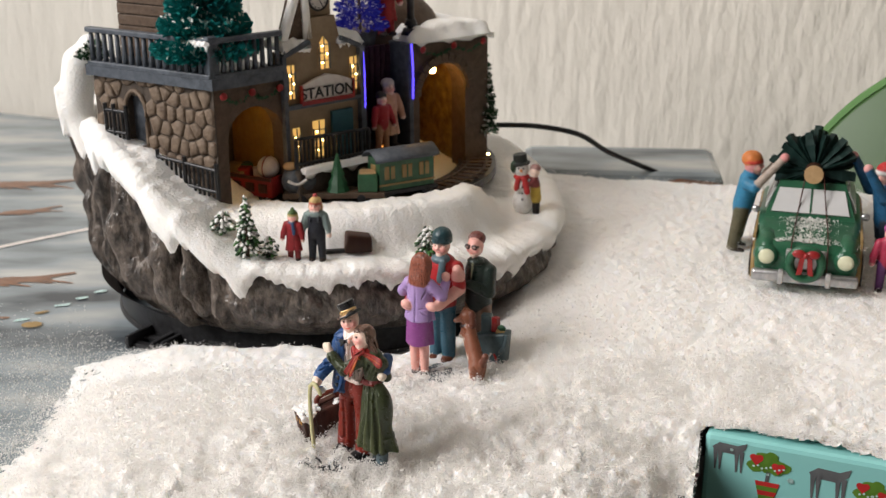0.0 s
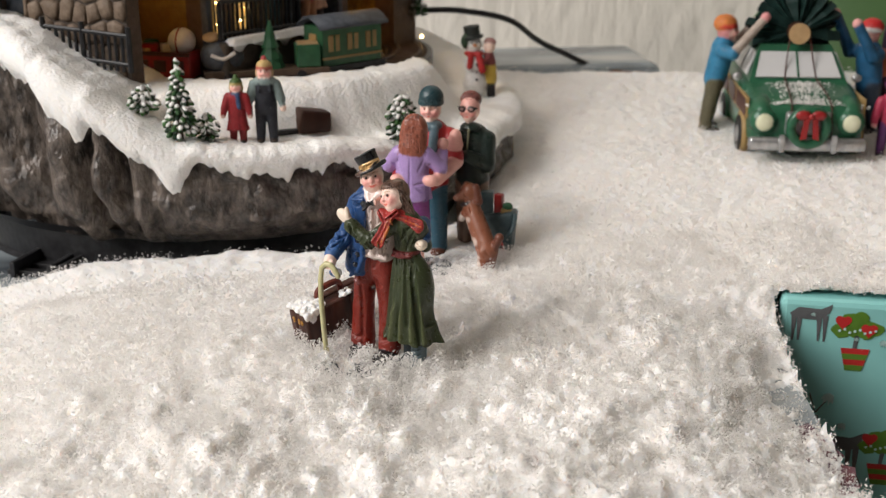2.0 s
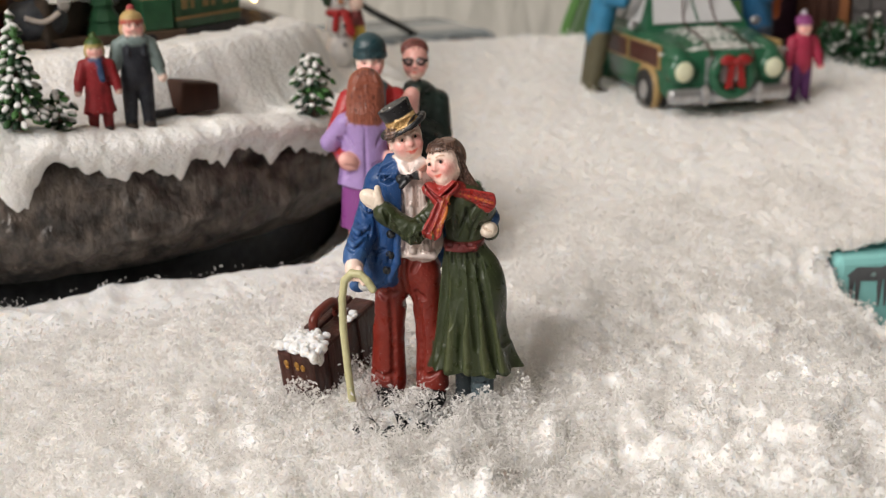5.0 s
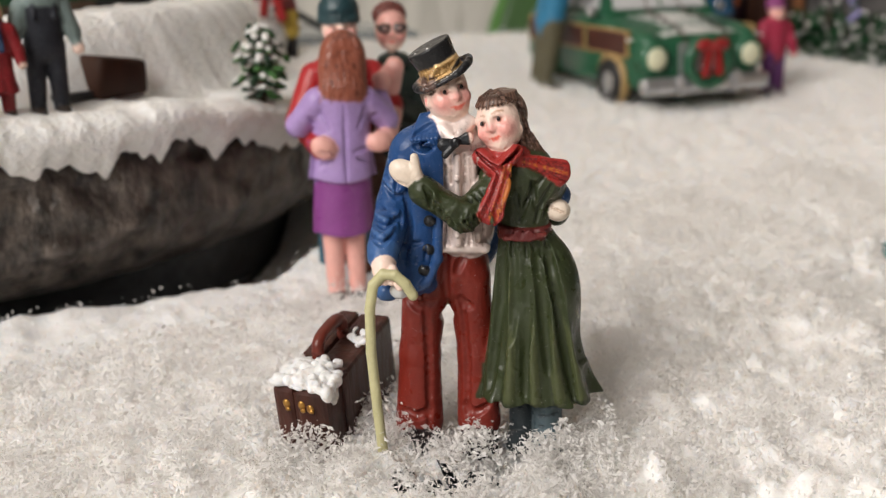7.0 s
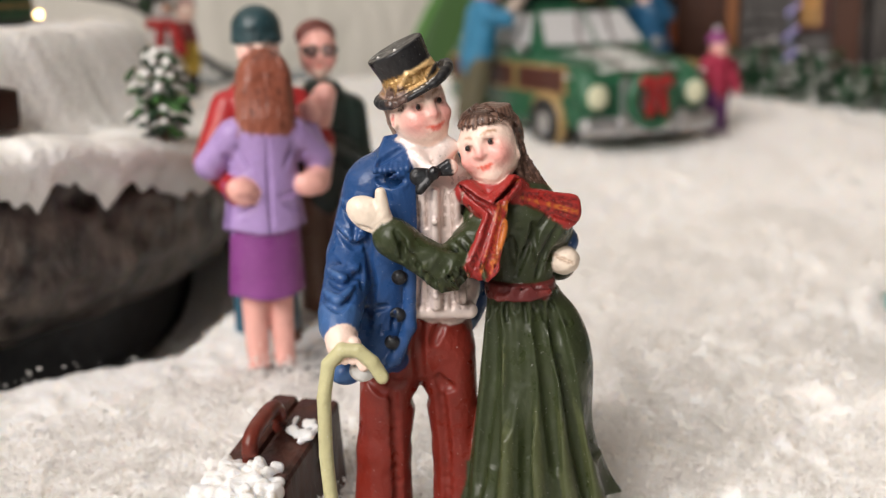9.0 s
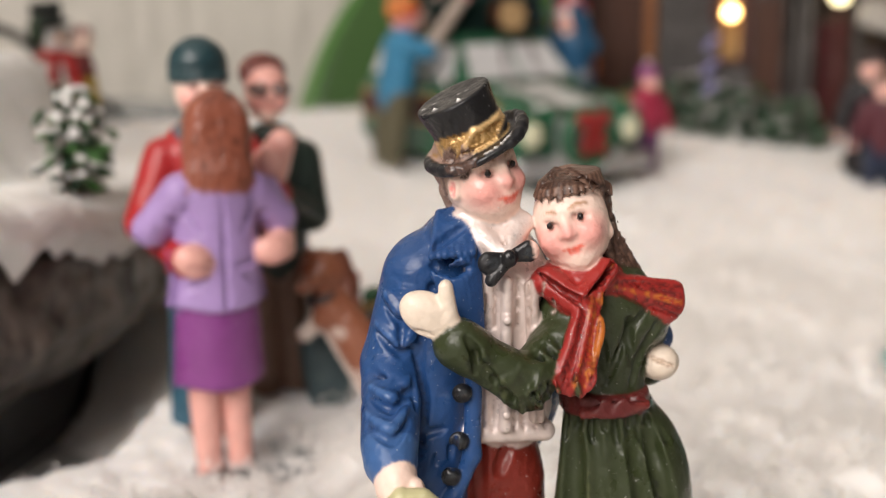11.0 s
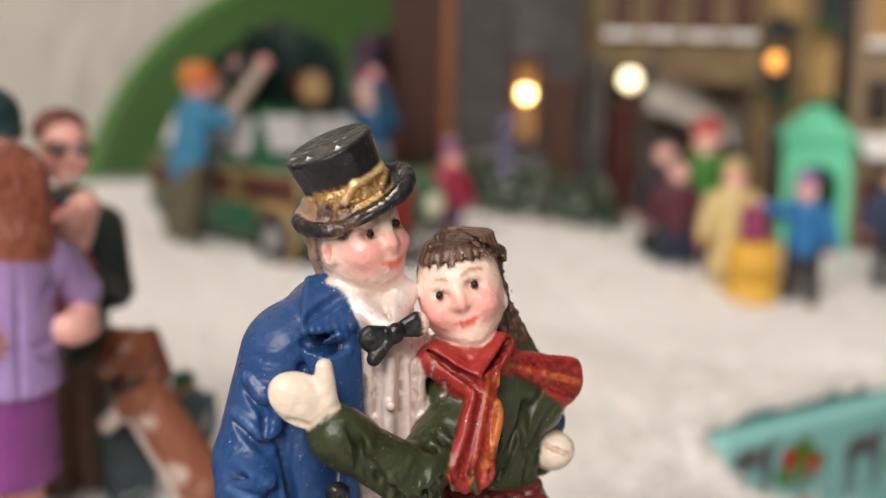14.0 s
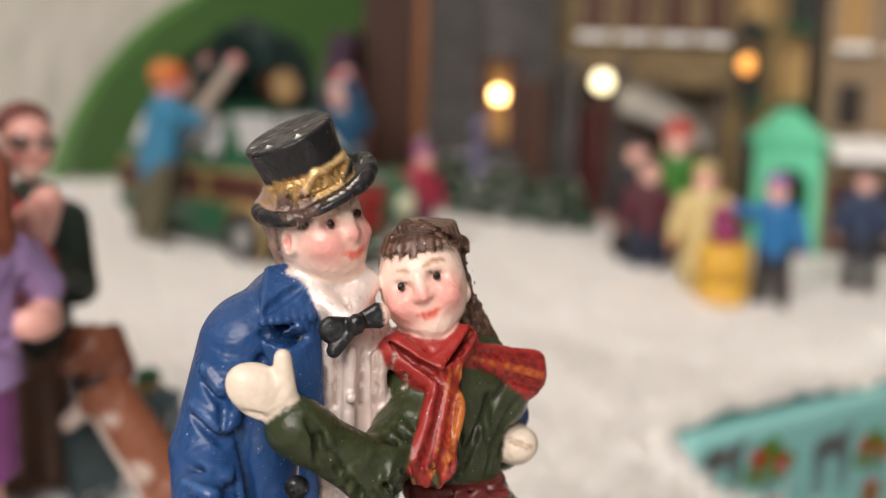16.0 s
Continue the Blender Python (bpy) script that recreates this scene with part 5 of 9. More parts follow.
        c.cap((5.4, -4.4, 45.0 + 1.6 * t), (12.4, -3.2, 42.2 + 3.2 * t), 0.14, 0.2, orange if k_ == 3 else dscarf, k=0.35, mode="cut")
    for k_ in range(6):
        t = k_ / 5
        c.cap((-1.6 + 0.6 * t, -4.3 - 0.3 * t, 47.2 - 0.2 * t), (1.6 + 0.4 * t, -6.0, 45.4 - 1.0 * t), 0.13, 0.13, dscarf, k=0.3, mode="cut")
        c.cap((5.2 - 0.3 * t, -4.2, 48.2 - 0.4 * t), (2.4 + 0.4 * t, -6.2, 45.6 - 0.6 * t), 0.13, 0.13, orange if k_ == 2 else dscarf, k=0.3, mode="cut")
    # cloth folds, washed dark for their shade, and hair, worked into the surface
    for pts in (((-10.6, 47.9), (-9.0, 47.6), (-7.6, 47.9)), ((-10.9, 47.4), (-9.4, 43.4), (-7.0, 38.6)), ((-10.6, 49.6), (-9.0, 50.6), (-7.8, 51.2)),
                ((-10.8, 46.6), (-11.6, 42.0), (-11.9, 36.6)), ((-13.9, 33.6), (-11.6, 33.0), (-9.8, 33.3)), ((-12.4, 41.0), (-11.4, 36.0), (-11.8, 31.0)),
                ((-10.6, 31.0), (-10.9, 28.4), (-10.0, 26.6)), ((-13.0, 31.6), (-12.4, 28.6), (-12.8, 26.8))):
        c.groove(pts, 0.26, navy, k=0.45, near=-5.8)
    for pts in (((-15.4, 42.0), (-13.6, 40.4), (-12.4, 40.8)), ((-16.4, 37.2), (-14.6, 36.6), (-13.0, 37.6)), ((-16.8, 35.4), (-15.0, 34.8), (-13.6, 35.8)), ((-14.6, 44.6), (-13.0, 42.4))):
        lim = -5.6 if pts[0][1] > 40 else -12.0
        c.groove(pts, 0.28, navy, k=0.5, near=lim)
        # satin highlight painted as a lighter blue ridge above each crease
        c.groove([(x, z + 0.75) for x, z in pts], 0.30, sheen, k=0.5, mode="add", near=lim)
    rnd = random.Random(77)
    for k_ in range(4):
        x, z = -13.4 + 5.4 * rnd.random(), 27.6 + 17 * rnd.random()
        c.groove([(x, z), (x + 0.6 * (rnd.random() - 0.5), z - 1.6 - 1.6 * rnd.random())], 0.22, navy if k_ % 2 else blue, k=0.4, near=-5.8)
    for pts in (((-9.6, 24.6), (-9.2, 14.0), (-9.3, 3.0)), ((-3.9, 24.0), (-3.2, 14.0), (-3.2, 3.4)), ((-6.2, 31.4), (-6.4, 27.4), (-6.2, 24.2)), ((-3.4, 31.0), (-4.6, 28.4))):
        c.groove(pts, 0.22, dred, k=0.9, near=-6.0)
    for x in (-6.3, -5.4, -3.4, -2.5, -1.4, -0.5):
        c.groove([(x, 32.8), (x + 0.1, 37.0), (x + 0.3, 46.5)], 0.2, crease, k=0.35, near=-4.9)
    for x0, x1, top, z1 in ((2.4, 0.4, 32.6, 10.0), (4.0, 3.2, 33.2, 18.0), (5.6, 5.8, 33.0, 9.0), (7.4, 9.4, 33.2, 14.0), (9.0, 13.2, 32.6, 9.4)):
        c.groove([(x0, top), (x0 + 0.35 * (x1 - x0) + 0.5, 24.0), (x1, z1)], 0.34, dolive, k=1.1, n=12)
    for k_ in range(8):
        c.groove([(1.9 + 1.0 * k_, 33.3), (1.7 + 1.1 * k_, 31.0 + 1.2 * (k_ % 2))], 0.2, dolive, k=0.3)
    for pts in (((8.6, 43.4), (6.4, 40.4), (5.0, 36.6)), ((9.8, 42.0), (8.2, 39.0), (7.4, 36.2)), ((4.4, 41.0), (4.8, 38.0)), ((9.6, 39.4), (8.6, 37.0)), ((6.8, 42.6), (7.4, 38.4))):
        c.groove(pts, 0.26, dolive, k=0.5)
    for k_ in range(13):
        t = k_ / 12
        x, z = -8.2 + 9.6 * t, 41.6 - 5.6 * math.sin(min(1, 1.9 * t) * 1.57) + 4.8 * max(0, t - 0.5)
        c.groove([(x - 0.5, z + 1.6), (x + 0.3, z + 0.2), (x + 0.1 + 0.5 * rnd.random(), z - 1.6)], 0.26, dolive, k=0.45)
        # lighter olive ridge as a painted highlight on the sleeve
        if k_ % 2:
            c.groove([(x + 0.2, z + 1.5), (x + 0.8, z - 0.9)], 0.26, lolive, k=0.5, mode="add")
    for k_ in range(7):
        t = k_ / 6
        c.groove([(2.1 + 1.5 * t, 45.4), (1.2 + 1.6 * t, 42.0), (-0.9 + 3.1 * t, 38.2)], 0.17, orange if k_ in (3, 5) else dscarf, k=0.25)
    c.groove([(3.7, 45.6), (3.4, 42.6), (2.3, 39.2)], 0.3, orange, k=0.25, mode="add")
    c.groove([(2.9, 45.0), (1.9, 42.0), (0.6, 38.6)], 0.3, scarf, k=0.25, mode="add")
    for k_ in range(5):
        t = k_ / 4
        c.groove([(5.6, 45.2 + 0.9 * t), (8.6, 43.8 + 1.9 * t), (12.0, 42.4 + 2.6 * t)], 0.18, orange if k_ == 2 else dscarf, k=0.25)
        c.groove([(-1.6 + 0.4 * t, 47.4 - 0.4 * t), (0.4, 46.0 - 0.5 * t), (1.8, 45.4 - 0.4 * t)], 0.14, dscarf, k=0.2)
        c.groove([(5.4 - 0.3 * t, 48.0 - 0.5 * t), (3.6, 46.6 - 0.4 * t), (2.4, 45.6)], 0.14, orange if k_ == 2 else dscarf, k=0.2)
    for k_ in range(16):
        t = k_ / 15
        c.groove([(4.6 + 0.9 * t, 54.0 - 0.6 * t), (5.4 + 1.1 * t, 51.0), (6.2 + 2.6 * t, 47.2 - 0.6 * t)], 0.13, dhair, k=0.15)
    for k_ in range(15):
        t = k_ / 14
        c.groove([(0.2 + 1.4 * t, 56.0), (-1.3 + 6.0 * t, 54.2 + 0.8 * math.sin(3.1 * t))], 0.14, dhair, k=0.15)
    for k_ in range(9):
        c.groove([(-9.4 + 0.3 * k_, 58.0), (-9.5 + 0.22 * k_, 56.4 - 0.12 * k_)], 0.13, dfair, k=0.15)
    c.groove([(9.6, 38.4), (11.6, 37.6)], 0.15, (0.5, 0.36, 0.26), k=0.2)
    c.groove([(-12.8, 43.6), (-11.4, 43.2)], 0.15, (0.6, 0.46, 0.34), k=0.3)
    return c.build("figurine_couple", M_PAINT, pose(-0.0336, 0.4259, -0.0015, 0, 0, -42) @ Matrix.Scale(1.045, 4),
                   "glossy painted resin couple with top hat and green dress", "figurine")


couple = sweethearts()
# its origin lies at the two faces, on which the lens is focused
FACES = Matrix.Translation((-0.0015, -0.0045, 0.049))
couple.data.transform(FACES.inverted())
couple.matrix_world = couple.matrix_world @ FACES
cam.data.dof.focus_object = couple

# their suitcase, sunk into the snow at one end
case = thing("suitcase", pose(-0.0506, 0.4463, -0.0040, 10, 0, -59), "small brown resin suitcase dusted with snow", "suitcase")
M_CASE = mat("brown_leather_paint", (0.075, 0.024, 0.016), rough=0.45, spots=(0.030, 0.011, 0.008), spot_scale=200, bump=0.0010, bump_scale=420, coat=0.15, stretch=(1, 1, 0.3))
part("case_body", join(box(-0.0029, 0.003, 0, 0.0038, 0.027, 0.0165, 0.0008), box(0.0021, 0.003, 0, 0.0058, 0.027, 0.0163, 0.0008), box(0, 0.003, 0.0006, 0.006, 0.0262, 0.0150)), M_CASE, case)
for sy in (0.0085, -0.0040):
    part("strap", join(box(0.00505, sy, 0, 0.0008, 0.0022, 0.0160, 0.0002), box(0.0021, sy, 0.0160, 0.0060, 0.0022, 0.0008, 0.0002)), M_CASE, case, "brown leather strap")
part("handle", tube([(-0.0006, -0.0010, 0.0158), (-0.0006, -0.0012, 0.0184), (-0.0006, 0.0004, 0.0200), (-0.0006, 0.0064, 0.0200), (-0.0006, 0.0082, 0.0184), (-0.0006, 0.0082, 0.0158)], 0.0011), mat("russet_handle_paint", (0.20, 0.038, 0.022), rough=0.35, spots=(0.10, 0.02, 0.014), spot_scale=260, coat=0.2), case, "glossy russet handle", True)
M_GOLD = mat("gold_paint", (0.62, 0.36, 0.10), rough=0.3, metal=0.85, spots=(0.4, 0.2, 0.05), spot_scale=700, bump=0.0004)
for k, cx in enumerate((-0.0024, 0.0003, 0.0018)):
    part("clasp", join(ball((cx, -0.0105, 0.0136 - 0.0005 * (k == 2)), 0.00075, 10, (0.9, 0.45, 1.1)), ball((cx + 0.0003, -0.0108, 0.0128), 0.0005, 8, (1, 0.5, 0.8))), M_GOLD, case, "small gilded clasp", True)

cap_ = Clay((-8, -14, -5), (8, 10, 4), 0.25)
for k in range(150):
    rnd = random.Random(700 + k)
    cap_.ell((-4.2 + 8.6 * rnd.random(), -10.6 + 8.8 * rnd.random(), 0.0 + 1.3 * rnd.random()), (0.35 + 0.7 * rnd.random(), 0.35 + 0.7 * rnd.random(), 0.3 + 0.4 * rnd.random()), WHITE, rot=(50 * rnd.random(), 50 * rnd.random(), 90 * rnd.random()), k=0.35)
for k in range(24):
    rnd = random.Random(800 + k)
    cap_.ell((4.4 + 0.9 * rnd.random(), -10.5 + 4.5 * rnd.random(), 0.4 - 3.0 * rnd.random() ** 1.5), (0.5 + 0.5 * rnd.random(), 0.5 + 0.7 * rnd.random(), 0.5 + 0.7 * rnd.random()), WHITE, k=0.25)
for k in range(14):
    rnd = random.Random(900 + k)
    cap_.ell((1.5 + 3.4 * rnd.random(), 4.5 + 4.5 * rnd.random(), 0.2 + 0.4 * rnd.random()), (0.4 + 0.5 * rnd.random(), 0.5 + 0.7 * rnd.random(), 0.3 + 0.3 * rnd.random()), WHITE, k=0.2)
lid_snow = cap_.build("lid_snow", M_SNOW, Matrix.Identity(4), "lump of snow on the lid", "snow")
del lid_snow["category"]
lid_snow.parent = case
lid_snow.matrix_local = Matrix.Translation((0, 0, 0.0165))

# the family of figures further back
PINK = (0.82, 0.43, 0.37)
LILAC, PLUM, AUBURN = (0.40, 0.27, 0.55), (0.25, 0.06, 0.25), (0.30, 0.092, 0.055)


def family():
    c = Clay((-24, -22, -3), (24, 24, 70), 0.33)
    den, brown = (0.03, 0.10, 0.15), (0.13, 0.045, 0.025)
    # thin cast foot plate
    c.ell((-1, 1, -1.4), (19, 19, 1.4), (0.16, 0.18, 0.19), k=0.5)
    # man in red
    for sx in (-8.5, -1.5):
        c.ell((sx, 4, 0.6), (3.0, 4.6, 1.9), brown)
    c.cap((-8.2, 5.5, 2), (-6.4, 5.5, 28), 3.2, 4.2, den)
    c.cap((-1.6, 5.5, 2), (-2.4, 5.5, 28), 3.2, 4.2, den)
    c.cap((-4.4, 5.5, 30), (-4.2, 5.5, 46), 6.6, 7.0, (0.42, 0.022, 0.025), k=1.2, flat=0.8)
    c.cap((-10.4, 5.5, 46.5), (-15.0, 2.0, 37.0), 3.4, 2.9, (0.42, 0.022, 0.025), k=0.8)
    c.cap((-15.0, 2.0, 37.0), (-12.5, -15.0, 34.0), 2.8, 2.4, (0.42, 0.022, 0.025), k=0.6)
    c.ell((-12.0, -17.2, 34.2), (3.0, 2.0, 2.4), PINK, rot=(0, 35, 0))
    c.cap((2.4, 5.5, 46.5), (6.0, 1.0, 40.0), 3.5, 3.0, (0.42, 0.022, 0.025), k=0.8)
    c.cap((6.0, 1.0, 38.0), (2.0, -14.0, 34.6), 2.9, 2.4, PINK, k=0.5)
    c.ell((0.2, -16.0, 34.6), (2.8, 1.8, 2.3), PINK)
    c.cap((5.6, 1.0, 44.6), (6.6, -2.6, 49.0), 3.2, 2.2, PINK, k=0.7)
    c.ell((-4.4, 3.6, 50.6), (4.6, 4.0, 2.4), (0.10, 0.16, 0.19), k=0.5)
    c.cap((-2.0, 0.2, 50.0), (-2.6, -1.2, 42.0), 1.7, 2.0, (0.10, 0.16, 0.19), k=0.5, flat=0.5)
    c.ell((-4.4, 4.4, 57.2), (4.0, 4.2, 5.0), SKIN, k=0.3)
    face(c, -4.4, 4.4, 57.0, 4.0, -92)
    c.ell((-4.4, 5.2, 61.0), (4.7, 4.8, 4.6), (0.020, 0.055, 0.065), k=0.3)
    c.drum((-4.4, 4.9, 59.4), 4.9, 4.8, 1.0, (0.028, 0.070, 0.080), rnd=0.6)
    # woman in lilac, her back turned
    c.off = np.array((0.0, -8.0, 0.0))
    for sx, fz in ((-10.0, 0.4), (-5.2, 0.4)):
        c.cap((sx, -5.4, 1.0), (sx - 0.4, -5.0, 18), 1.9, 2.6, PINK, k=0.5)
        c.ell((sx, -4.4, 0.2), (2.0, 3.8, 1.5), INK)
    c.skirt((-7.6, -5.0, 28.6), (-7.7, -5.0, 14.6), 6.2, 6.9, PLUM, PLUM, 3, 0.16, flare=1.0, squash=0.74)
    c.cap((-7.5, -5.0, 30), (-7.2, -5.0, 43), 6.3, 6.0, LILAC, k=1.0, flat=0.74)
    # darker lilac in the coat's folds paints in their shade
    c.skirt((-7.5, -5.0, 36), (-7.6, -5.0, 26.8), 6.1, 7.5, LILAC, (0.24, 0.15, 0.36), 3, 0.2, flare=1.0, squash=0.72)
    c.cap((-12.4, -5.0, 43.6), (-16.6, -3.2, 38.4), 3.0, 2.6, LILAC, k=0.8)
    c.cap((-16.6, -3.2, 38.4), (-12.0, 3.0, 41.0), 2.6, 2.2, LILAC, k=0.6)
    c.cap((-2.2, -5.0, 43.6), (2.8, -3.4, 38.6), 3.0, 2.6, LILAC, k=0.8)
    c.cap((2.8, -3.4, 38.6), (2.4, 2.0, 43.0), 2.6, 2.1, LILAC, k=0.6)
    c.ell((2.8, 1.4, 46.4), (2.1, 1.8, 2.2), PINK)
    c.ell((-6.6, -4.6, 52.6), (5.0, 4.8, 6.0), AUBURN, k=0.4)
    c.cap((-6.8, -5.4, 50.0), (-6.9, -6.2, 46.8), 5.2, 4.6, AUBURN, k=0.6, flat=0.7)
    for k_ in range(8):
        x = -10.4 + 1.05 * k_
        c.cap((x * 0.6 - 2.8, -8.0, 58), (x, -9.6, 45.5), 0.3, 0.4, (0.10, 0.03, 0.02), k=0.7, mode="cut")
    c.cap((-6.8, -5.6, 49.0), (-6.9, -6.4, 45.6), 5.0, 5.3, AUBURN, k=0.6, flat=0.6)
    for k_ in range(16):
        t = k_ / 15
        c.groove([(-8.2 + 2.8 * t, 58.2), (-11.2 + 8.8 * t, 52.0), (-12.0 + 10.4 * t, 43.6 + 0.8 * (k_ % 3))], 0.2, (0.09, 0.026, 0.017) if k_ % 2 else AUBURN, k=0.3)
    # back seam and coat folds, fold shade put in as darker lilac
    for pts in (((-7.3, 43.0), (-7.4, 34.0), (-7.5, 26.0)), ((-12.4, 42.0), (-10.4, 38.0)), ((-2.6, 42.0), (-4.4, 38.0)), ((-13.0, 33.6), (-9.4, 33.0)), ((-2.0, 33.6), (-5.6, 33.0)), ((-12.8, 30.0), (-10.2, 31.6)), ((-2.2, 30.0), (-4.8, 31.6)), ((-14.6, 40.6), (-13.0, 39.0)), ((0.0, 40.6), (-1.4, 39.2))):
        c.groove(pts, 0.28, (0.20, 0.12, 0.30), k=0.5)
    c.off = np.zeros(3)
    # man in dark green with glasses, a little shorter
    c.off = np.array((-0.8, 0.0, -3.6))
    grn, tan = (0.018, 0.032, 0.026), (0.22, 0.13, 0.09)
    for sx in (8.0, 13.6):
        c.cap((sx, 14.0, 0.6), (sx - 0.4, 14.5, 30), 2.9, 3.9, tan, k=0.6)
        c.ell((sx, 12.4, 0.2), (2.6, 4.4, 1.8), brown)
    c.cap((10.6, 14.5, 32), (10.8, 14.5, 47), 6.4, 6.6, grn, k=1.0, flat=0.8)
    c.cap((16.2, 14.0, 47.5), (17.0, 11.5, 38.0), 3.5, 3.0, grn, k=0.8)
    c.cap((17.0, 11.5, 38.0), (10.0, 6.5, 42.5), 3.0, 2.3, grn, k=0.6)
    c.cap((10.2, 8.6, 52.0), (9.6, 7.8, 44.0), 0.5, 0.4, (0.2, 0.2, 0.12), k=0.2)
    c.ell((10.2, 12.0, 52.4), (4.0, 3.6, 2.0), grn, k=0.5)
    c.ell((9.8, 12.6, 59.4), (3.8, 4.0, 5.0), PINK, k=0.3)
    face(c, 9.8, 12.6, 59.2, 3.8, -98)
    c.ell((9.8, 14.6, 62.6), (4.1, 3.9, 3.4), (0.17, 0.05, 0.04), k=0.3)
    for k_ in range(9):
        c.groove([(6.6 + 0.8 * k_, 63.2), (8.0 + 0.45 * k_, 65.6)], 0.22, (0.08, 0.025, 0.02), k=0.25)
    for k_ in range(10):
        c.groove([(-8.6 + 0.95 * k_, 60.6), (-7.0 + 0.6 * k_, 64.8)], 0.22, (0.010, 0.030, 0.036), k=0.25)
    for s in (-1, 1):
        c.ell((9.3 + 1.75 * s, 8.7, 60.0), (1.55, 0.5, 1.2), INK, k=0.1)
        c.ell((9.3 + 1.75 * s, 8.2, 60.0), (1.0, 0.25, 0.75), (0.35, 0.22, 0.2), k=0.05)
    c.cap((6.0, 10.0, 60.4), (12.8, 9.4, 60.2), 0.4, 0.4, INK, k=0.1)
    c.off = np.zeros(3)
    return c.build("figurine_family", M_PAINT, pose(0.0, 0.508, 0.0015, 0, 0, -25),
                   "painted resin group of three embracing figures in winter clothes", "figurine")


family()


def hound():
    c = Clay((-12, -10, -2), (16, 10, 36), 0.33)
    tan, dark, pale = (0.24, 0.085, 0.045), (0.13, 0.042, 0.024), (0.74, 0.64, 0.57)
    c.cap((6.5, 0, 9), (-3.0, 0, 23), 4.4, 3.8, tan, k=1.2, flat=0.85)
    c.cap((2.5, -3.2, 7.6), (-6.0, -2.8, 20), 1.7, 2.0, pale, mode="paint")
    c.ell((-4.6, 0, 28.6), (3.7, 3.4, 3.9), tan, k=0.8)
    c.cap((-5.0, -2.6, 28.0), (-6.4, -4.6, 27.0), 1.7, 1.2, tan, k=0.6)
    c.cap((-2.0, 1.2, 31.0), (-0.4, 1.0, 26.0), 1.5, 1.8, dark, k=0.4)
    c.cap((-7.2, 0.8, 31.0), (-8.0, 0.6, 26.5), 1.4, 1.6, dark, k=0.4)
    c.drum((-4.2, 0, 24.6), 3.5, 3.4, 0.6, (0.03, 0.02, 0.02), rot=(0, -20, 0))
    for s in (-1.8, 1.8):
        c.cap((7.0, s, 8.5), (6.4, s - 0.4, 0.5), 2.6, 1.7, tan, k=0.7)
        c.ell((5.8, s - 1.4, 0.2), (1.9, 2.6, 1.3), pale, k=0.4)
        c.cap((-4.6, s, 21), (-8.0, s + 1.0, 18.0), 1.6, 1.3, tan, k=0.6)
    c.cap((9.6, 1.0, 10), (12.0, 1.4, 15.0), 1.5, 1.7, dark, k=0.7)
    c.cap((-7.4, -1.0, 21.0), (0.4, -1.0, 8.5), 2.6, 2.4, pale, mode="paint")
    c.cap((5.6, -3.0, 6.5), (5.8, -3.0, 0.5), 1.8, 2.4, pale, mode="paint")
    c.ell((-6.6, -3.6, 27.2), (1.6, 1.8, 1.3), pale, mode="paint")
    for x, z, r in ((3.0, 12.0, 2.2), (5.6, 6.0, 1.6), (-1.0, 19.5, 1.5)):
        c.ell((x, -3.4, z), (r, 1.4, r * 0.8), between(tan, pale, 0.6), mode="paint")
    rnd = random.Random(4)
    for k_ in range(34):
        x, z = -7 + 16 * rnd.random(), 5 + 26 * rnd.random()
        c.groove([(x, z), (x + 0.9, z - 1.2), (x + 1.4, z - 2.6)], 0.2, dark if k_ % 3 else tan, k=0.3)
    return c.build("figurine_dog", M_PAINT, pose(0.0110, 0.4945, 0.0005, 0, 0, -66), "glossy brown resin dog figure standing upright", "figurine")


hound()

# bag of presents beside them
bag = thing("gift_bag", pose(0.0215, 0.5060, 0.0, 0, 0, -30), "blue-grey resin bag stuffed with presents", "bag")
M_BAG = mat("blue_grey_paint", (0.045, 0.075, 0.085), rough=0.4, spots=(0.075, 0.115, 0.125), spot_scale=300, bump=0.0004, bump_scale=500, coat=0.2)
bb = box(0, 0, -0.002, 0.0150, 0.0085, 0.0205, 0.0016)
for v in bb.verts:
    v.co.x *= 0.86 + 14.0 * max(v.co.z, 0)
    if v.co.z > 0.012:
        v.co.z += 0.22 * v.co.x
part("sack", bb, M_BAG, bag, "", True)
part("parcel", box(-0.0035, 0.0005, 0.014, 0.0048, 0.004, 0.0125, 0.0005, 12), M_BAG, bag, "blue-grey parcel")
part("parcel", box(0.0012, 0.0005, 0.015, 0.0032, 0.003, 0.0108, 0.0004, -8), M_RED, bag, "dark red parcel")
part("parcel", box(0.0045, -0.001, 0.013, 0.0042, 0.0032, 0.0075, 0.0005, 15), M_OCHRE, bag, "yellow parcel")
part("bow", ball((0.0050, -0.001, 0.0215), 0.0018, 10, (1.2, 0.7, 0.9)), M_GREEN, bag, "green bow", True)
part("handle", tube([(0.006, -0.0044, 0.0105), (0.0072, -0.0052, 0.0125), (0.0084, -0.0045, 0.0150), (0.0086, -0.003, 0.0195)], 0.0009), M_BAG, bag, "", True)
for s in (-1, 1):
    part("emblem", tube([(0.0022 + 0.0014 * s, -0.0046, 0.0035), (0.0022 + 0.0022 * s, -0.0047, 0.0065), (0.0022 + 0.0006 * s, -0.0046, 0.0095)], 0.00045, 6), M_REDPRINT if s > 0 else M_SIGN, bag, "small painted emblem stroke")

# ---------------------------------------------------------------- the station centrepiece
BCX, BCY, BRX, BRY = -0.072, 0.642, 0.134, 0.118
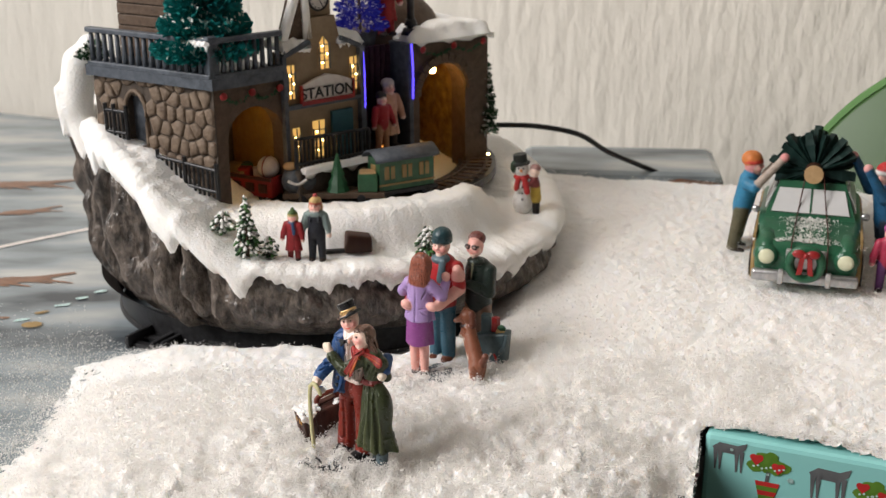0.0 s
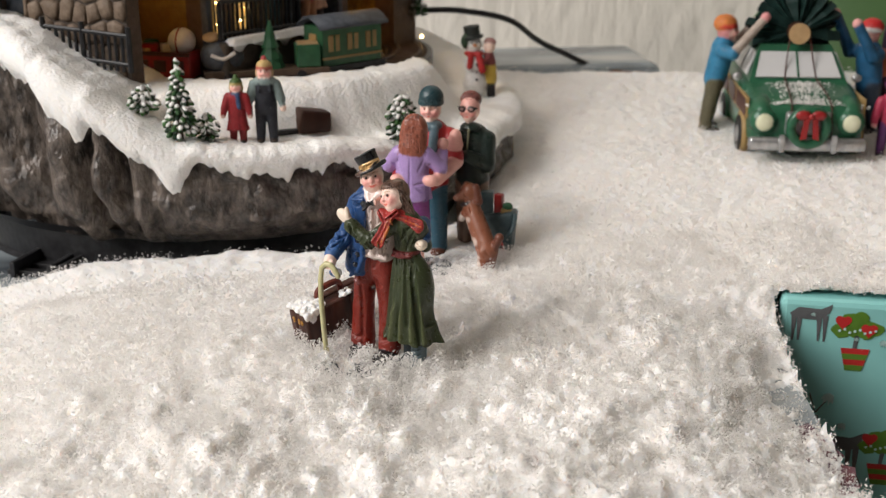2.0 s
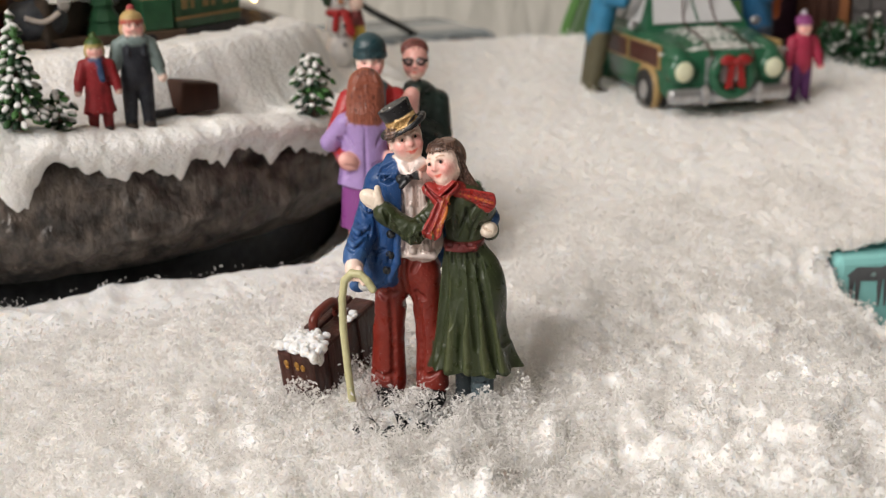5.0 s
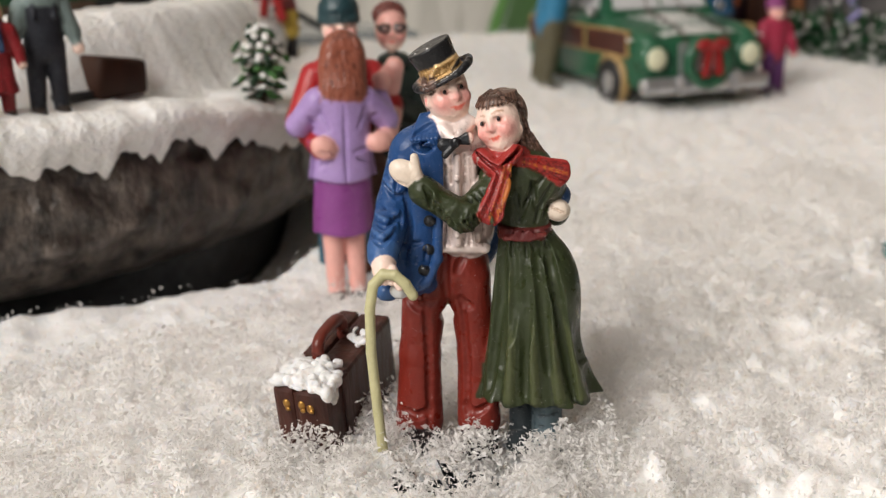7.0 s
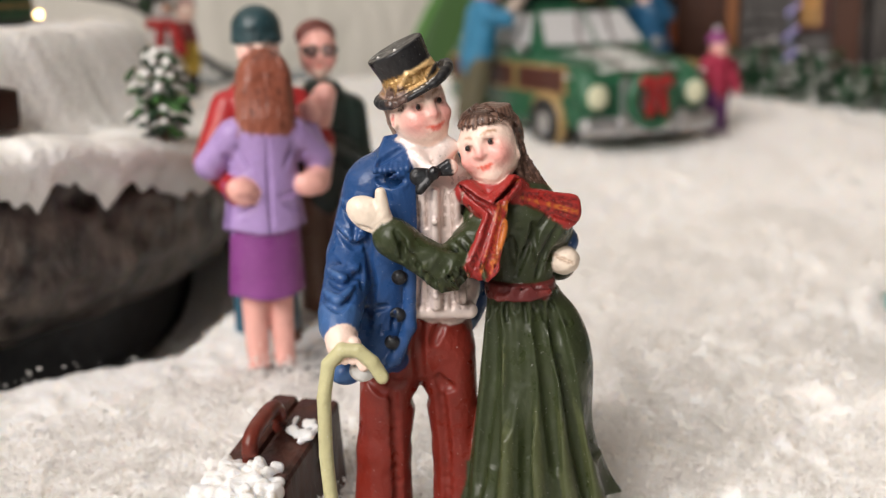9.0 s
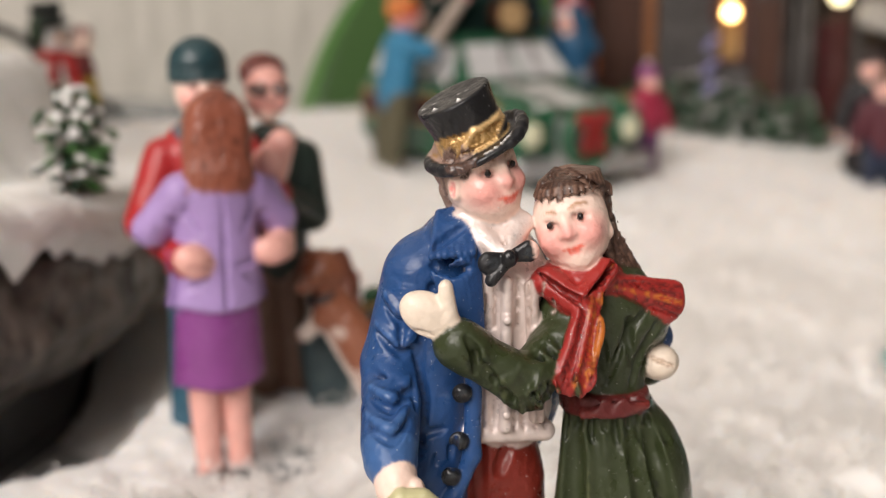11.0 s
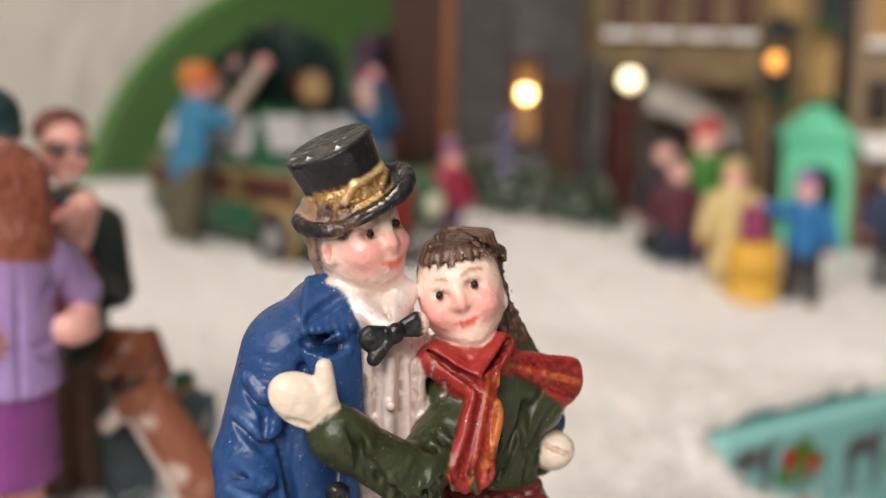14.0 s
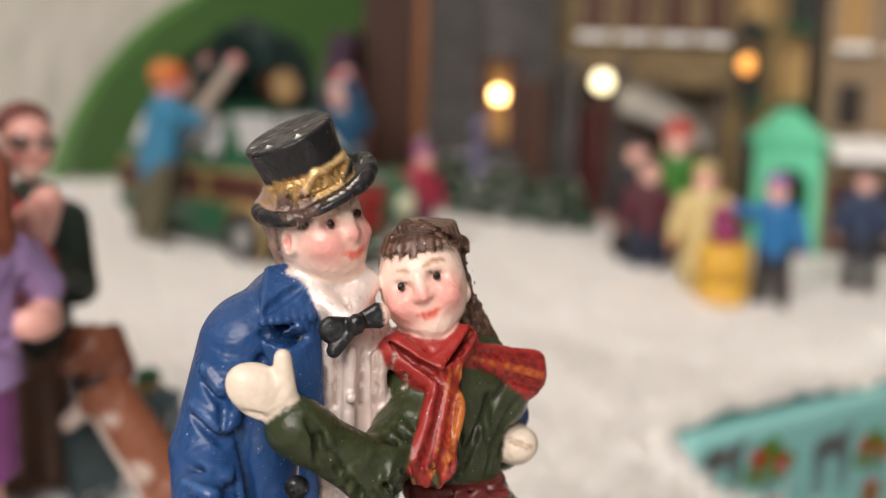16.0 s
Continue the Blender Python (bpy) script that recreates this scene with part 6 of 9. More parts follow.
_RIM_A = np.radians([-180, -160, -140, -132, -125, -116, -108, -100, -95, -60, -30, 0, 40, 90, 140, 180])
_RIM_H = np.array([0.102, 0.098, 0.092, 0.088, 0.080, 0.070, 0.058, 0.0480, 0.0455, 0.0405, 0.0375, 0.040, 0.060, 0.080, 0.100, 0.100])


def rim_height(a):
    return np.interp(a, _RIM_A, _RIM_H)


def flank(a):
    """The base draws in on its tall side."""
    return 1 - 0.090 * smooth01((-np.degrees(a) - 112) / 28)


def terrace(x, y):
    """Height of the cast snow on the base."""
    dx, dy = (x - BCX) / BRX, (y - BCY) / BRY
    r = np.clip(np.hypot(dx, dy), 0, 1)
    z = 0.056 + (rim_height(np.arctan2(dy, dx)) - 0.056) * smooth01(r)
    # a bank of snow round the toy railway
    d = np.hypot(x + 0.0637, y - 0.668)
    bank = smooth01((0.128 - d) / 0.016) * smooth01((d - 0.0945) / 0.004) * smooth01((0.034 - x) / 0.024) * (y < 0.66)
    return z + np.maximum(0.0625 - z, 0) * bank


station = thing("station_centrepiece", Matrix.Identity(4), "lit-up resin toy railway station on a snowy rock base", "village house")


def child(ob, parent, label=""):
    ob.parent = parent
    if label:
        ob["label"] = label
    return ob


def base_rock():
    na, rows_ = 420, 30
    a = np.linspace(-math.pi, math.pi, na, endpoint=False)
    V = []
    for k in range(rows_):
        t = k / (rows_ - 1)
        h = rim_height(a) - 0.0075
        z = 0.0050 + t * h
        prof = 0.905 + 0.10 * math.sin(min(t / 0.4, 1) * math.pi / 2) - 0.03 * max(0, t - 0.55) / 0.45
        # vertical ridges, strong on the tall flank
        tall = smooth01((h - 0.038) / 0.024)
        ridge = np.abs(np.sin(a * 24 + 2.5 * np.sin(a * 7) + 1.2 * t)) ** 0.6
        ridge2 = vnoise(a * 10, t * 2.2 + 0 * a, 1.6, 3) - 0.5
        lump = vnoise(a * 9, t * 5 + 0 * a, 1.7, 5) - 0.5
        push = 1 + 0.17 * tall * (ridge - 0.78) * min(1, 4 * t, 5 * (1 - t)) + 0.09 * tall * ridge2 * min(1, 5 * (1 - t)) + 0.030 * lump + 0.016 * (vnoise(a * 40, t * 14 + 0 * a, 1, 6) - 0.5)
        push = push * flank(a)
        V.append(np.stack([BCX + BRX * prof * push * np.cos(a), BCY + BRY * prof * push * np.sin(a), z], -1))
    V = np.concatenate(V)
    idx = np.arange(rows_ * na).reshape(rows_, na)
    F = np.stack([idx[:-1], np.roll(idx[:-1], -1, 1), np.roll(idx[1:], -1, 1), idx[1:]], -1).reshape(-1, 4)
    return child(mesh_from("rock_base", V, F, M_ROCK), station, "dark grey-brown cast rock flank")


base_rock()


def gap_shade_ring():
    """Black gap shade added under the rock, set back, with a flat table rim."""
    na = 180
    rings = []
    for r, z in ((0.92, 0.010), (0.86, 0.004), (0.85, -0.0095), (0.855, -0.0098), (0.86, -0.0118)):
        rings.append([(BCX + BRX * r * math.cos(2 * math.pi * i / na), BCY + BRY * r * math.sin(2 * math.pi * i / na), z) for i in range(na)])
    V = np.array(rings).reshape(-1, 3)
    idx = np.arange(5 * na).reshape(5, na)
    F = np.stack([idx[:-1], idx[1:], np.roll(idx[1:], -1, 1), np.roll(idx[:-1], -1, 1)], -1).reshape(-1, 4)
    return child(mesh_from("gap_shade_ring", V, F, M_BLACK, smooth=False), station, "black ring standing in for shade under the rock")


gap_shade_ring()


def snow_blanket():
    na, nr, nd = 900, 44, 9
    a = np.linspace(-math.pi, math.pi, na, endpoint=False)
    rings = []
    for k in range(nr):
        t = (k + 1) / nr * 0.985
        x, y = BCX + BRX * t * flank(a) * np.cos(a), BCY + BRY * t * flank(a) * np.sin(a)
        soft_ = 1 - 0.75 * smooth01((0.130 - np.hypot(x + 0.0637, y - 0.668)) / 0.016)
        z = terrace(x, y) + soft_ * 0.0034 * (vnoise(x, y, 60, 2) - 0.5) + soft_ * 0.0022 * (vnoise(x, y, 170, 4) - 0.5) + 0.0010 * (vnoise(x, y, 420, 9) - 0.5)
        rings.append(np.stack([x, y, z], -1))
    # drips over the edge: scalloped, with a few long tongues
    c_, s_ = np.cos(a), np.sin(a)
    tall = smooth01((radians(-106) - a) / radians(14))
    drip = 0.0052 + 0.0055 * vnoise(c_ * 16, s_ * 16, 1.0, 1) ** 1.5 + 0.0045 * vnoise(c_ * 42, s_ * 42, 1.0, 6) ** 1.6 + 0.0022 * vnoise(c_ * 95, s_ * 95, 1.0, 3)
    drip = drip + tall * (0.011 * vnoise(c_ * 12, s_ * 12, 1.0, 8) ** 1.6 + 0.005 * np.abs(np.sin(a * 19 + 3 * np.sin(a * 7))) ** 1.5)
    drip = drip + 0.012 * np.exp(-((a - radians(-101.5)) / 0.045) ** 2) + 0.006 * np.exp(-((a - radians(-108)) / 0.05) ** 2)
    drip = drip + 0.050 * np.exp(-((a - radians(-178)) / 0.035) ** 2) + 0.008 * np.exp(-((a - radians(-152)) / 0.05) ** 2)
    top_z = rings[-1][:, 2]
    for k in range(nd):
        t = (k + 1) / nd
        out = 1.022 + 0.016 * math.sin(math.pi * min(1, t * 1.1))
        z = top_z - drip * t - 0.0008
        out = out - 0.02 * t ** 6
        rings.append(np.stack([BCX + BRX * out * flank(a) * np.cos(a), BCY + BRY * out * flank(a) * np.sin(a), z], -1))
    V = np.concatenate(rings)
    n = len(rings)
    idx = np.arange(n * na).reshape(n, na)
    F = np.stack([idx[:-1], idx[1:], np.roll(idx[1:], -1, 1), np.roll(idx[:-1], -1, 1)], -1).reshape(-1, 4)
    V = np.concatenate([V, [[BCX, BCY, 0.056]]])
    ob = child(mesh_from("snow_blanket", V, F, M_CAST_SNOW), station, "white cast snow with drips over the edge")
    return ob


snow_blanket()

FM = pose(-0.112, 0.562, 0, 0, 0, 40)       # front of the building: local x along it, y into it
LM = pose(-0.181, 0.604, 0, 0, 0, -31.3)    # stone side wall: local x towards the corner, y into it


def arch_panel(x0, x1, z0, z1, a0, a1, spring, depth, m):
    """A wall panel with a round-headed opening from its foot."""
    r, cx = (a1 - a0) / 2, (a0 + a1) / 2
    pts = [(x0, z0), (a0, z0)]
    pts += [(cx - r * math.cos(math.pi * k / 14), spring + r * math.sin(math.pi * k / 14)) for k in range(15)]
    pts += [(a1, z0), (x1, z0), (x1, z1), (x0, z1)]
    return prism(pts, depth, m)


def spart(name, bm, material, label="", smooth=False, m=None, parent=None):
    return part(name, bm, material, parent or station, label, smooth, m)


# --- stone side wall with a doorway
side_wall = spart("side_wall", join(box(0.0115, 0.004, 0.060, 0.023, 0.008, 0.064), box(0.0575, 0.004, 0.055, 0.047, 0.008, 0.069), box(0.0285, 0.004, 0.113, 0.013, 0.008, 0.011), box(0.0285, 0.0065, 0.06, 0.013, 0.003, 0.055)), M_MORTAR, "wall of rounded tan stones", m=LM)


def voronoi_cell(p, others, lo, hi):
    poly = [(lo[0], lo[1]), (hi[0], lo[1]), (hi[0], hi[1]), (lo[0], hi[1])]
    for q in others:
        mx, mz = (p[0] + q[0]) / 2, (p[1] + q[1]) / 2
        nx, nz = q[0] - p[0], q[1] - p[1]
        out = []
        for i in range(len(poly)):
            a, b = poly[i], poly[(i + 1) % len(poly)]
            da, db = (a[0] - mx) * nx + (a[1] - mz) * nz, (b[0] - mx) * nx + (b[1] - mz) * nz
            if da <= 0:
                out.append(a)
            if (da < 0) != (db < 0):
                t = da / (da - db)
                out.append((a[0] + t * (b[0] - a[0]), a[1] + t * (b[1] - a[1])))
        poly = out
        if len(poly) < 3:
            return None
    return poly


def stones(x0, x1, z0, z1, sx, sz, parent, skip, seed):
    """Irregular stones, each its own piece, standing proud of the mortar."""
    rnd = random.Random(seed)
    seeds = []
    nxx, nzz = int((x1 - x0) / sx) + 2, int((z1 - z0) / sz) + 2
    for i in range(-1, nxx):
        for j in range(-1, nzz):
            seeds.append((x0 + (i + 0.5 + 0.5 * (j % 2) + 0.5 * (rnd.random() - 0.5)) * sx, z0 + (j + 0.5 + 0.55 * (rnd.random() - 0.5)) * sz))
    for p in seeds:
        if not (x0 < p[0] < x1 and z0 < p[1] < z1) or skip(*p):
            continue
        near = [q for q in seeds if q != p and abs(q[0] - p[0]) < 3 * sx and abs(q[1] - p[1]) < 3 * sz]
        cell = voronoi_cell(p, near, (x0, z0), (x1, z1))
        if not cell:
            continue
        cx, cz = sum(a for a, _ in cell) / len(cell), sum(b_ for _, b_ in cell) / len(cell)
        bm = bmesh.new()
        h = 0.0009 + 0.0007 * rnd.random()
        low = [bm.verts.new((cx + 0.90 * (a - cx), 0.0002, cz + 0.90 * (b_ - cz))) for a, b_ in cell]
        mid = [bm.verts.new((cx + 0.86 * (a - cx), -0.6 * h, cz + 0.86 * (b_ - cz))) for a, b_ in cell]
        hi = [bm.verts.new((cx + 0.62 * (a - cx), -h, cz + 0.62 * (b_ - cz))) for a, b_ in cell]
        k = len(cell)
        for r0, r1 in ((low, mid), (mid, hi)):
            for i in range(k):
                bm.faces.new((r0[i], r0[(i + 1) % k], r1[(i + 1) % k], r1[i]))
        bm.faces.new(hi)
        bmesh.ops.recalc_face_normals(bm, faces=bm.faces)
        part("stone", bm, M_STONE, parent, "", True)


stones(0.0, 0.081, 0.062, 0.124, 0.0066, 0.0082, side_wall, lambda x, z: 0.0195 < x < 0.0375 and z < 0.1185, 4)
door = spart("side_door", prism([(0.0225, 0.088), (0.0225, 0.108)] + [(0.0285 - 0.006 * math.cos(math.pi * k / 10), 0.108 + 0.006 * math.sin(math.pi * k / 10)) for k in range(1, 10)] + [(0.0345, 0.108), (0.0345, 0.088)], 0.002, Matrix.Translation((0, 0.0035, 0))), M_SLATE, "arched blue-grey side door", m=LM)
spart("door_surround", join(tube([(0.0215, -0.0004, 0.088), (0.0213, -0.0004, 0.106), (0.0240, -0.0004, 0.113), (0.0285, -0.0004, 0.1155), (0.033, -0.0004, 0.113), (0.0357, -0.0004, 0.106), (0.0355, -0.0004, 0.088)], 0.0012)), M_STONE, "stone door surround", True, LM)
spart("door_step", box(0.0285, -0.004, 0.081, 0.018, 0.011, 0.007, 0.0012), M_MORTAR, "dark stone door step", m=LM)


def railing(x0, x1, y, z0, z1, n, m, name="railing", r=0.0011):
    post = spart(name, join(box((x0 + x1) / 2, y, z1 - 0.0020, x1 - x0, 0.0042, 0.0026, 0.0005), box((x0 + x1) / 2, y, z0, x1 - x0, 0.0046, 0.0026, 0.0005)), M_SLATE, "blue-grey balustrade", m=m)
    for i in range(n):
        x = x0 + (i + 0.5) * (x1 - x0) / n
        part("baluster", rod((x, y, z0 + 0.002), (x, y, z1 - 0.0015), r, r * 0.8, 8), M_SLATE, post, "", True)
    return post


deck = bmesh.new()
pts_ = [LM @ Vector((-0.002, -0.003, 0)), LM @ Vector((0.0835, -0.003, 0)), FM @ Vector((0.040, -0.003, 0)), FM @ Vector((0.040, 0.05, 0)), LM @ Vector((-0.002, 0.055, 0))]
lo_ = [deck.verts.new((p.x, p.y, 0.1215)) for p in pts_]
hi_ = [deck.verts.new((p.x, p.y, 0.1270)) for p in pts_]
deck.faces.new(hi_)
deck.faces.new(list(reversed(lo_)))
for i in range(5):
    deck.faces.new((lo_[i], lo_[(i + 1) % 5], hi_[(i + 1) % 5], hi_[i]))
bmesh.ops.recalc_face_normals(deck, faces=deck.faces)
spart("roof_deck", deck, M_SLATE, "blue-grey roof terrace")
railing(0.0, 0.0825, -0.001, 0.1265, 0.1455, 18, LM, r=0.0014)
railing(0.0, 0.039, -0.001, 0.1265, 0.1455, 9, FM, r=0.0014)
spart("corner_post", box(0.0005, 0.0, 0.1235, 0.0056, 0.0056, 0.0235, 0.0006), M_SLATE, m=FM)

# fences beside the steps
for fx0, fx1, fz in ((0.0465, 0.0850, 0.0725), (0.0125, 0.0270, 0.0925)):
    fence = spart("iron_fence", join(rod((fx0, -0.006, fz + 0.013), (fx1, -0.006, fz + 0.0105 if fx0 > 0.02 else fz + 0.013), 0.0009), rod((fx0, -0.006, fz + 0.002), (fx1, -0.006, fz - 0.0005 if fx0 > 0.02 else fz + 0.002), 0.0009)), M_BLACK, "black fence of thin bars", m=LM)
    n = int((fx1 - fx0) / 0.0028)
    for i in range(n + 1):
        x = fx0 + (fx1 - fx0) * i / n
        dz = -0.0025 * i / n if fx0 > 0.02 else 0
        tall = 0.0165 if i in (0, n // 2, n) else 0.0125
        part("fence_bar", rod((x, -0.006, fz - 0.001 + dz), (x, -0.006, fz + tall + dz), 0.0007 if tall < 0.015 else 0.0011, None, 6), M_BLACK, fence)

# --- front: left tunnel mouth
spart("tunnel_wall", arch_panel(0.0, 0.039, 0.045, 0.1215, 0.0065, 0.0385, 0.094, 0.010, Matrix.Identity(4)), M_BROWN, "dark brown cast brick arch", m=FM)
spart("tunnel_lining", box(0.0400, 0.031, 0.05, 0.0030, 0.042, 0.070), M_GOLDCAVE, "ochre lit tunnel cheek", m=FM)
spart("tunnel_vault", join(box(0.024, 0.052, 0.05, 0.046, 0.0015, 0.072), box(0.022, 0.030, 0.1195, 0.042, 0.044, 0.0015), box(0.0048, 0.030, 0.05, 0.0015, 0.038, 0.062)), M_MORTAR, "dark tunnel inside", m=FM)
spart("tunnel_bulb", ball((0.0125, 0.006, 0.104), 0.0013, 12), M_TUNNELBULB, "glowing warm bulb", True, FM)


def garland(x0, x1, z, y, m):
    rnd = random.Random(int(x0 * 10000))
    g = bmesh.new()
    n = 90
    for i in range(n):
        t = rnd.random()
        x = x0 + (x1 - x0) * t
        zz = z - 0.0035 * math.sin(math.pi * ((t * 2) % 1)) + 0.0012 * (rnd.random() - 0.5)
        d = Vector((rnd.random() - 0.5, rnd.random() - 0.5, rnd.random() - 0.5)).normalized() * 0.0016
        p = Vector((x, y, zz))
        s = d.cross(Vector((0.3, 0.7, 0.2))).normalized() * 0.0006
        g.faces.new([g.verts.new(p - s), g.verts.new(p + s), g.verts.new(p + d)])
    swag = spart("garland", g, M_DKGREEN, "green fir garland with red bows", m=m)
    for t in (0, 0.5, 1):
        part("bow", ball((x0 + (x1 - x0) * t, y - 0.001, z + 0.0005), 0.0020, 10, (1.0, 0.6, 1.0)), M_RED, swag, "red bow", True)


garland(0.004, 0.036, 0.1175, -0.0022, FM)
garland(0.128, 0.172, 0.1255, -0.0022, FM)

# --- front: the gabled station house
GH = [(0.039, 0.050), (0.087, 0.050), (0.087, 0.132), (0.0755, 0.137), (0.0725, 0.150), (0.0575, 0.150), (0.0545, 0.137), (0.039, 0.132)]
spart("station_front", prism(GH, 0.012), M_TAN, "tan rendered station gable", m=FM)
for bx0, bz0, bx1, bz1 in ((0.0395, 0.05, 0.0395, 0.133), (0.0868, 0.05, 0.0868, 0.133), (0.0395, 0.1065, 0.0868, 0.1065), (0.0395, 0.133, 0.0555, 0.1385), (0.0745, 0.1385, 0.0868, 0.133)):
    dx, dz = bx1 - bx0, bz1 - bz0
    L = math.hypot(dx, dz)
    bm = box(0, 0, -0.00125, L, 0.004, 0.0025, 0.0004)
    bmesh.ops.transform(bm, matrix=Matrix.Translation(((bx0 + bx1) / 2, -0.0012, (bz0 + bz1) / 2)) @ Matrix.Rotation(-math.atan2(dz, dx), 4, "Y"), verts=bm.verts)
    spart("timber", bm, M_SLATE, "blue-grey timber trim", m=FM)


def lit_window(x, z, w, h, m, y=-0.0006, arched=False):
    win = spart("window", prism([(x - w / 2, z), (x + w / 2, z), (x + w / 2, z + h * (0.75 if arched else 1)), (x, z + h * 1.0 + (0 if arched else 0.0001)), (x - w / 2, z + h * (0.75 if arched else 1))], 0.0012, Matrix.Translation((0, y, 0))), M_LIT, "warmly lit window", m=m)
    bars = [rod((x, y - 0.0003, z), (x, y - 0.0003, z + h), 0.00035, None, 5), rod((x - w / 2, y - 0.0003, z), (x - w / 2, y - 0.0003, z + h * 0.8), 0.0005, None, 5), rod((x + w / 2, y - 0.0003, z), (x + w / 2, y - 0.0003, z + h * 0.8), 0.0005, None, 5)]
    for k in range(1, 4):
        bars.append(rod((x - w / 2, y - 0.0003, z + h * k / 4), (x + w / 2, y - 0.0003, z + h * k / 4), 0.0003, None, 5))
    part("window_frame", join(*bars), M_SLATE, win)
    for k in range(3):
        part("window_bulb", ball((x + (0.3 * (k % 2) - 0.15) * w * 1.6, y - 0.0007, z + h * (0.2 + 0.26 * k)), 0.00055, 8), M_BULB, win, "", True)


lit_window(0.0650, 0.1235, 0.0062, 0.0165, FM, arched=True)
lit_window(0.0445, 0.1105, 0.0042, 0.0170, FM)
lit_window(0.0832, 0.1105, 0.0042, 0.0170, FM)
lit_window(0.0600, 0.0780, 0.0072, 0.0190, FM)
lit_window(0.0462, 0.0780, 0.0040, 0.0170, FM)
spart("station_door", box(0.0745, -0.0008, 0.068, 0.0135, 0.002, 0.033, 0.0004), M_TEAL, "teal painted station door", m=FM)
sign = spart("name_board", prism([(0.0495, 0.1085), (0.0805, 0.1085), (0.0805, 0.1165), (0.0725, 0.1195), (0.0650, 0.1212), (0.0575, 0.1195), (0.0495, 0.1165)], 0.0018, Matrix.Translation((0, -0.0026, 0))), M_SIGN, "white name board with red edge", m=FM)
part("board_edge", join(box(0.065, -0.0026, 0.1068, 0.0325, 0.002, 0.0020), box(0.0490, -0.0026, 0.1075, 0.0010, 0.002, 0.0095), box(0.0810, -0.0026, 0.1075, 0.0010, 0.002, 0.0095)), M_RED, sign)
fc = bpy.data.curves.new("lettering", "FONT")
fc.body, fc.size, fc.align_x, fc.extrude, fc.offset = "STATION", 0.0079, "CENTER", 0.0002, 0.0001
lettering = new("lettering", fc)
lettering.parent = sign
lettering.matrix_local = Matrix.Translation((0.065, -0.0030, 0.1098)) @ pose(0, 0, 0, 90, 0, 0)
fc.materials.append(M_BLACK)
# platform, railing and snow in front of the door
spart("platform", box(0.064, -0.006, 0.052, 0.050, 0.012, 0.0235, 0.0015), M_MORTAR, "dark platform", m=FM)
rail = spart("platform_rail", join(rod((0.0405, -0.008, 0.0915), (0.086, -0.008, 0.0900), 0.0009), rod((0.0405, -0.008, 0.0785), (0.086, -0.008, 0.0775), 0.0009)), M_BLACK, "black platform railing", m=FM)
for i in range(19):
    x = 0.0405 + 0.0455 * i / 18
    part("rail_bar", rod((x, -0.008, 0.076), (x, -0.008, 0.0915 - 0.0015 * i / 18), 0.0006 if i not in (0, 9, 18) else 0.0012, None, 6), M_BLACK, rail)

# --- front: booth with blue lights
spart("booth", join(box(0.104, 0.020, 0.050, 0.034, 0.002, 0.085), box(0.0885, 0.009, 0.050, 0.003, 0.022, 0.083, 0.0006), box(0.1205, 0.009, 0.050, 0.003, 0.022, 0.080, 0.0006)), M_SLATE, "blue-grey booth niche", m=FM)
spart("booth_floor", box(0.1045, 0.006, 0.050, 0.030, 0.026, 0.0235, 0.001), M_BROWN, "brown booth floor", m=FM)
for x in (0.0882, 0.1208):
    spart("light_strip", tube([(x, -0.0028, 0.100), (x + 0.0003, -0.0028, 0.115), (x - 0.0004, -0.0026, 0.130)], 0.0005, 6), M_BLUELED, "blue light strip", True, FM)
M_PLUM = mat("plum_curtain", (0.035, 0.014, 0.028), rough=0.6, spots=(0.06, 0.02, 0.04), spot_scale=300)
for k in range(8):
    spart("curtain_fold", tube([(0.0915 + 0.0038 * k, 0.017, 0.076), (0.0918 + 0.0038 * k, 0.0165, 0.128)], 0.0021, 8), M_PLUM, "dark plum curtain", True, FM)
spart("booth_lamp", ball((0.1035, 0.002, 0.0755), 0.0011, 8, (2.0, 1, 0.6)), M_AMBER, "small amber light", True, FM)

# --- front: right tunnel block


def ring_slice(cx, cz, r0, r1):
    """A thin half ring standing in the wall plane."""
    n = 26
    pts = [(cx - r1 * math.cos(math.pi * k / n), cz + r1 * math.sin(math.pi * k / n)) for k in range(n + 1)]
    pts += [(cx - r0 * math.cos(math.pi * k / n), cz + r0 * math.sin(math.pi * k / n)) for k in range(n, -1, -1)]
    return prism(pts, 0.002, Matrix.Translation((0, -0.0015, 0)))


spart("right_tunnel", arch_panel(0.1225, 0.178, 0.042, 0.1315, 0.1275, 0.161, 0.100, 0.012, Matrix.Identity(4)), M_BROWN, "brown cast stone tunnel block", m=FM)
spart("tunnel_side", box(0.1755, 0.034, 0.042, 0.006, 0.048, 0.0885, 0.001), M_BROWN, m=FM)
arch_ring = spart("arch_ring", ring_slice(0.14425, 0.100, 0.0165, 0.0175), M_MORTAR, "ring of wedge stones", m=FM)
for k in range(13):
    a = math.pi * (k + 0.5) / 13
    bm = box(0, 0, -0.0025, 0.0046, 0.003, 0.005, 0.0007)
    bmesh.ops.transform(bm, matrix=Matrix.Translation((0.14425 - 0.0195 * math.cos(a), -0.001, 0.100 + 0.0195 * math.sin(a))) @ Matrix.Rotation(a - math.pi / 2, 4, "Y"), verts=bm.verts)
    part("wedge_stone", bm, M_BROWN, arch_ring)
spart("tunnel_lining", join(box(0.1633, 0.030, 0.045, 0.0015, 0.040, 0.075), box(0.144, 0.048, 0.045, 0.037, 0.0015, 0.078), box(0.1252, 0.030, 0.045, 0.0015, 0.040, 0.075)), M_GOLDDIM, "ochre lit tunnel lining", m=FM)
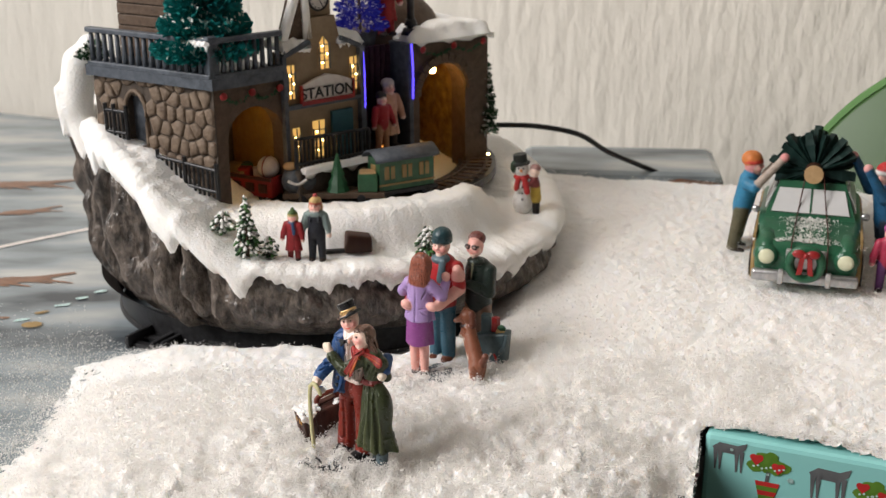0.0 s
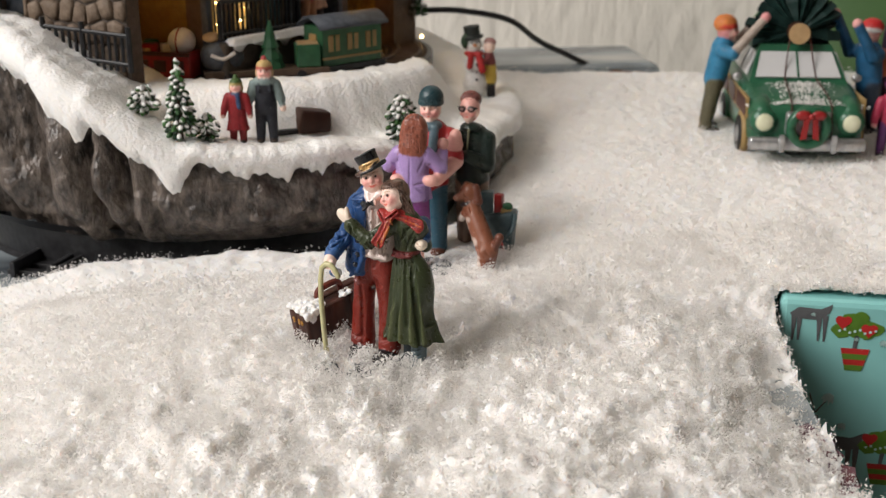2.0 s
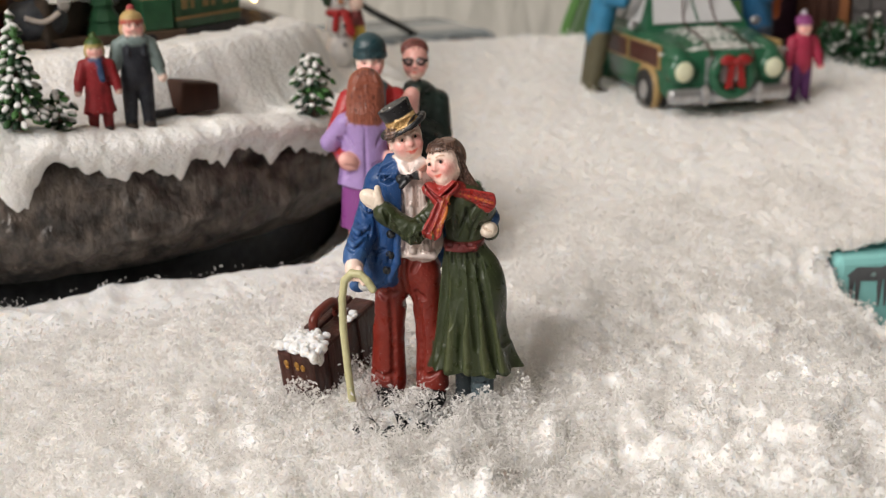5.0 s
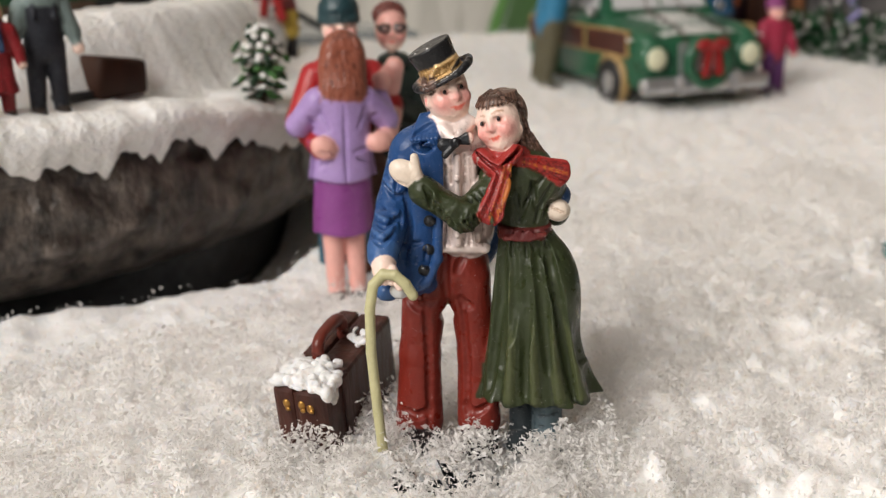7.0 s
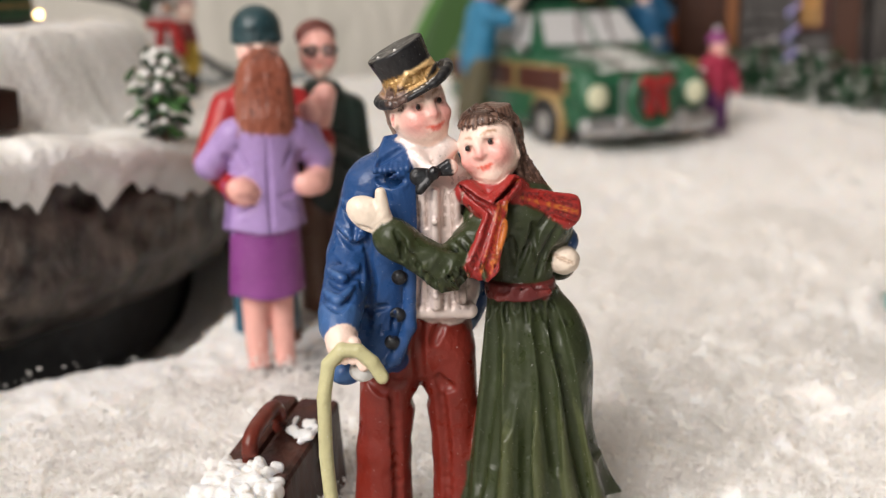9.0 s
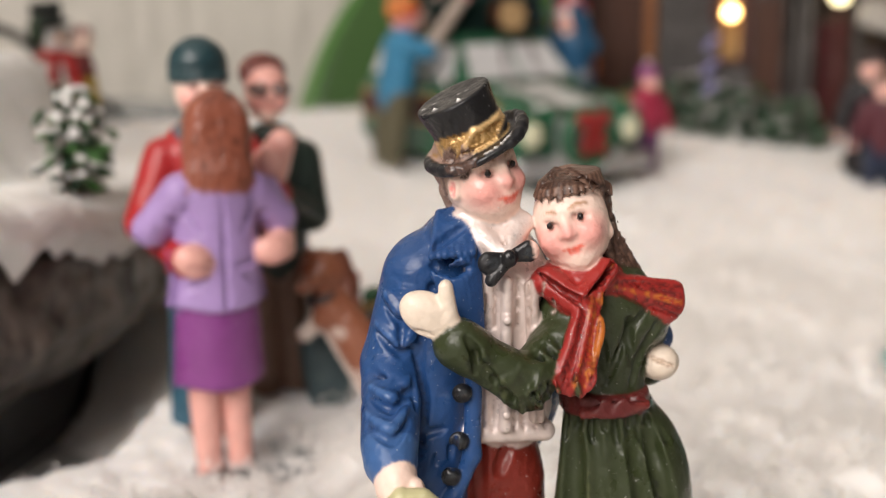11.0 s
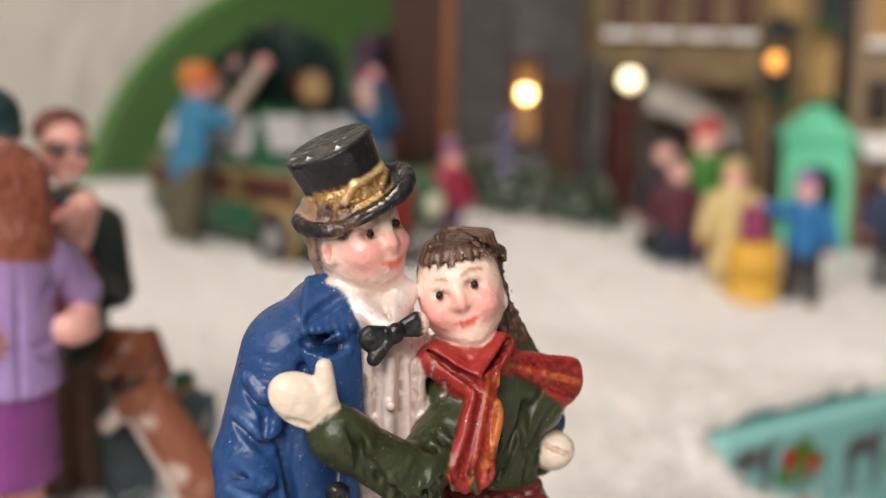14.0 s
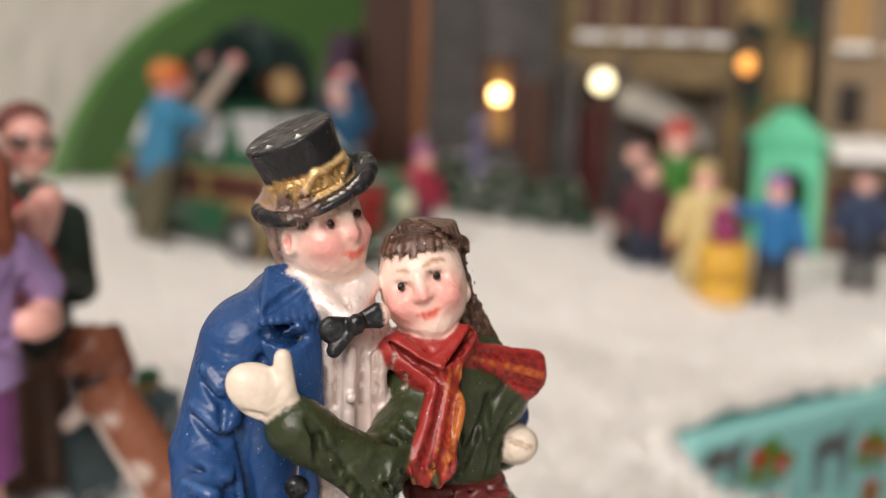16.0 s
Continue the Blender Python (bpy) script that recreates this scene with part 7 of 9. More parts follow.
spart("tunnel_bulb", ball((0.1400, 0.004, 0.1125), 0.0020, 12), M_TUNNELBULB, "glowing warm bulb", True, FM)
spart("ivy_lamp", ball((0.168, -0.012, 0.0625), 0.0009, 10), M_BULB, "glowing warm bulb", True, FM)


def snow_cap(name, x0, x1, y0, y1, z, thick, m, seed):
    """Cast snow lying on a ledge, with an uneven lip."""
    nx2, ny2 = 40, 14
    X, Y = np.meshgrid(np.linspace(0, 1, nx2), np.linspace(0, 1, ny2), indexing="ij")
    e = np.minimum(np.minimum(X, 1 - X) * (x1 - x0), np.minimum(Y, 1 - Y) * (y1 - y0)) / thick
    top = z + thick * np.sqrt(np.clip(e, 0, 1)) * (0.75 + 0.5 * vnoise(X * 6 + seed, Y * 3, 1.0, seed))
    lip = -0.0045 * vnoise(X * 9, Y * 0, 1.3, seed + 2) * (Y < 0.04)
    xx, yy = x0 + X * (x1 - x0), y0 + Y * (y1 - y0)
    V = np.stack([xx, yy, top + lip], -1).reshape(-1, 3)
    idx = np.arange(nx2 * ny2).reshape(nx2, ny2)
    F = np.stack([idx[:-1, :-1], idx[1:, :-1], idx[1:, 1:], idx[:-1, 1:]], -1).reshape(-1, 4)
    low = V.copy()
    low[:, 2] = z - 0.001
    V2 = np.concatenate([V, low])
    rim = np.concatenate([idx[:, 0], idx[-1, 1:], idx[-2::-1, -1], idx[0, -2:0:-1]])
    S = np.stack([np.roll(rim, -1), rim, rim + nx2 * ny2, np.roll(rim, -1) + nx2 * ny2], -1)
    ob = child(mesh_from(name, V2, np.concatenate([F, S]), M_CAST_SNOW), station, "cast snow on a ledge")
    ob.matrix_local = m
    return ob


snow_cap("ledge_snow", 0.1215, 0.180, -0.003, 0.05, 0.1310, 0.006, FM, 1)
snow_cap("ledge_snow", 0.0385, 0.056, -0.003, 0.03, 0.1365, 0.004, FM, 2)
snow_cap("ledge_snow", 0.073, 0.0885, -0.003, 0.03, 0.1365, 0.005, FM, 3)
snow_cap("ledge_snow", 0.064, 0.083, -0.004, 0.010, 0.1440, 0.003, LM, 4)
snow_cap("platform_snow", 0.041, 0.091, -0.0150, -0.0090, 0.0752, 0.0022, FM, 5)

# --- upper storey, seen only in part
upper_wall = spart("upper_house", box(0.018, 0.036, 0.125, 0.046, 0.02, 0.055), M_MORTAR, "dark upper house wall", m=LM)
for i in range(9):
    part("clapboard", box(0.018, 0.0255, 0.126 + 0.0058 * i, 0.046, 0.0012, 0.0052, 0.0003), M_BROWN, upper_wall)
tower = spart("clock_tower", box(0.065, 0.010, 0.150, 0.015, 0.014, 0.03, 0.0006), M_TAN, "tan clock tower", m=FM)
part("clock_face", rod((0.065, 0.0025, 0.1585), (0.065, 0.0035, 0.1585), 0.0056, None, 24), M_SIGN, tower, "white clock face")
part("clock_rim", tube([(0.065 + 0.0056 * math.cos(2 * math.pi * k / 16), 0.0025, 0.1585 + 0.0056 * math.sin(2 * math.pi * k / 16)) for k in range(17)], 0.0006, 6), M_BLACK, tower)
part("clock_pointer", rod((0.065, 0.0020, 0.1585), (0.0668, 0.0020, 0.1555), 0.0003, None, 5), M_BLACK, tower)
part("clock_pointer", rod((0.065, 0.0020, 0.1585), (0.0654, 0.0020, 0.1625), 0.0003, None, 5), M_BLACK, tower)
for k in range(12):
    a = math.pi * k / 6
    part("clock_mark", box(0.065 + 0.0044 * math.cos(a), 0.0022, 0.1582 + 0.0044 * math.sin(a), 0.0006, 0.0004, 0.0007), M_BLACK, tower)
spart("gable_snow", join(prism([(0.040, 0.1400), (0.044, 0.1400), (0.0565, 0.172), (0.0525, 0.172)], 0.004), prism([(0.0545, 0.1395), (0.0585, 0.1395), (0.0565, 0.172), (0.0530, 0.172)], 0.004)), M_CAST_SNOW, "snowy gable edges", True, FM)
spart("gable_wall", prism([(0.042, 0.139), (0.057, 0.139), (0.0555, 0.17), (0.0525, 0.17)], 0.006, Matrix.Translation((0, 0.002, 0))), M_BROWN, "dark brown gable", m=FM)
spart("upper_hill", ball((0.135, 0.030, 0.125), 0.022, 20, (1.4, 0.8, 1.3)), M_BROWN, "dark upper rock", True, FM)
spart("lamp_foot", join(rod((0.127, 0.006, 0.1335), (0.127, 0.006, 0.137), 0.0055, 0.004, 16), rod((0.127, 0.006, 0.136), (0.127, 0.006, 0.180), 0.0022, 0.0018, 10), rod((0.127, 0.006, 0.1385), (0.127, 0.006, 0.142), 0.0038, 0.0026, 14)), M_BLACK, "black lamp post foot", True, FM)


def needle_tree(name, m, h, r, n, needle, body, flock, label, parent=None, seed=0, base=0.0, trunk=True):
    """A small tree: a trunk and very many needles or leaf tufts, tipped with flock."""
    rnd = np.random.RandomState(seed)
    t = 1 - np.sqrt(rnd.rand(n)) * 0.98
    ang = rnd.rand(n) * 2 * np.pi
    tier = 0.75 + 0.35 * np.abs(np.sin(t * 16))
    rad = r * (1 - t) ** 0.85 * tier * (0.35 + 0.75 * rnd.rand(n) ** 0.4) + 0.0006
    c = np.stack([rad * np.cos(ang), rad * np.sin(ang), base + h * (0.05 + 0.95 * t)], -1)
    d = np.stack([np.cos(ang), np.sin(ang), 0.25 + 0.7 * (rnd.rand(n) - 0.5)], -1) + 0.6 * (rnd.rand(n, 3) - 0.5)
    d /= np.linalg.norm(d, axis=1, keepdims=True)
    s = np.cross(d, rnd.rand(n, 3) - 0.5)
    s /= np.linalg.norm(s, axis=1, keepdims=True)
    w = needle * 0.30
    tip, a, b_ = c + d * needle, c + s * w, c - s * w
    V = np.stack([a, b_, tip + s * w * 0.5, tip - s * w * 0.5 + 0 * s], 1)
    V = np.stack([a, b_, tip - s * w * 0.6, tip + s * w * 0.6], 1).reshape(-1, 3)
    F = (4 * np.arange(n)[:, None] + np.array([0, 1, 2, 3]))
    root = thing(name, m, label, "tree") if parent is None else parent
    leaf = mesh_from("crown", V, F, body, smooth=False)
    leaf.parent = root
    k = rnd.rand(n) < flock
    up = np.stack([d * needle * 0.5 + c + np.array([0, 0, needle * 0.25])], 0)[0][k]
    nf = len(up)
    if nf:
        T = rnd.normal(size=(nf, 4, 3))
        T /= np.linalg.norm(T, axis=2, keepdims=True)
        T *= needle * (0.42 + 0.45 * (flock > 0.6))
        tn = np.einsum("ij,ij->i", np.cross(T[:, 1] - T[:, 0], T[:, 2] - T[:, 0]), T[:, 3] - T[:, 0]) > 0
        T[tn] = T[tn][:, [0, 2, 1, 3]]
        FV = (up[:, None, :] + T).reshape(-1, 3)
        q = 4 * np.arange(nf)[:, None]
        FF = np.concatenate([q + np.array([0, 1, 2]), q + np.array([0, 3, 1]), q + np.array([0, 2, 3]), q + np.array([1, 3, 2])])
        fl = mesh_from("snow_dusting", FV, FF, M_FLAKE, smooth=False)
        fl.parent = root
    if trunk:
        tr = link("trunk", rod((0, 0, -0.002), (0, 0, base + h * 0.9), max(0.0009, r * 0.10), 0.0004, 8), M_BROWN, root)
    return root


DECK_T = LM @ Vector((0.064, 0.016, 0.1270))
needle_tree("bottle_brush_tree", Matrix.Translation(DECK_T), 0.058, 0.0200, 12000, 0.0052, M_BRISTLE, 0.10, "teal bottle-brush tree flecked with white on the terrace", seed=3, base=0.003)
tz = lambda x, y: float(terrace(np.array(x), np.array(y)))


def cast_tree(name, x, y, h, r, tiers, per, lump, snow, round_, label, seed):
    """A cast resin tree: drooping tufts of green, each with a lump of snow on it, round a trunk."""
    rnd = random.Random(seed)
    c = Clay((-r - 3, -r - 3, -2), (r + 3, r + 3, h + 3), 0.3)
    greens = ((0.020, 0.075, 0.018), (0.045, 0.135, 0.030), (0.010, 0.035, 0.014))
    for i in range(tiers):
        t = i / max(1, tiers - 1)
        rr = r * (math.sin(math.pi * (0.22 + 0.70 * t)) ** 0.8 if round_ else (1 - t) ** 0.9 + 0.06)
        z = h * (0.10 + 0.86 * t)
        n = max(1, round(per * rr / r))
        for j in range(n):
            a = 2 * math.pi * (j + 0.5 * (i % 2) + 0.35 * rnd.random()) / n
            q = rr * (0.55 + 0.45 * rnd.random()) * (1.0 if not round_ else 0.65 + 0.55 * rnd.random())
            spin = (0, 28, math.degrees(a)) if not round_ else (70 * rnd.random() - 35, 28 + 60 * (rnd.random() - 0.5), math.degrees(a) + 50 * (rnd.random() - 0.5))
            px, py, pz = q * math.cos(a), q * math.sin(a), z + 0.6 * (rnd.random() - 0.5) * h / tiers
            c.ell((px, py, pz), (lump * (0.8 + 0.5 * rnd.random()), lump * 0.66, lump * (0.42 if round_ else 0.6)), rnd.choice(greens), rot=spin, k=0.15)
            if rnd.random() < snow:
                c.ell((px * 1.02, py * 1.02, pz + 0.45 * lump), (lump * (0.6 + 0.5 * rnd.random()), lump * 0.6, lump * 0.36), WHITE, rot=spin, k=0.25)
    if not round_:
        c.cap((0, 0, h * 0.86), (0, 0, h), lump * 0.5, lump * 0.3, WHITE, k=0.3)
    root = thing(name, Matrix.Translation((x, y, tz(x, y) - 0.001)), label, "tree")
    crown = c.build("crown", M_PAINT_MATT, Matrix.Identity(4), "", "")
    crown.parent = root
    link("trunk", rod((0, 0, -0.002), (0, 0, 0.0008 * h), 0.0011, 0.0004, 8), M_BROWN, root)
    return root


cast_tree("snowy_fir", -0.0945, 0.5300, 31, 6.4, 13, 14, 1.45, 0.70, False, "little green fir thick with cast snow", 4)
cast_tree("snowy_shrub", -0.0845, 0.5315, 12, 4.2, 6, 9, 1.35, 0.66, True, "little green shrub thick with cast snow", 5)
cast_tree("snowy_shrub", -0.1075, 0.5420, 9, 7.0, 4, 14, 1.5, 0.90, True, "low shrub nearly covered in cast snow", 6)
cast_tree("snowy_bush", -0.0085, 0.5395, 19, 6.8, 8, 12, 1.6, 0.52, True, "green leafy bush with lumps of cast snow", 7)
ivy_p = FM @ Vector((0.179, 0.004, 0.066))
needle_tree("climbing_ivy", Matrix.Translation(ivy_p), 0.050, 0.0055, 620, 0.0030, M_DKGREEN, 0.35, "narrow snowy green tree against the tunnel", seed=8)
need_p = LM @ Vector((-0.003, 0.004, 0.128))
needle_tree("snowy_shrub", Matrix.Translation(need_p), 0.010, 0.006, 150, 0.0032, M_DKGREEN, 0.6, "small snowy shrub on the high corner", seed=9)
M_BLUETREE = mat("blue_lit_needles", (0.01, 0.015, 0.10), emit=(0.06, 0.05, 1.0), power=0.05, spots=(0.05, 0.06, 0.3), spot_scale=400)
blue_p = FM @ Vector((0.097, 0.012, 0.135))
needle_tree("blue_lit_tree", Matrix.Translation(blue_p), 0.045, 0.011, 600, 0.0040, M_BLUETREE, 0.35, "small tree glowing with blue lights", seed=10)

# tall drift of snow at the high back corner
drift = Clay((-20, -16, -70), (16, 16, 22), 1.0)
drift.cap((0, 0, 6), (-4, -2, -16), 9, 9, WHITE, k=3).cap((-4, -2, -16), (3, -6, -40), 8, 7, WHITE, k=3).cap((6, 2, 14), (0, 0, 0), 7, 8, WHITE, k=3).cap((-10, -4, -8), (-9, -6, -30), 4, 2.5, WHITE, k=2)
drift.build("snow_drift", M_CAST_SNOW, Matrix.Translation((-0.193, 0.622, 0.118)), "thick tongue of cast snow", "snow")
dr = bpy.data.objects["snow_drift"]
dr.parent = station
for key in ("category",):
    del dr[key]

# --- train and its circular track
RING = FM @ pose(0.105, 0.050, 0, 0, 0, 0)
RR = 0.082


def ring_mesh(r0, r1, z0, z1, n=96):
    bm = bmesh.new()
    rings = []
    for r, z in ((r0, z0), (r0, z1), (r1, z1), (r1, z0)):
        rings.append([bm.verts.new((r * math.cos(2 * math.pi * i / n), r * math.sin(2 * math.pi * i / n), z)) for i in range(n)])
    for k in range(4):
        a, b_ = rings[k], rings[(k + 1) % 4]
        for i in range(n):
            bm.faces.new((a[i], a[(i + 1) % n], b_[(i + 1) % n], b_[i]))
    bmesh.ops.recalc_face_normals(bm, faces=bm.faces)
    return bm


track = thing("toy_railway_track", RING, "dark circular toy railway track on the base", "track")
part("track_bed", ring_mesh(0.071, 0.093, 0.0525, 0.0572), M_BLACK, track)
for r in (0.0765, 0.0875):
    part("rail", ring_mesh(r - 0.0007, r + 0.0007, 0.0572, 0.0586), M_MORTAR, track)
for i in range(72):
    a = 2 * math.pi * i / 72
    part("sleeper", box(RR * math.cos(a), RR * math.sin(a), 0.0568, 0.017, 0.0026, 0.0012, 0, math.degrees(a)), M_BROWN, track)


def on_ring(deg):
    a = radians(deg)
    return RING @ pose(RR * math.cos(a), RR * math.sin(a), 0.0586, 0, 0, deg + 90)


def wheels(parent, xs):
    for x in xs:
        for s in (-1, 1):
            part("wheel", rod((x, s * 0.0055, 0.0022), (x, s * 0.0068, 0.0022), 0.0022, None, 14), M_BLACK, parent)


def wagon():
    w = thing("red_wagon", on_ring(-157), "red toy train wagon filled with presents", "train")
    part("tub", join(box(0, 0, 0.0025, 0.034, 0.015, 0.0015, 0.0003), box(0, -0.0072, 0.0025, 0.034, 0.0014, 0.0105, 0.0003), box(0, 0.0072, 0.0025, 0.034, 0.0014, 0.0105, 0.0003), box(-0.0165, 0, 0.0025, 0.0014, 0.015, 0.0105, 0.0003), box(0.0165, 0, 0.0025, 0.0014, 0.015, 0.0105, 0.0003)), M_RED, w)
    for s in (-1, 1):
        part("tub_trim", box(0, s * 0.0083, 0.0115, 0.035, 0.0008, 0.0016), M_PANELWOOD, w)
        for k in range(4):
            part("tub_panel", box(-0.012 + 0.008 * k, s * 0.0082, 0.0048, 0.0052, 0.0007, 0.0048, 0.0002), M_PANELWOOD, w)
    rnd = random.Random(5)
    for k, (x, y, r, mt, lb) in enumerate(((-0.011, 0, 0.0042, M_OCHRE, "yellow parcel"), (-0.003, -0.002, 0.0038, M_RED, "red parcel"), (0.003, 0.002, 0.0036, M_SIGN, "white parcel"), (-0.007, 0.004, 0.0040, M_GREEN, "green parcel"), (-0.004, -0.0045, 0.003, M_CUT, "tan parcel"))):
        part("parcel", box(x, y, 0.008, r * 1.7, r * 1.5, r * 2.0, 0.0006, 20 * k), mt, w, lb)
    part("striped_ball", ball((0.0105, 0, 0.0165), 0.0058, 18), M_SIGN, w, "white ball with a red stripe", True)
    part("ball_stripe", ball((0.0105, 0, 0.0165), 0.00595, 18, (0.28, 1.0, 1.0)), M_RED, w, "red stripe", True)
    wheels(w, (-0.010, 0.010))


wagon()


def sack_wagon():
    w = thing("flat_wagon", on_ring(-128.5), "dark flat wagon with sack, fir and crate", "train")
    part("flat_bed", box(0.004, 0, 0.0022, 0.052, 0.013, 0.0028, 0.0004), M_BROWN, w)
    part("sack", ball((-0.014, 0, 0.0105), 0.0080, 18, (1.15, 0.85, 0.95)), M_SLATE, w, "dark blue sack", True)
    part("sack_neck", ball((-0.018, -0.001, 0.0185), 0.0032, 12, (1.2, 1, 0.7)), M_CUT, w, "tan sack opening", True)
    part("ribbon", tube([(-0.019, -0.0065, 0.012), (-0.014, -0.0074, 0.0105), (-0.009, -0.0070, 0.013)], 0.0008), M_SIGN, w, "pale ribbon", True)
    fir = rod((0.006, 0, 0.004), (0.006, 0, 0.012), 0.0066, 0.0030, 9)
    for k, (z, r) in enumerate(((0.009, 0.0052), (0.0135, 0.0038), (0.0175, 0.0024))):
        fir = join(fir, rod((0.006, 0, z), (0.006, 0, z + 0.007), r, r * 0.25, 9))
    part("fir", fir, M_GREEN, w, "small green cast fir")
    part("crate", box(0.0215, 0, 0.005, 0.010, 0.010, 0.0095, 0.0006), M_GREEN, w, "green crate")
    part("crate_band", box(0.0215, 0, 0.0142, 0.0085, 0.0085, 0.0010, 0.0003), M_CUT, w, "tan crate top")
    wheels(w, (-0.012, 0.018))


sack_wagon()


def coach():
    w = thing("green_coach", on_ring(-100.5), "green toy train coach with yellow windows", "train")
    part("coach_floor", box(0, 0, 0.0022, 0.036, 0.0145, 0.0025, 0.0004), M_BLACK, w)
    part("coach_body", box(0, 0, 0.0045, 0.032, 0.0135, 0.0170, 0.0006), M_GREEN, w)
    for s in (-1, 1):
        for k in range(3):
            win = part("coach_window", box(-0.0100 + 0.0100 * k, s * 0.0066, 0.0105, 0.0062, 0.0010, 0.0072, 0.0006), M_OCHRE, w, "dull yellow window")
            part("window_bar", box(-0.0100 + 0.0100 * k, s * 0.0072, 0.0105, 0.0007, 0.0006, 0.0072), M_GREEN, win)
        part("coach_trim", box(0, s * 0.0070, 0.0075, 0.0325, 0.0005, 0.0009), M_OCHRE, w)
    part("coach_window", box(-0.0160, 0, 0.0105, 0.0010, 0.0055, 0.0075, 0.0006), M_OCHRE, w, "dull yellow window")
    roof = bmesh.new()
    n = 10
    prof = [(-0.0085 + 0.017 * k / n, 0.0215 + 0.0042 * math.sin(math.pi * k / n)) for k in range(n + 1)]
    low = [(y, z - 0.0012) for y, z in reversed(prof)]
    loop_ = prof + low
    A = [roof.verts.new((-0.0185, y, z)) for y, z in loop_]
    B = [roof.verts.new((0.0185, y, z)) for y, z in loop_]
    roof.faces.new(A)
    roof.faces.new(list(reversed(B)))
    for i in range(len(loop_)):
        roof.faces.new((A[i], B[i], B[(i + 1) % len(loop_)], A[(i + 1) % len(loop_)]))
    bmesh.ops.recalc_face_normals(roof, faces=roof.faces)
    part("coach_roof", roof, M_SLATE, w, "dark grey curved roof", True)
    wheels(w, (-0.011, 0.011))


coach()

# --- figures on the base


def person(name, m, h, coat, legs, head, hat, label, step=0.45, arms=((-0.20, -0.05, 0.42), (0.20, -0.05, 0.42)), face_az=-90, skirt=False, scarf=None, bob=None, lean=0.0, pack=None, brim=None, sleeve=None, shirt=None, locks=None):
    """A little painted figure, h millimetres tall, facing local -y."""
    c = Clay((-0.36 * h, -0.52 * h, -2), (0.36 * h, 0.36 * h, h * 1.1), step)
    s = h / 40.0
    L = lean * h
    for k in (-1, 1):
        c.ell((k * 3.0 * s, -1.0 * s, 0.8 * s), (2.0 * s, 3.4 * s, 1.5 * s), (0.04, 0.03, 0.025))
        c.cap((k * 3.0 * s, 0.5 * s, 1.5 * s), (k * 2.4 * s, 0.2 * s + 0.4 * L, 17 * s), 2.0 * s, 2.8 * s, legs, k=0.6 * s)
    c.cap((0, 0.3 * s + 0.4 * L, 18 * s), (0, 0.3 * s + 0.75 * L, 27 * s), 4.9 * s, 5.1 * s, coat, k=1.0 * s, flat=0.75)
    # skirt folds get 0.6 of the coat colour as painted shade
    if skirt:
        c.skirt((0, 0.2, 20 * s), (0, 0.2, 8 * s), 4.6 * s, 6.6 * s, coat, tuple(v * 0.6 for v in coat[:3]), 6, 0.3 * s)
    for k, a in zip((-1, 1), arms):
        el = (k * 7.2 * s, -1.0 * s + 0.6 * L, 21 * s) if a[2] < 0.6 else (k * 6.8 * s, -2.5 * s + 0.8 * L, 27 * s)
        c.cap((k * 5.0 * s, 0.2 * s + 0.75 * L, 27.6 * s), el, 2.4 * s, 2.1 * s, shirt or coat, k=0.7 * s)
        fist = (a[0] * h, a[1] * h + 0.8 * L, a[2] * h)
        c.cap(el, fist, (1.7 if sleeve else 2.1) * s, (1.3 if sleeve else 1.6) * s, sleeve or coat, k=0.5 * s)
        c.ell(fist, (1.6 * s, 1.6 * s, 1.7 * s), head, k=0.3 * s)
    # creases and a front seam, crease shade painted in darker cloth colour
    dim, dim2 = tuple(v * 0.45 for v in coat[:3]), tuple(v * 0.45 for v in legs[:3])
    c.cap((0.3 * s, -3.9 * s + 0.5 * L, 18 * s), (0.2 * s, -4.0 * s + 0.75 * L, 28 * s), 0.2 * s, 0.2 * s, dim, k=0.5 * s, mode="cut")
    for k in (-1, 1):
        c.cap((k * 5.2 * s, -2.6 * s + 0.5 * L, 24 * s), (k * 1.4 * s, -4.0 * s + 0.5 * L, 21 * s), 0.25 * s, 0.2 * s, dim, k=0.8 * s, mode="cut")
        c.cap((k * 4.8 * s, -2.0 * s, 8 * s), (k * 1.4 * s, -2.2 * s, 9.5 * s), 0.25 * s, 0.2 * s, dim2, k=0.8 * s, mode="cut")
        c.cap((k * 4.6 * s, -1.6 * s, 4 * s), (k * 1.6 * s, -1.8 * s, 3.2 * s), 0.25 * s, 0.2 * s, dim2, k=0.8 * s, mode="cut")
    if shirt:
        c.ell((0, 0.1 * s, 29.0 * s), (5.6 * s, 3.9 * s, 2.6 * s), shirt, k=0.6 * s)
        for k in (-1, 1):
            c.cap((k * 2.6 * s, -3.6 * s, 25 * s), (k * 2.3 * s, -2.0 * s, 31.0 * s), 0.7 * s, 0.7 * s, coat, k=0.3 * s)
    hz2 = 33.6 * s
    if locks:
        c.ell((0, 0.9 * s, hz2 - 0.8 * s), (4.3 * s, 3.2 * s, 3.9 * s), locks, k=0.4 * s)
    c.cap((0, 0.3 * s + 0.8 * L, 29 * s), (0, 0.8 * L, 32 * s), 2.0 * s, 1.9 * s, head, k=0.4 * s)
    c.ell((0, 0.9 * L, hz2), (3.2 * s, 3.3 * s, 3.8 * s), head, k=0.3 * s)
    face(c, 0, 0.9 * L, hz2, 3.2 * s, face_az)
    if hat:
        c.ell((0, 0.8 * s + 0.9 * L, hz2 + 2.2 * s), (3.7 * s, 3.8 * s, 3.1 * s), hat, k=0.3 * s)
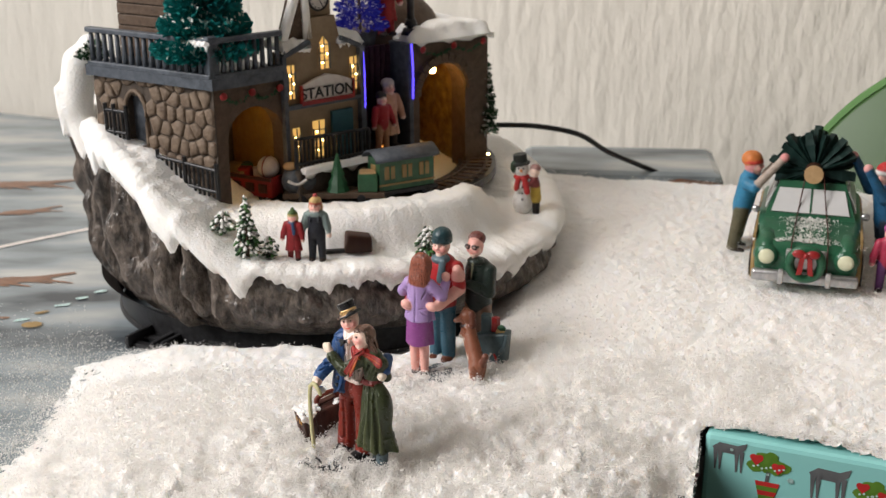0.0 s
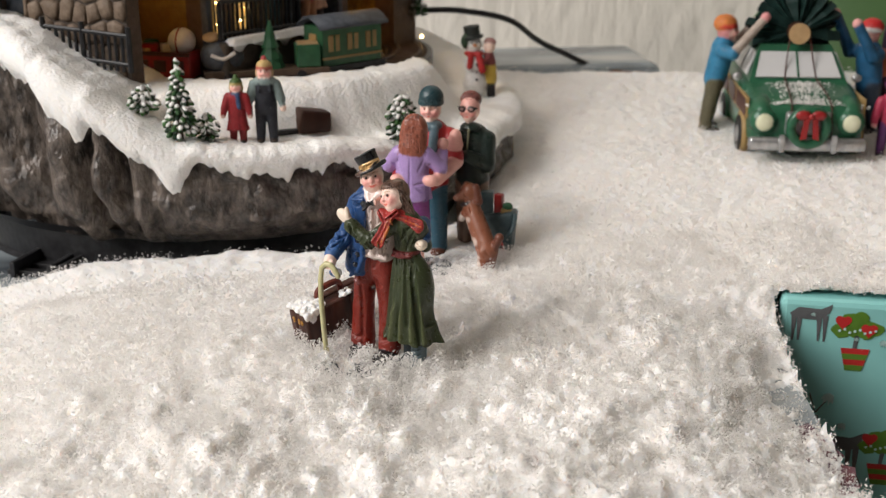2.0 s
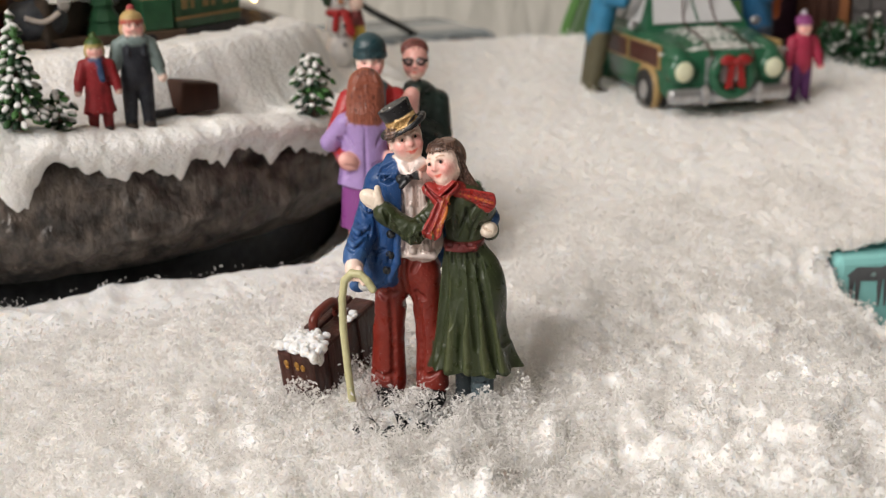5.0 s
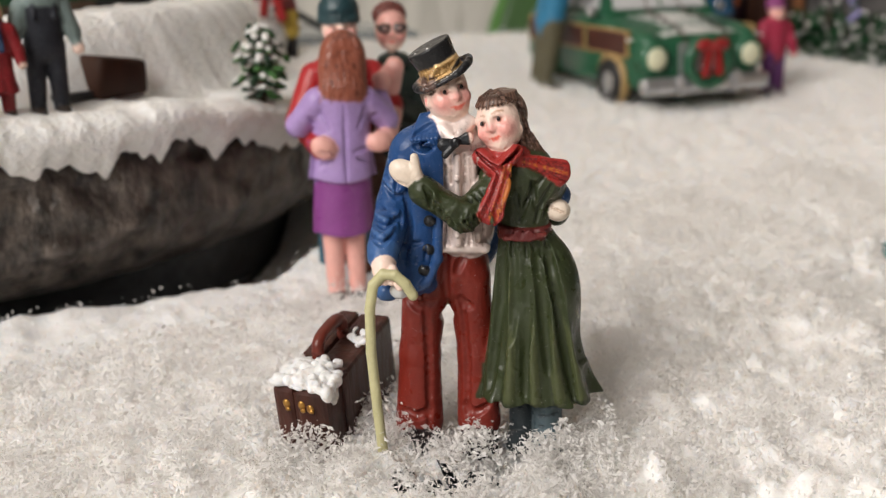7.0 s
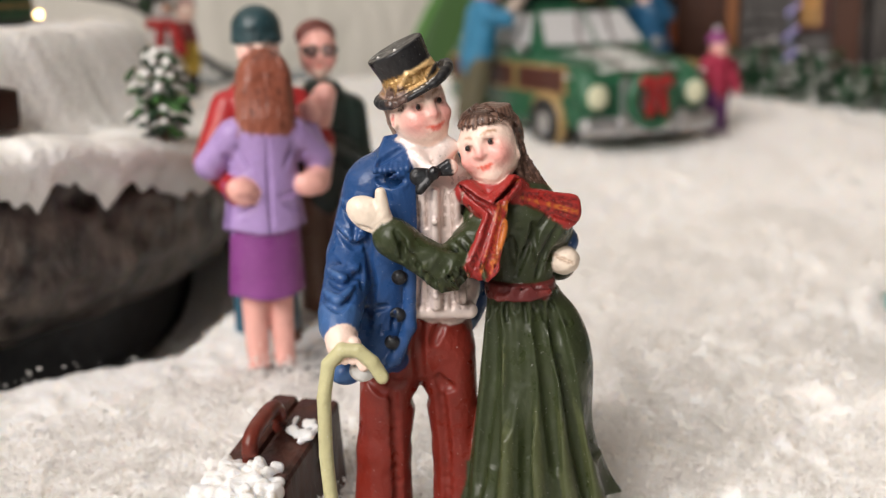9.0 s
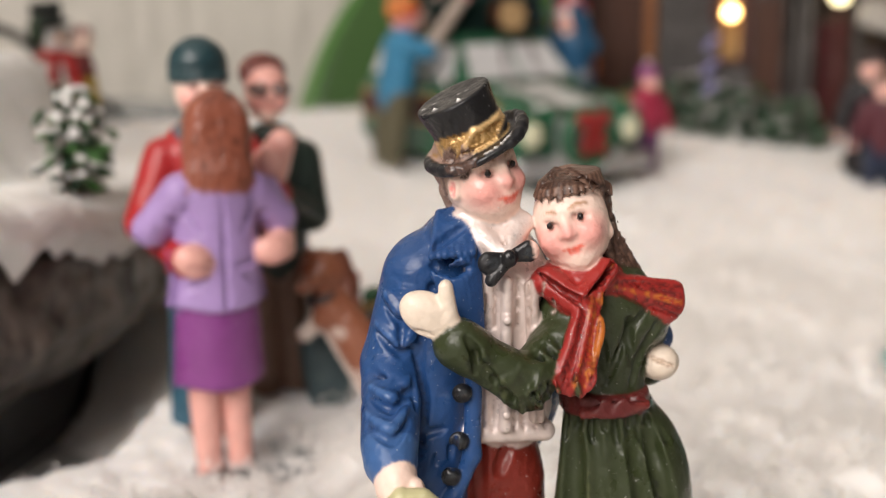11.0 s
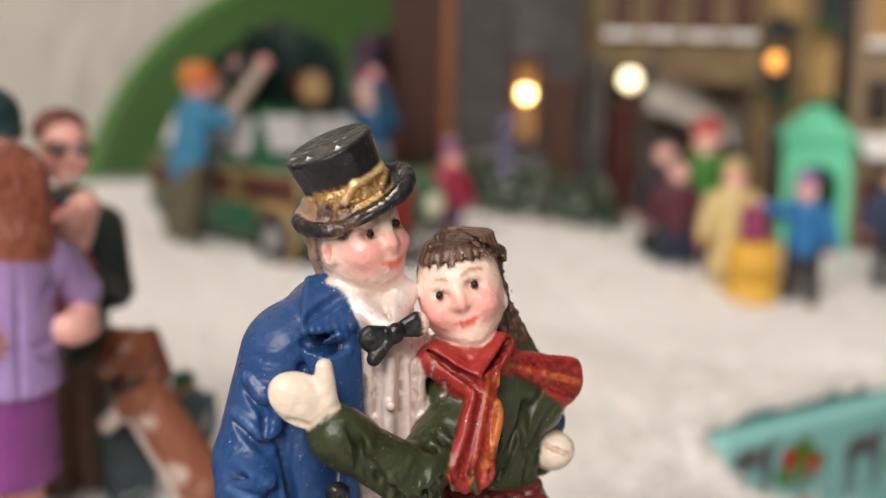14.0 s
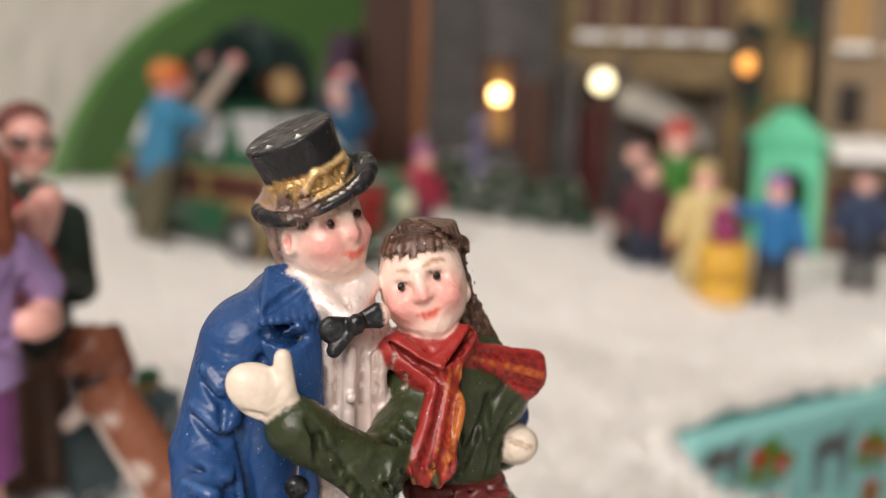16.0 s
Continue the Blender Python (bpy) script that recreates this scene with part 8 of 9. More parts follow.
        if brim:
            c.drum((0, 0.5 * s + 0.9 * L, hz2 + 1.7 * s), 3.8 * s, 3.75 * s, 0.8 * s, brim, rnd=0.5 * s)
        if bob:
            c.ell((0, 0.8 * s + 0.9 * L, hz2 + 5.8 * s), (1.4 * s, 1.4 * s, 1.4 * s), bob, k=0.2 * s)
    if scarf:
        c.ell((0, 0.2 * s + 0.8 * L, 29.6 * s), (3.9 * s, 3.6 * s, 1.6 * s), scarf, k=0.4 * s)
        c.cap((1.2 * s, -3.2 * s + 0.8 * L, 29 * s), (2.2 * s, -4.2 * s + 0.7 * L, 22 * s), 1.2 * s, 1.4 * s, scarf, k=0.4 * s, flat=0.6)
    if pack:
        c.block((0, 5.2 * s + 0.7 * L, 24 * s), (3.6 * s, 2.4 * s, 4.4 * s), pack, rnd=1.2 * s)
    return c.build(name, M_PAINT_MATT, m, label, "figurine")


RED_C, OVER = (0.30, 0.02, 0.025), (0.018, 0.020, 0.028)
person("figurine_child", pose(-0.0730, 0.5345, tz(-0.0730, 0.5345) - 0.001, 0, 0, -14), 26, RED_C, (0.22, 0.02, 0.02), SKIN, (0.05, 0.10, 0.02), "small child figure in a red coat", skirt=True, scarf=(0.03, 0.06, 0.14), bob=(0.05, 0.1, 0.02), brim=(0.45, 0.35, 0.12), locks=(0.50, 0.38, 0.16))
person("figurine_child", pose(-0.0620, 0.5355, tz(-0.0620, 0.5355) - 0.001, 0, 0, -8), 33, OVER, OVER, SKIN, (0.50, 0.35, 0.14), "child figure in dark dungarees and striped hat", bob=(0.35, 0.05, 0.05), brim=(0.42, 0.08, 0.06), sleeve=(0.20, 0.26, 0.25), shirt=(0.20, 0.26, 0.25), locks=(0.50, 0.32, 0.16))
sled = thing("wooden_sled", pose(-0.0435, 0.5465, 0.0455, 0, 0, 12), "brown cast wooden sled lying in the snow", "sled")
sl = box(0, 0, -0.001, 0.0135, 0.010, 0.0095, 0.0012)
for v in sl.verts:
    if v.co.z > 0.004 and v.co.x < 0:
        v.co.x += 0.0012
    if v.co.z > 0.004 and v.co.x > 0:
        v.co.z -= 0.0015
part("sled_board", sl, M_WOOD, sled, "", True)
part("sled_runner", box(-0.010, -0.001, -0.001, 0.012, 0.0035, 0.002, 0.0005), M_BLACK, sled)


def snowman():
    c = Clay((-14, -10, -2), (16, 12, 40), 0.45)
    c.ell((0, 0, 6.5), (5.6, 5.4, 7.2), WHITE, k=0.6).ell((-0.3, 0, 16.2), (4.7, 4.6, 5.4), WHITE, k=0.6).ell((-0.8, 0, 25.2), (4.0, 4.0, 4.2), WHITE, k=0.5)
    c.cap((-0.8, -3.8, 25.4), (0.2, -5.6, 25.0), 0.8, 0.3, (0.6, 0.2, 0.03), k=0.2)
    for z in (9.5, 13.0, 16.5):
        c.ell((0.2, -5.0, z), (0.6, 0.8, 0.6), INK, k=0.1)
    for s in (-1, 1):
        c.ell((-0.8 + 1.4 * s, -3.6, 26.6), (0.5, 0.5, 0.5), INK, k=0.1)
    c.ell((-0.6, 0, 21.0), (4.6, 4.4, 1.7), (0.48, 0.03, 0.03), k=0.4)
    c.cap((1.2, -4.2, 20.8), (2.8, -5.2, 14.0), 1.5, 1.7, (0.48, 0.03, 0.03), k=0.4, flat=0.6)
    c.cap((-2.4, -4.2, 20.6), (-3.2, -4.9, 15.5), 1.3, 1.4, (0.48, 0.03, 0.03), k=0.4, flat=0.6)
    c.drum((-1.2, 0.2, 28.6), 5.2, 5.2, 0.6, (0.02, 0.025, 0.022), rot=(0, -8, 0)).drum((-1.6, 0.2, 31.2), 3.6, 3.8, 2.6, (0.02, 0.025, 0.022), rot=(0, -8, 0))
    c.ell((-4.6, -1.2, 26.8), (2.2, 2.0, 3.6), (0.03, 0.06, 0.03), k=0.5)
    # the child hugging it
    c.cap((7.6, -0.6, 1.0), (7.4, -0.6, 8.0), 1.9, 2.2, INK).cap((7.4, -0.6, 9.0), (7.0, -0.6, 15.0), 2.9, 2.8, (0.55, 0.38, 0.06), k=0.6)
    c.cap((6.8, -0.8, 17.0), (6.4, -0.8, 20.0), 2.8, 2.4, (0.20, 0.04, 0.04), k=0.6).cap((6.0, -2.6, 19.0), (2.4, -4.6, 17.0), 1.4, 1.2, (0.20, 0.04, 0.04), k=0.4)
    c.ell((6.4, -1.0, 24.2), (2.8, 2.8, 3.1), SKIN, k=0.3).ell((6.8, -0.2, 26.0), (3.0, 2.9, 2.3), (0.42, 0.22, 0.20), k=0.3)
    return c.build("figurine_snowman", M_PAINT_MATT, pose(0.0420, 0.6220, tz(0.042, 0.622) - 0.001, 0, 0, -8), "white resin snowman with red scarf and child", "figurine")


snowman()
person("figurine_dancer", FM @ pose(0.1015, 0.000, 0.0735, 0, 0, 0), 34, (0.40, 0.02, 0.03), (0.55, 0.28, 0.16), SKIN, (0.03, 0.025, 0.02), "small dancing figure in red inside the booth", skirt=False, step=0.6)
person("figurine_dancer", FM @ pose(0.1085, 0.003, 0.0735, 0, 0, 0), 40, (0.62, 0.35, 0.24), (0.05, 0.03, 0.03), SKIN, (0.60, 0.55, 0.52), "small dancing figure in peach inside the booth", skirt=True, step=0.6)
person("figurine_red_coat", FM @ pose(0.1135, 0.010, 0.1340, 0, 0, 0), 40, (0.36, 0.015, 0.02), (0.30, 0.015, 0.02), SKIN, (0.34, 0.015, 0.02), "small red-coated figure with white trim", step=0.7, brim=WHITE, skirt=True)

# power cable behind the snowman
cable = tube([FM @ Vector((0.17, 0.06, 0.066)), (0.036, 0.700, 0.0700), (0.060, 0.702, 0.0680), (0.082, 0.704, 0.0625), (0.100, 0.712, 0.0500), (0.120, 0.718, 0.0400), (0.138, 0.724, 0.0310), (0.150, 0.726, 0.0240)], 0.0016, 8)
tagged(link("power_cable", cable, M_BLACK, smooth=True), "thin black power cable running into the snow", "cable")

# black track pieces peeking out below the base
for k, (tx, ty, tr) in enumerate(((-0.146, 0.5725, 62), (-0.125, 0.5640, 58))):
    piece = thing("train_track", pose(tx, ty, -0.0115, 0, 0, tr), "black plastic toy train track piece", "track", "loose track pieces")
    for s in (-1, 1):
        part("rail", box(0, s * 0.0085, 0.0, 0.046, 0.0022, 0.0065, 0.0004), M_BLACK, piece)
    for i in range(5):
        part("sleeper", box(-0.018 + 0.009 * i, 0, 0.0, 0.0042, 0.026, 0.0022, 0.0003), M_BLACK, piece)

# ---------------------------------------------------------------- the green disc behind the car
disc = thing("green_round_board", pose(0.324, 0.640, -0.009, 0, 0, -31) @ pose(0, 0, 0, -20, 0, 0), "large glossy green round board standing on edge", "board")
db = rod((0, -0.006, 0), (0, 0.006, 0), 0.135, None, 96)
bmesh.ops.bevel(db, geom=[e for e in db.edges if len(e.link_faces) == 2 and any(len(f.verts) > 8 for f in e.link_faces)], offset=0.0035, segments=3, affect="EDGES", profile=0.5)
part("board_panel", db, M_DISC, disc, "", True)
# edge band added in paler green for the window light on the rim
M_RIM = mat("lit_green_edge", (0.13, 0.28, 0.085), rough=0.3, spots=(0.11, 0.25, 0.075), spot_scale=30)
rim = bmesh.new()
ring_ = [[rim.verts.new((r * math.cos(2 * math.pi * k / 96), y, r * math.sin(2 * math.pi * k / 96))) for k in range(96)] for r, y in ((0.1345, -0.0055), (0.1385, -0.0055), (0.1385, 0.0095), (0.1345, 0.0095))]
for q in range(4):
    for k in range(96):
        rim.faces.new((ring_[q][k], ring_[q][(k + 1) % 96], ring_[(q + 1) % 4][(k + 1) % 96], ring_[(q + 1) % 4][k]))
bmesh.ops.recalc_face_normals(rim, faces=rim.faces)
part("board_edge", rim, M_RIM, disc, "edge band paler green for light on the rim")

# ---------------------------------------------------------------- the estate car with its tree
CAR = pose(0.1945, 0.6030, 0.0165, 0, 0, -17.5)
car = thing("toy_estate_car", CAR, "green resin estate car with wood panels and snow", "car")


def loft(sections, caps=True):
    """Skin over cross sections of equal point count."""
    bm = bmesh.new()
    rings = [[bm.verts.new(p) for p in s] for s in sections]
    n = len(rings[0])
    for a, b_ in zip(rings, rings[1:]):
        for i in range(n):
            bm.faces.new((a[i], a[(i + 1) % n], b_[(i + 1) % n], b_[i]))
    if caps:
        bm.faces.new(list(reversed(rings[0])))
        bm.faces.new(rings[-1])
    bmesh.ops.recalc_face_normals(bm, faces=bm.faces)
    return bm


def car_section(y, w, z0, z1, rnd):
    pts = []
    for sx, sz, a0 in ((1, 0, -90), (1, 1, 0), (-1, 1, 90), (-1, 0, 180)):
        cx, cz = sx * (w - rnd), (z0 + rnd) if sz == 0 else (z1 - rnd)
        for k in range(5):
            a = radians(a0 + 22.5 * k)
            pts.append((cx + rnd * math.cos(a), y, cz + rnd * math.sin(a)))
    return [(x * 0.001, yy * 0.001, z * 0.001) for x, yy, z in pts]


M_CARGREEN = mat("car_green_paint", (0.016, 0.085, 0.042), rough=0.33, spots=(0.024, 0.115, 0.058), spot_scale=120, bump=0.0004, bump_scale=350, coat=0.3)
body = part("car_body", loft([car_section(y, w, z0, z1, r) for y, w, z0, z1, r in ((-45, 21, 6, 20, 4), (-43, 24.5, 5, 24, 5), (-36, 25.5, 5, 26.5, 5), (-16, 26, 5, 29.5, 4), (0, 26, 5, 30, 4), (40, 26, 5, 30, 4), (46, 25, 6, 29, 4))]), M_CARGREEN, car, "", True)
part("car_cabin", loft([[(x * k * 0.001, (y0 + dy) * 0.001, z * 0.001) for x, dy in ((-1, d0), (1, d0), (1, d1), (-1, d1))] for z, k, y0, d0, d1 in ((29, 22.5, 0, -17, 45), (31, 22.2, 0, -15.5, 45), (42.5, 17.8, 0, -5.0, 42), (45.5, 16.5, 0, -3.0, 40))]), M_CARGREEN, car)


def quad_panel(pts, thick, push):
    """A thin panel over four corners, pushed out along its normal."""
    a, b_, c, d = [Vector(p) * 0.001 for p in pts]
    n = (b_ - a).cross(d - a).normalized()
    bm = bmesh.new()
    lo = [bm.verts.new(p + n * (push - thick)) for p in (a, b_, c, d)]
    hi = [bm.verts.new(p + n * push) for p in (a, b_, c, d)]
    bm.faces.new(hi)
    bm.faces.new(list(reversed(lo)))
    for i in range(4):
        bm.faces.new((lo[i], lo[(i + 1) % 4], hi[(i + 1) % 4], hi[i]))
    bmesh.ops.recalc_face_normals(bm, faces=bm.faces)
    return bm


part("windscreen", quad_panel(((-19.6, -15.2, 31.6), (19.6, -15.2, 31.6), (16.4, -5.6, 42.0), (-16.4, -5.6, 42.0)), 0.0008, 0.0009), M_GLASSW, car, "pale painted windscreen")
part("screen_bar", quad_panel(((-0.4, -15.2, 31.6), (0.4, -15.2, 31.6), (0.4, -5.6, 42.0), (-0.4, -5.6, 42.0)), 0.0006, 0.0013), M_CARGREEN, car)
for s in (-1, 1):
    for y0, y1 in ((-9, 7), (10, 24), (27, 41)):
        pts = [(s * 22.4, y0, 31.8), (s * 22.4, y1, 31.8), (s * 18.2, y1 - 1.0 * (y1 > 30), 41.8), (s * 18.2, y0 + (4.5 if y0 < 0 else 0), 41.8)]
        part("side_window", quad_panel(pts if s > 0 else list(reversed(pts)), 0.0008, 0.0008), M_GLASSW, car, "pale painted window")
    for y0, y1 in ((-38, -8), (-6, 16), (18, 43)):
        pts = [(s * 26, y0, 17), (s * 26, y1, 17), (s * 26, y1, 26.5), (s * 26, y0, 26.5)]
        part("panel_trim", quad_panel(pts if s > 0 else list(reversed(pts)), 0.0012, 0.0006), M_OCHRE, car, "ochre timber trim")
        pts = [(s * 26, y0 + 1.1, 18.1), (s * 26, y1 - 1.1, 18.1), (s * 26, y1 - 1.1, 25.4), (s * 26, y0 + 1.1, 25.4)]
        part("wood_panel", quad_panel(pts if s > 0 else list(reversed(pts)), 0.0012, 0.0010), M_PANELWOOD, car, "red-brown wood panel")
    for wy in (-27, 27):
        part("wheel_arch", rod((s * 0.0240, wy * 0.001, 0.0085), (s * 0.0271, wy * 0.001, 0.0085), 0.0098, None, 22), M_OCHRE if wy < 0 else M_CARGREEN, car, "", True)
        tyre = part("wheel", rod((s * 0.0195, wy * 0.001, 0.0075), (s * 0.0280, wy * 0.001, 0.0075), 0.0084, None, 24), M_RUBBER, car, "black tyre", True)
        part("hub_cap", rod((s * 0.0278, wy * 0.001, 0.0075), (s * 0.0286, wy * 0.001, 0.0075), 0.0042, 0.003, 16), M_CHROME, tyre, "silver hub cap")
    lamp = part("headlight", rod((s * 0.0192, -0.0462, 0.0170), (s * 0.0192, -0.0420, 0.0170), 0.0055, 0.0068, 20), M_CARGREEN, car, "green headlight housing", True)
    part("lens", ball((s * 0.0192, -0.0458, 0.0170), 0.0042, 16, (1, 0.35, 1)), M_HEADLIGHT, lamp, "cream lens", True)
    part("mirror", ball((s * 0.0275, -0.0130, 0.0315), 0.0022, 10, (1.1, 0.6, 0.9)), M_CHROME, car, "silver mirror", True)
    part("fender", ball((s * 0.0195, -0.0330, 0.0200), 0.0080, 16, (0.85, 1.7, 0.95)), M_CARGREEN, car, "", True)
bumper = box(0, -0.0470, 0.0045, 0.0520, 0.0048, 0.0060, 0.0016)
part("bumper", bumper, M_CHROME, car, "worn silver bumper", True)
part("grille", box(0, -0.0452, 0.0115, 0.0200, 0.0030, 0.0105, 0.0012), M_CHROME, car, "worn silver grille")
for s in (-1, 1):
    part("overrider", box(s * 0.0115, -0.0495, 0.0040, 0.0026, 0.0020, 0.0082, 0.0006), M_CHROME, car)
rnd = random.Random(21)
wreath = part("wreath", tube([(0.0078 * math.cos(2 * math.pi * k / 14), -0.0485, 0.0155 + 0.0078 * math.sin(2 * math.pi * k / 14)) for k in range(15)], 0.0024, 8), M_CARGREEN, car, "green wreath on the grille", True)
for s in (-1, 1):
    part("bow_loop", ball((s * 0.0034, -0.0512, 0.0215), 0.0030, 12, (1.15, 0.5, 0.75)), M_RED, wreath, "red bow", True)
    part("bow_tail", prism([(s * 0.0005, 0.0205), (s * 0.0030, 0.0195), (s * 0.0042, 0.0105), (s * 0.0014, 0.0110)], 0.0012, Matrix.Translation((0, -0.0522, 0))), M_RED, wreath)
part("bow_knot", ball((0, -0.0520, 0.0210), 0.0015, 10), M_RED, wreath, "", True)

# snow lying on the bonnet
rs2 = np.random.RandomState(4)
n2 = 1500
sx2 = rs2.normal(0, 0.0090, n2)
sy2 = -0.042 + 0.026 * rs2.rand(n2) ** 1.3
sz2 = 0.0245 + 0.0052 * (sy2 + 0.043) / 0.028 + 0.0006 * rs2.rand(n2) - 0.0012 * (np.abs(sx2) / 0.02) ** 2
T2 = rs2.normal(size=(n2, 4, 3))
T2 /= np.linalg.norm(T2, axis=2, keepdims=True)
T2 *= 0.00085 * (0.5 + rs2.rand(n2, 1, 1))
V2_ = (T2 + np.stack([sx2, sy2, sz2], -1)[:, None, :]).reshape(-1, 3)
q2 = 4 * np.arange(n2)[:, None]
F2_ = np.concatenate([q2 + np.array([0, 1, 2]), q2 + np.array([0, 3, 1]), q2 + np.array([0, 2, 3]), q2 + np.array([1, 3, 2])])
bs = mesh_from("bonnet_snow", V2_, F2_, M_FLAKE, smooth=False)
bs.parent = car
bs["label"] = "crust of snow on the bonnet"
for k in range(2):
    x0 = (-0.006, 0.008)[k]
    part("rope", tube([(x0 * 0.6, -0.008, 0.053), (x0 * 1.0, -0.0150, 0.0330), (x0 * 1.15, -0.030, 0.0290), (x0 * 1.25, -0.0445, 0.0240), (x0 * 1.3, -0.0478, 0.0100)], 0.00035, 6), M_PANELWOOD, car, "thin brown cord", True)

# the felled fir on the roof
fir = thing("felled_fir", CAR @ pose(0, -0.0065, 0.0515), "dark green felled fir tied to the car roof", "tree")
part("trunk", rod((0, -0.003, 0), (0, 0.052, 0.001), 0.0050, 0.0015, 18), M_WOOD, fir, "brown trunk")
part("cut_end", rod((0, -0.0040, 0), (0, -0.0028, 0), 0.0049, None, 22), M_CUT, fir, "pale sawn trunk end")


def frond(length, width):
    bm = bmesh.new()
    n = 5
    L, R, C, B = [], [], [], []
    for k in range(n + 1):
        t = k / n
        w = width * (math.sin(math.pi * (0.10 + 0.62 * t)) ** 0.9) * (1.0 if k % 2 else 0.85)
        x = length * t
        L.append(bm.verts.new((x, -w, 0.0004 * k)))
        R.append(bm.verts.new((x, w, 0.0004 * k)))
        C.append(bm.verts.new((x, 0, 0.0008 + 0.45 * w + 0.0004 * k)))
        B.append(bm.verts.new((x, 0, -0.0006 - 0.35 * w + 0.0004 * k)))
    for k in range(n):
        for a, b_ in ((L, C), (C, R), (R, B), (B, L)):
            bm.faces.new((a[k], a[k + 1], b_[k + 1], b_[k]))
    bm.faces.new((L[0], C[0], R[0], B[0]))
    bm.faces.new((B[n], R[n], C[n], L[n]))
    bmesh.ops.recalc_face_normals(bm, faces=bm.faces)
    me = bpy.data.meshes.new("branch")
    bm.to_mesh(me)
    bm.free()
    me.materials.append(M_DARKTREE)
    return me


FRONDS = (frond(0.0185, 0.0050), frond(0.0172, 0.0056), frond(0.0160, 0.0048))
rnd = random.Random(8)
for layer in range(5):
    count = (26, 24, 20, 16, 12)[layer]
    for k in range(count):
        a = 2 * math.pi * (k + 0.5 * (layer % 2)) / count
        if math.sin(a) < -0.72:
            continue
        br = new("branch", FRONDS[(k + layer) % 3])
        br.parent = fir
        size = (1.0 - 0.13 * layer) * (0.92 + 0.2 * rnd.random()) * (0.8 if math.sin(a) < -0.3 else 1.0)
        br.matrix_local = Matrix.Translation((0, 0.004 + 0.0095 * layer, 0)) @ Matrix.Rotation(-a, 4, "Y") @ Matrix.Rotation(radians(16 + 12 * rnd.random()), 4, "Z") @ Matrix.Rotation(2 * math.pi * 0.12 * (rnd.random() - 0.5), 4, "X") @ Matrix.Translation((0.0035, 0, 0)) @ Matrix.Scale(size, 4)

# figures round the car
person("figurine_orange_hat", pose(0.1600, 0.6200, 0.0175, 0, 0, 66), 59, (0.03, 0.20, 0.36), (0.105, 0.095, 0.055), (0.70, 0.30, 0.30), (0.62, 0.20, 0.05), "figure in blue vest and orange hat loading the tree", arms=((-0.14, -0.30, 0.97), (0.14, -0.30, 0.97)), brim=(0.62, 0.06, 0.04), lean=-0.13, step=0.55, sleeve=(0.40, 0.33, 0.28))
person("figurine_red_hat", pose(0.2335, 0.5960, 0.0175, 0, 0, -88), 58, (0.015, 0.095, 0.20), (0.035, 0.05, 0.075), (0.72, 0.36, 0.34), (0.48, 0.02, 0.02), "figure in blue coat and red festive hat", arms=((-0.12, -0.26, 1.0), (0.14, -0.22, 0.95)), brim=WHITE, pack=(0.42, 0.09, 0.02), lean=-0.08, step=0.55)
person("figurine_pink_child", pose(0.2225, 0.5605, 0.0150, 0, 0, -14), 38, (0.36, 0.025, 0.065), (0.11, 0.03, 0.13), (0.72, 0.34, 0.32), (0.25, 0.05, 0.18), "small figure in pink jacket and purple bobble hat", bob=(0.5, 0.45, 0.5), brim=(0.30, 0.07, 0.22), step=0.45)

# ---------------------------------------------------------------- lit houses at the far end
VM = pose(0.283, 0.630, 0.0, 0, 0, -68.8)


def vpart(name, bm, material, parent, label="", smooth=False):
    return part(name, bm, material, parent, label, smooth)


def house(label):
    return thing("village_house", VM, label, "village house", "lit village houses")


# wooden corner house
wood = house("tall red-brown wooden corner of a lit house")
vpart("wooden_wall", box(0.0180, 0.022, -0.011, 0.021, 0.044, 0.170, 0.0008), M_WOOD, wood)
M_PLUMWALL = mat("dark_plum_paint", (0.030, 0.013, 0.030), rough=0.5, spots=(0.042, 0.020, 0.040), spot_scale=90, bump=0.0003)
wing = prism([(-0.032, -0.011), (-0.032, 0.056)] + [(-0.006 - 0.026 * math.cos(radians(10 * k)), 0.056 + 0.034 * math.sin(radians(10 * k))) for k in range(1, 10)] + [(0.004, 0.090), (0.004, -0.011)], 0.009, Matrix.Translation((0.007, 0, 0)) @ Matrix.Rotation(radians(90), 4, "Z"))
vpart("side_wing", wing, M_PLUMWALL, wood, "dark plum rounded side wing")
for k in range(4):
    vpart("board", box(0.0104 + 0.0052 * k, -0.0006, -0.008, 0.0050, 0.0014, 0.165, 0.0004), M_WOOD, wood)
vpart("corner_board", box(0.0310, 0.020, -0.010, 0.0045, 0.046, 0.168, 0.0006), mat("orange_brown_wood", (0.22, 0.085, 0.03), rough=0.45, spots=(0.15, 0.055, 0.02), spot_scale=80, stretch=(1, 1, 0.2)), wood, "orange-brown corner board")

# grey stone house with a lit window and a brown door
stone_h = house("grey stone house with a lit window and door")
wall_h = vpart("stone_wall", join(box(0.0440, 0.022, -0.010, 0.0215, 0.040, 0.165), box(0.0615, 0.022, -0.010, 0.0145, 0.040, 0.060), box(0.0615, 0.022, 0.081, 0.0145, 0.040, 0.074), box(0.0755, 0.022, -0.010, 0.0145, 0.040, 0.165)), M_GREYSTONE, stone_h)
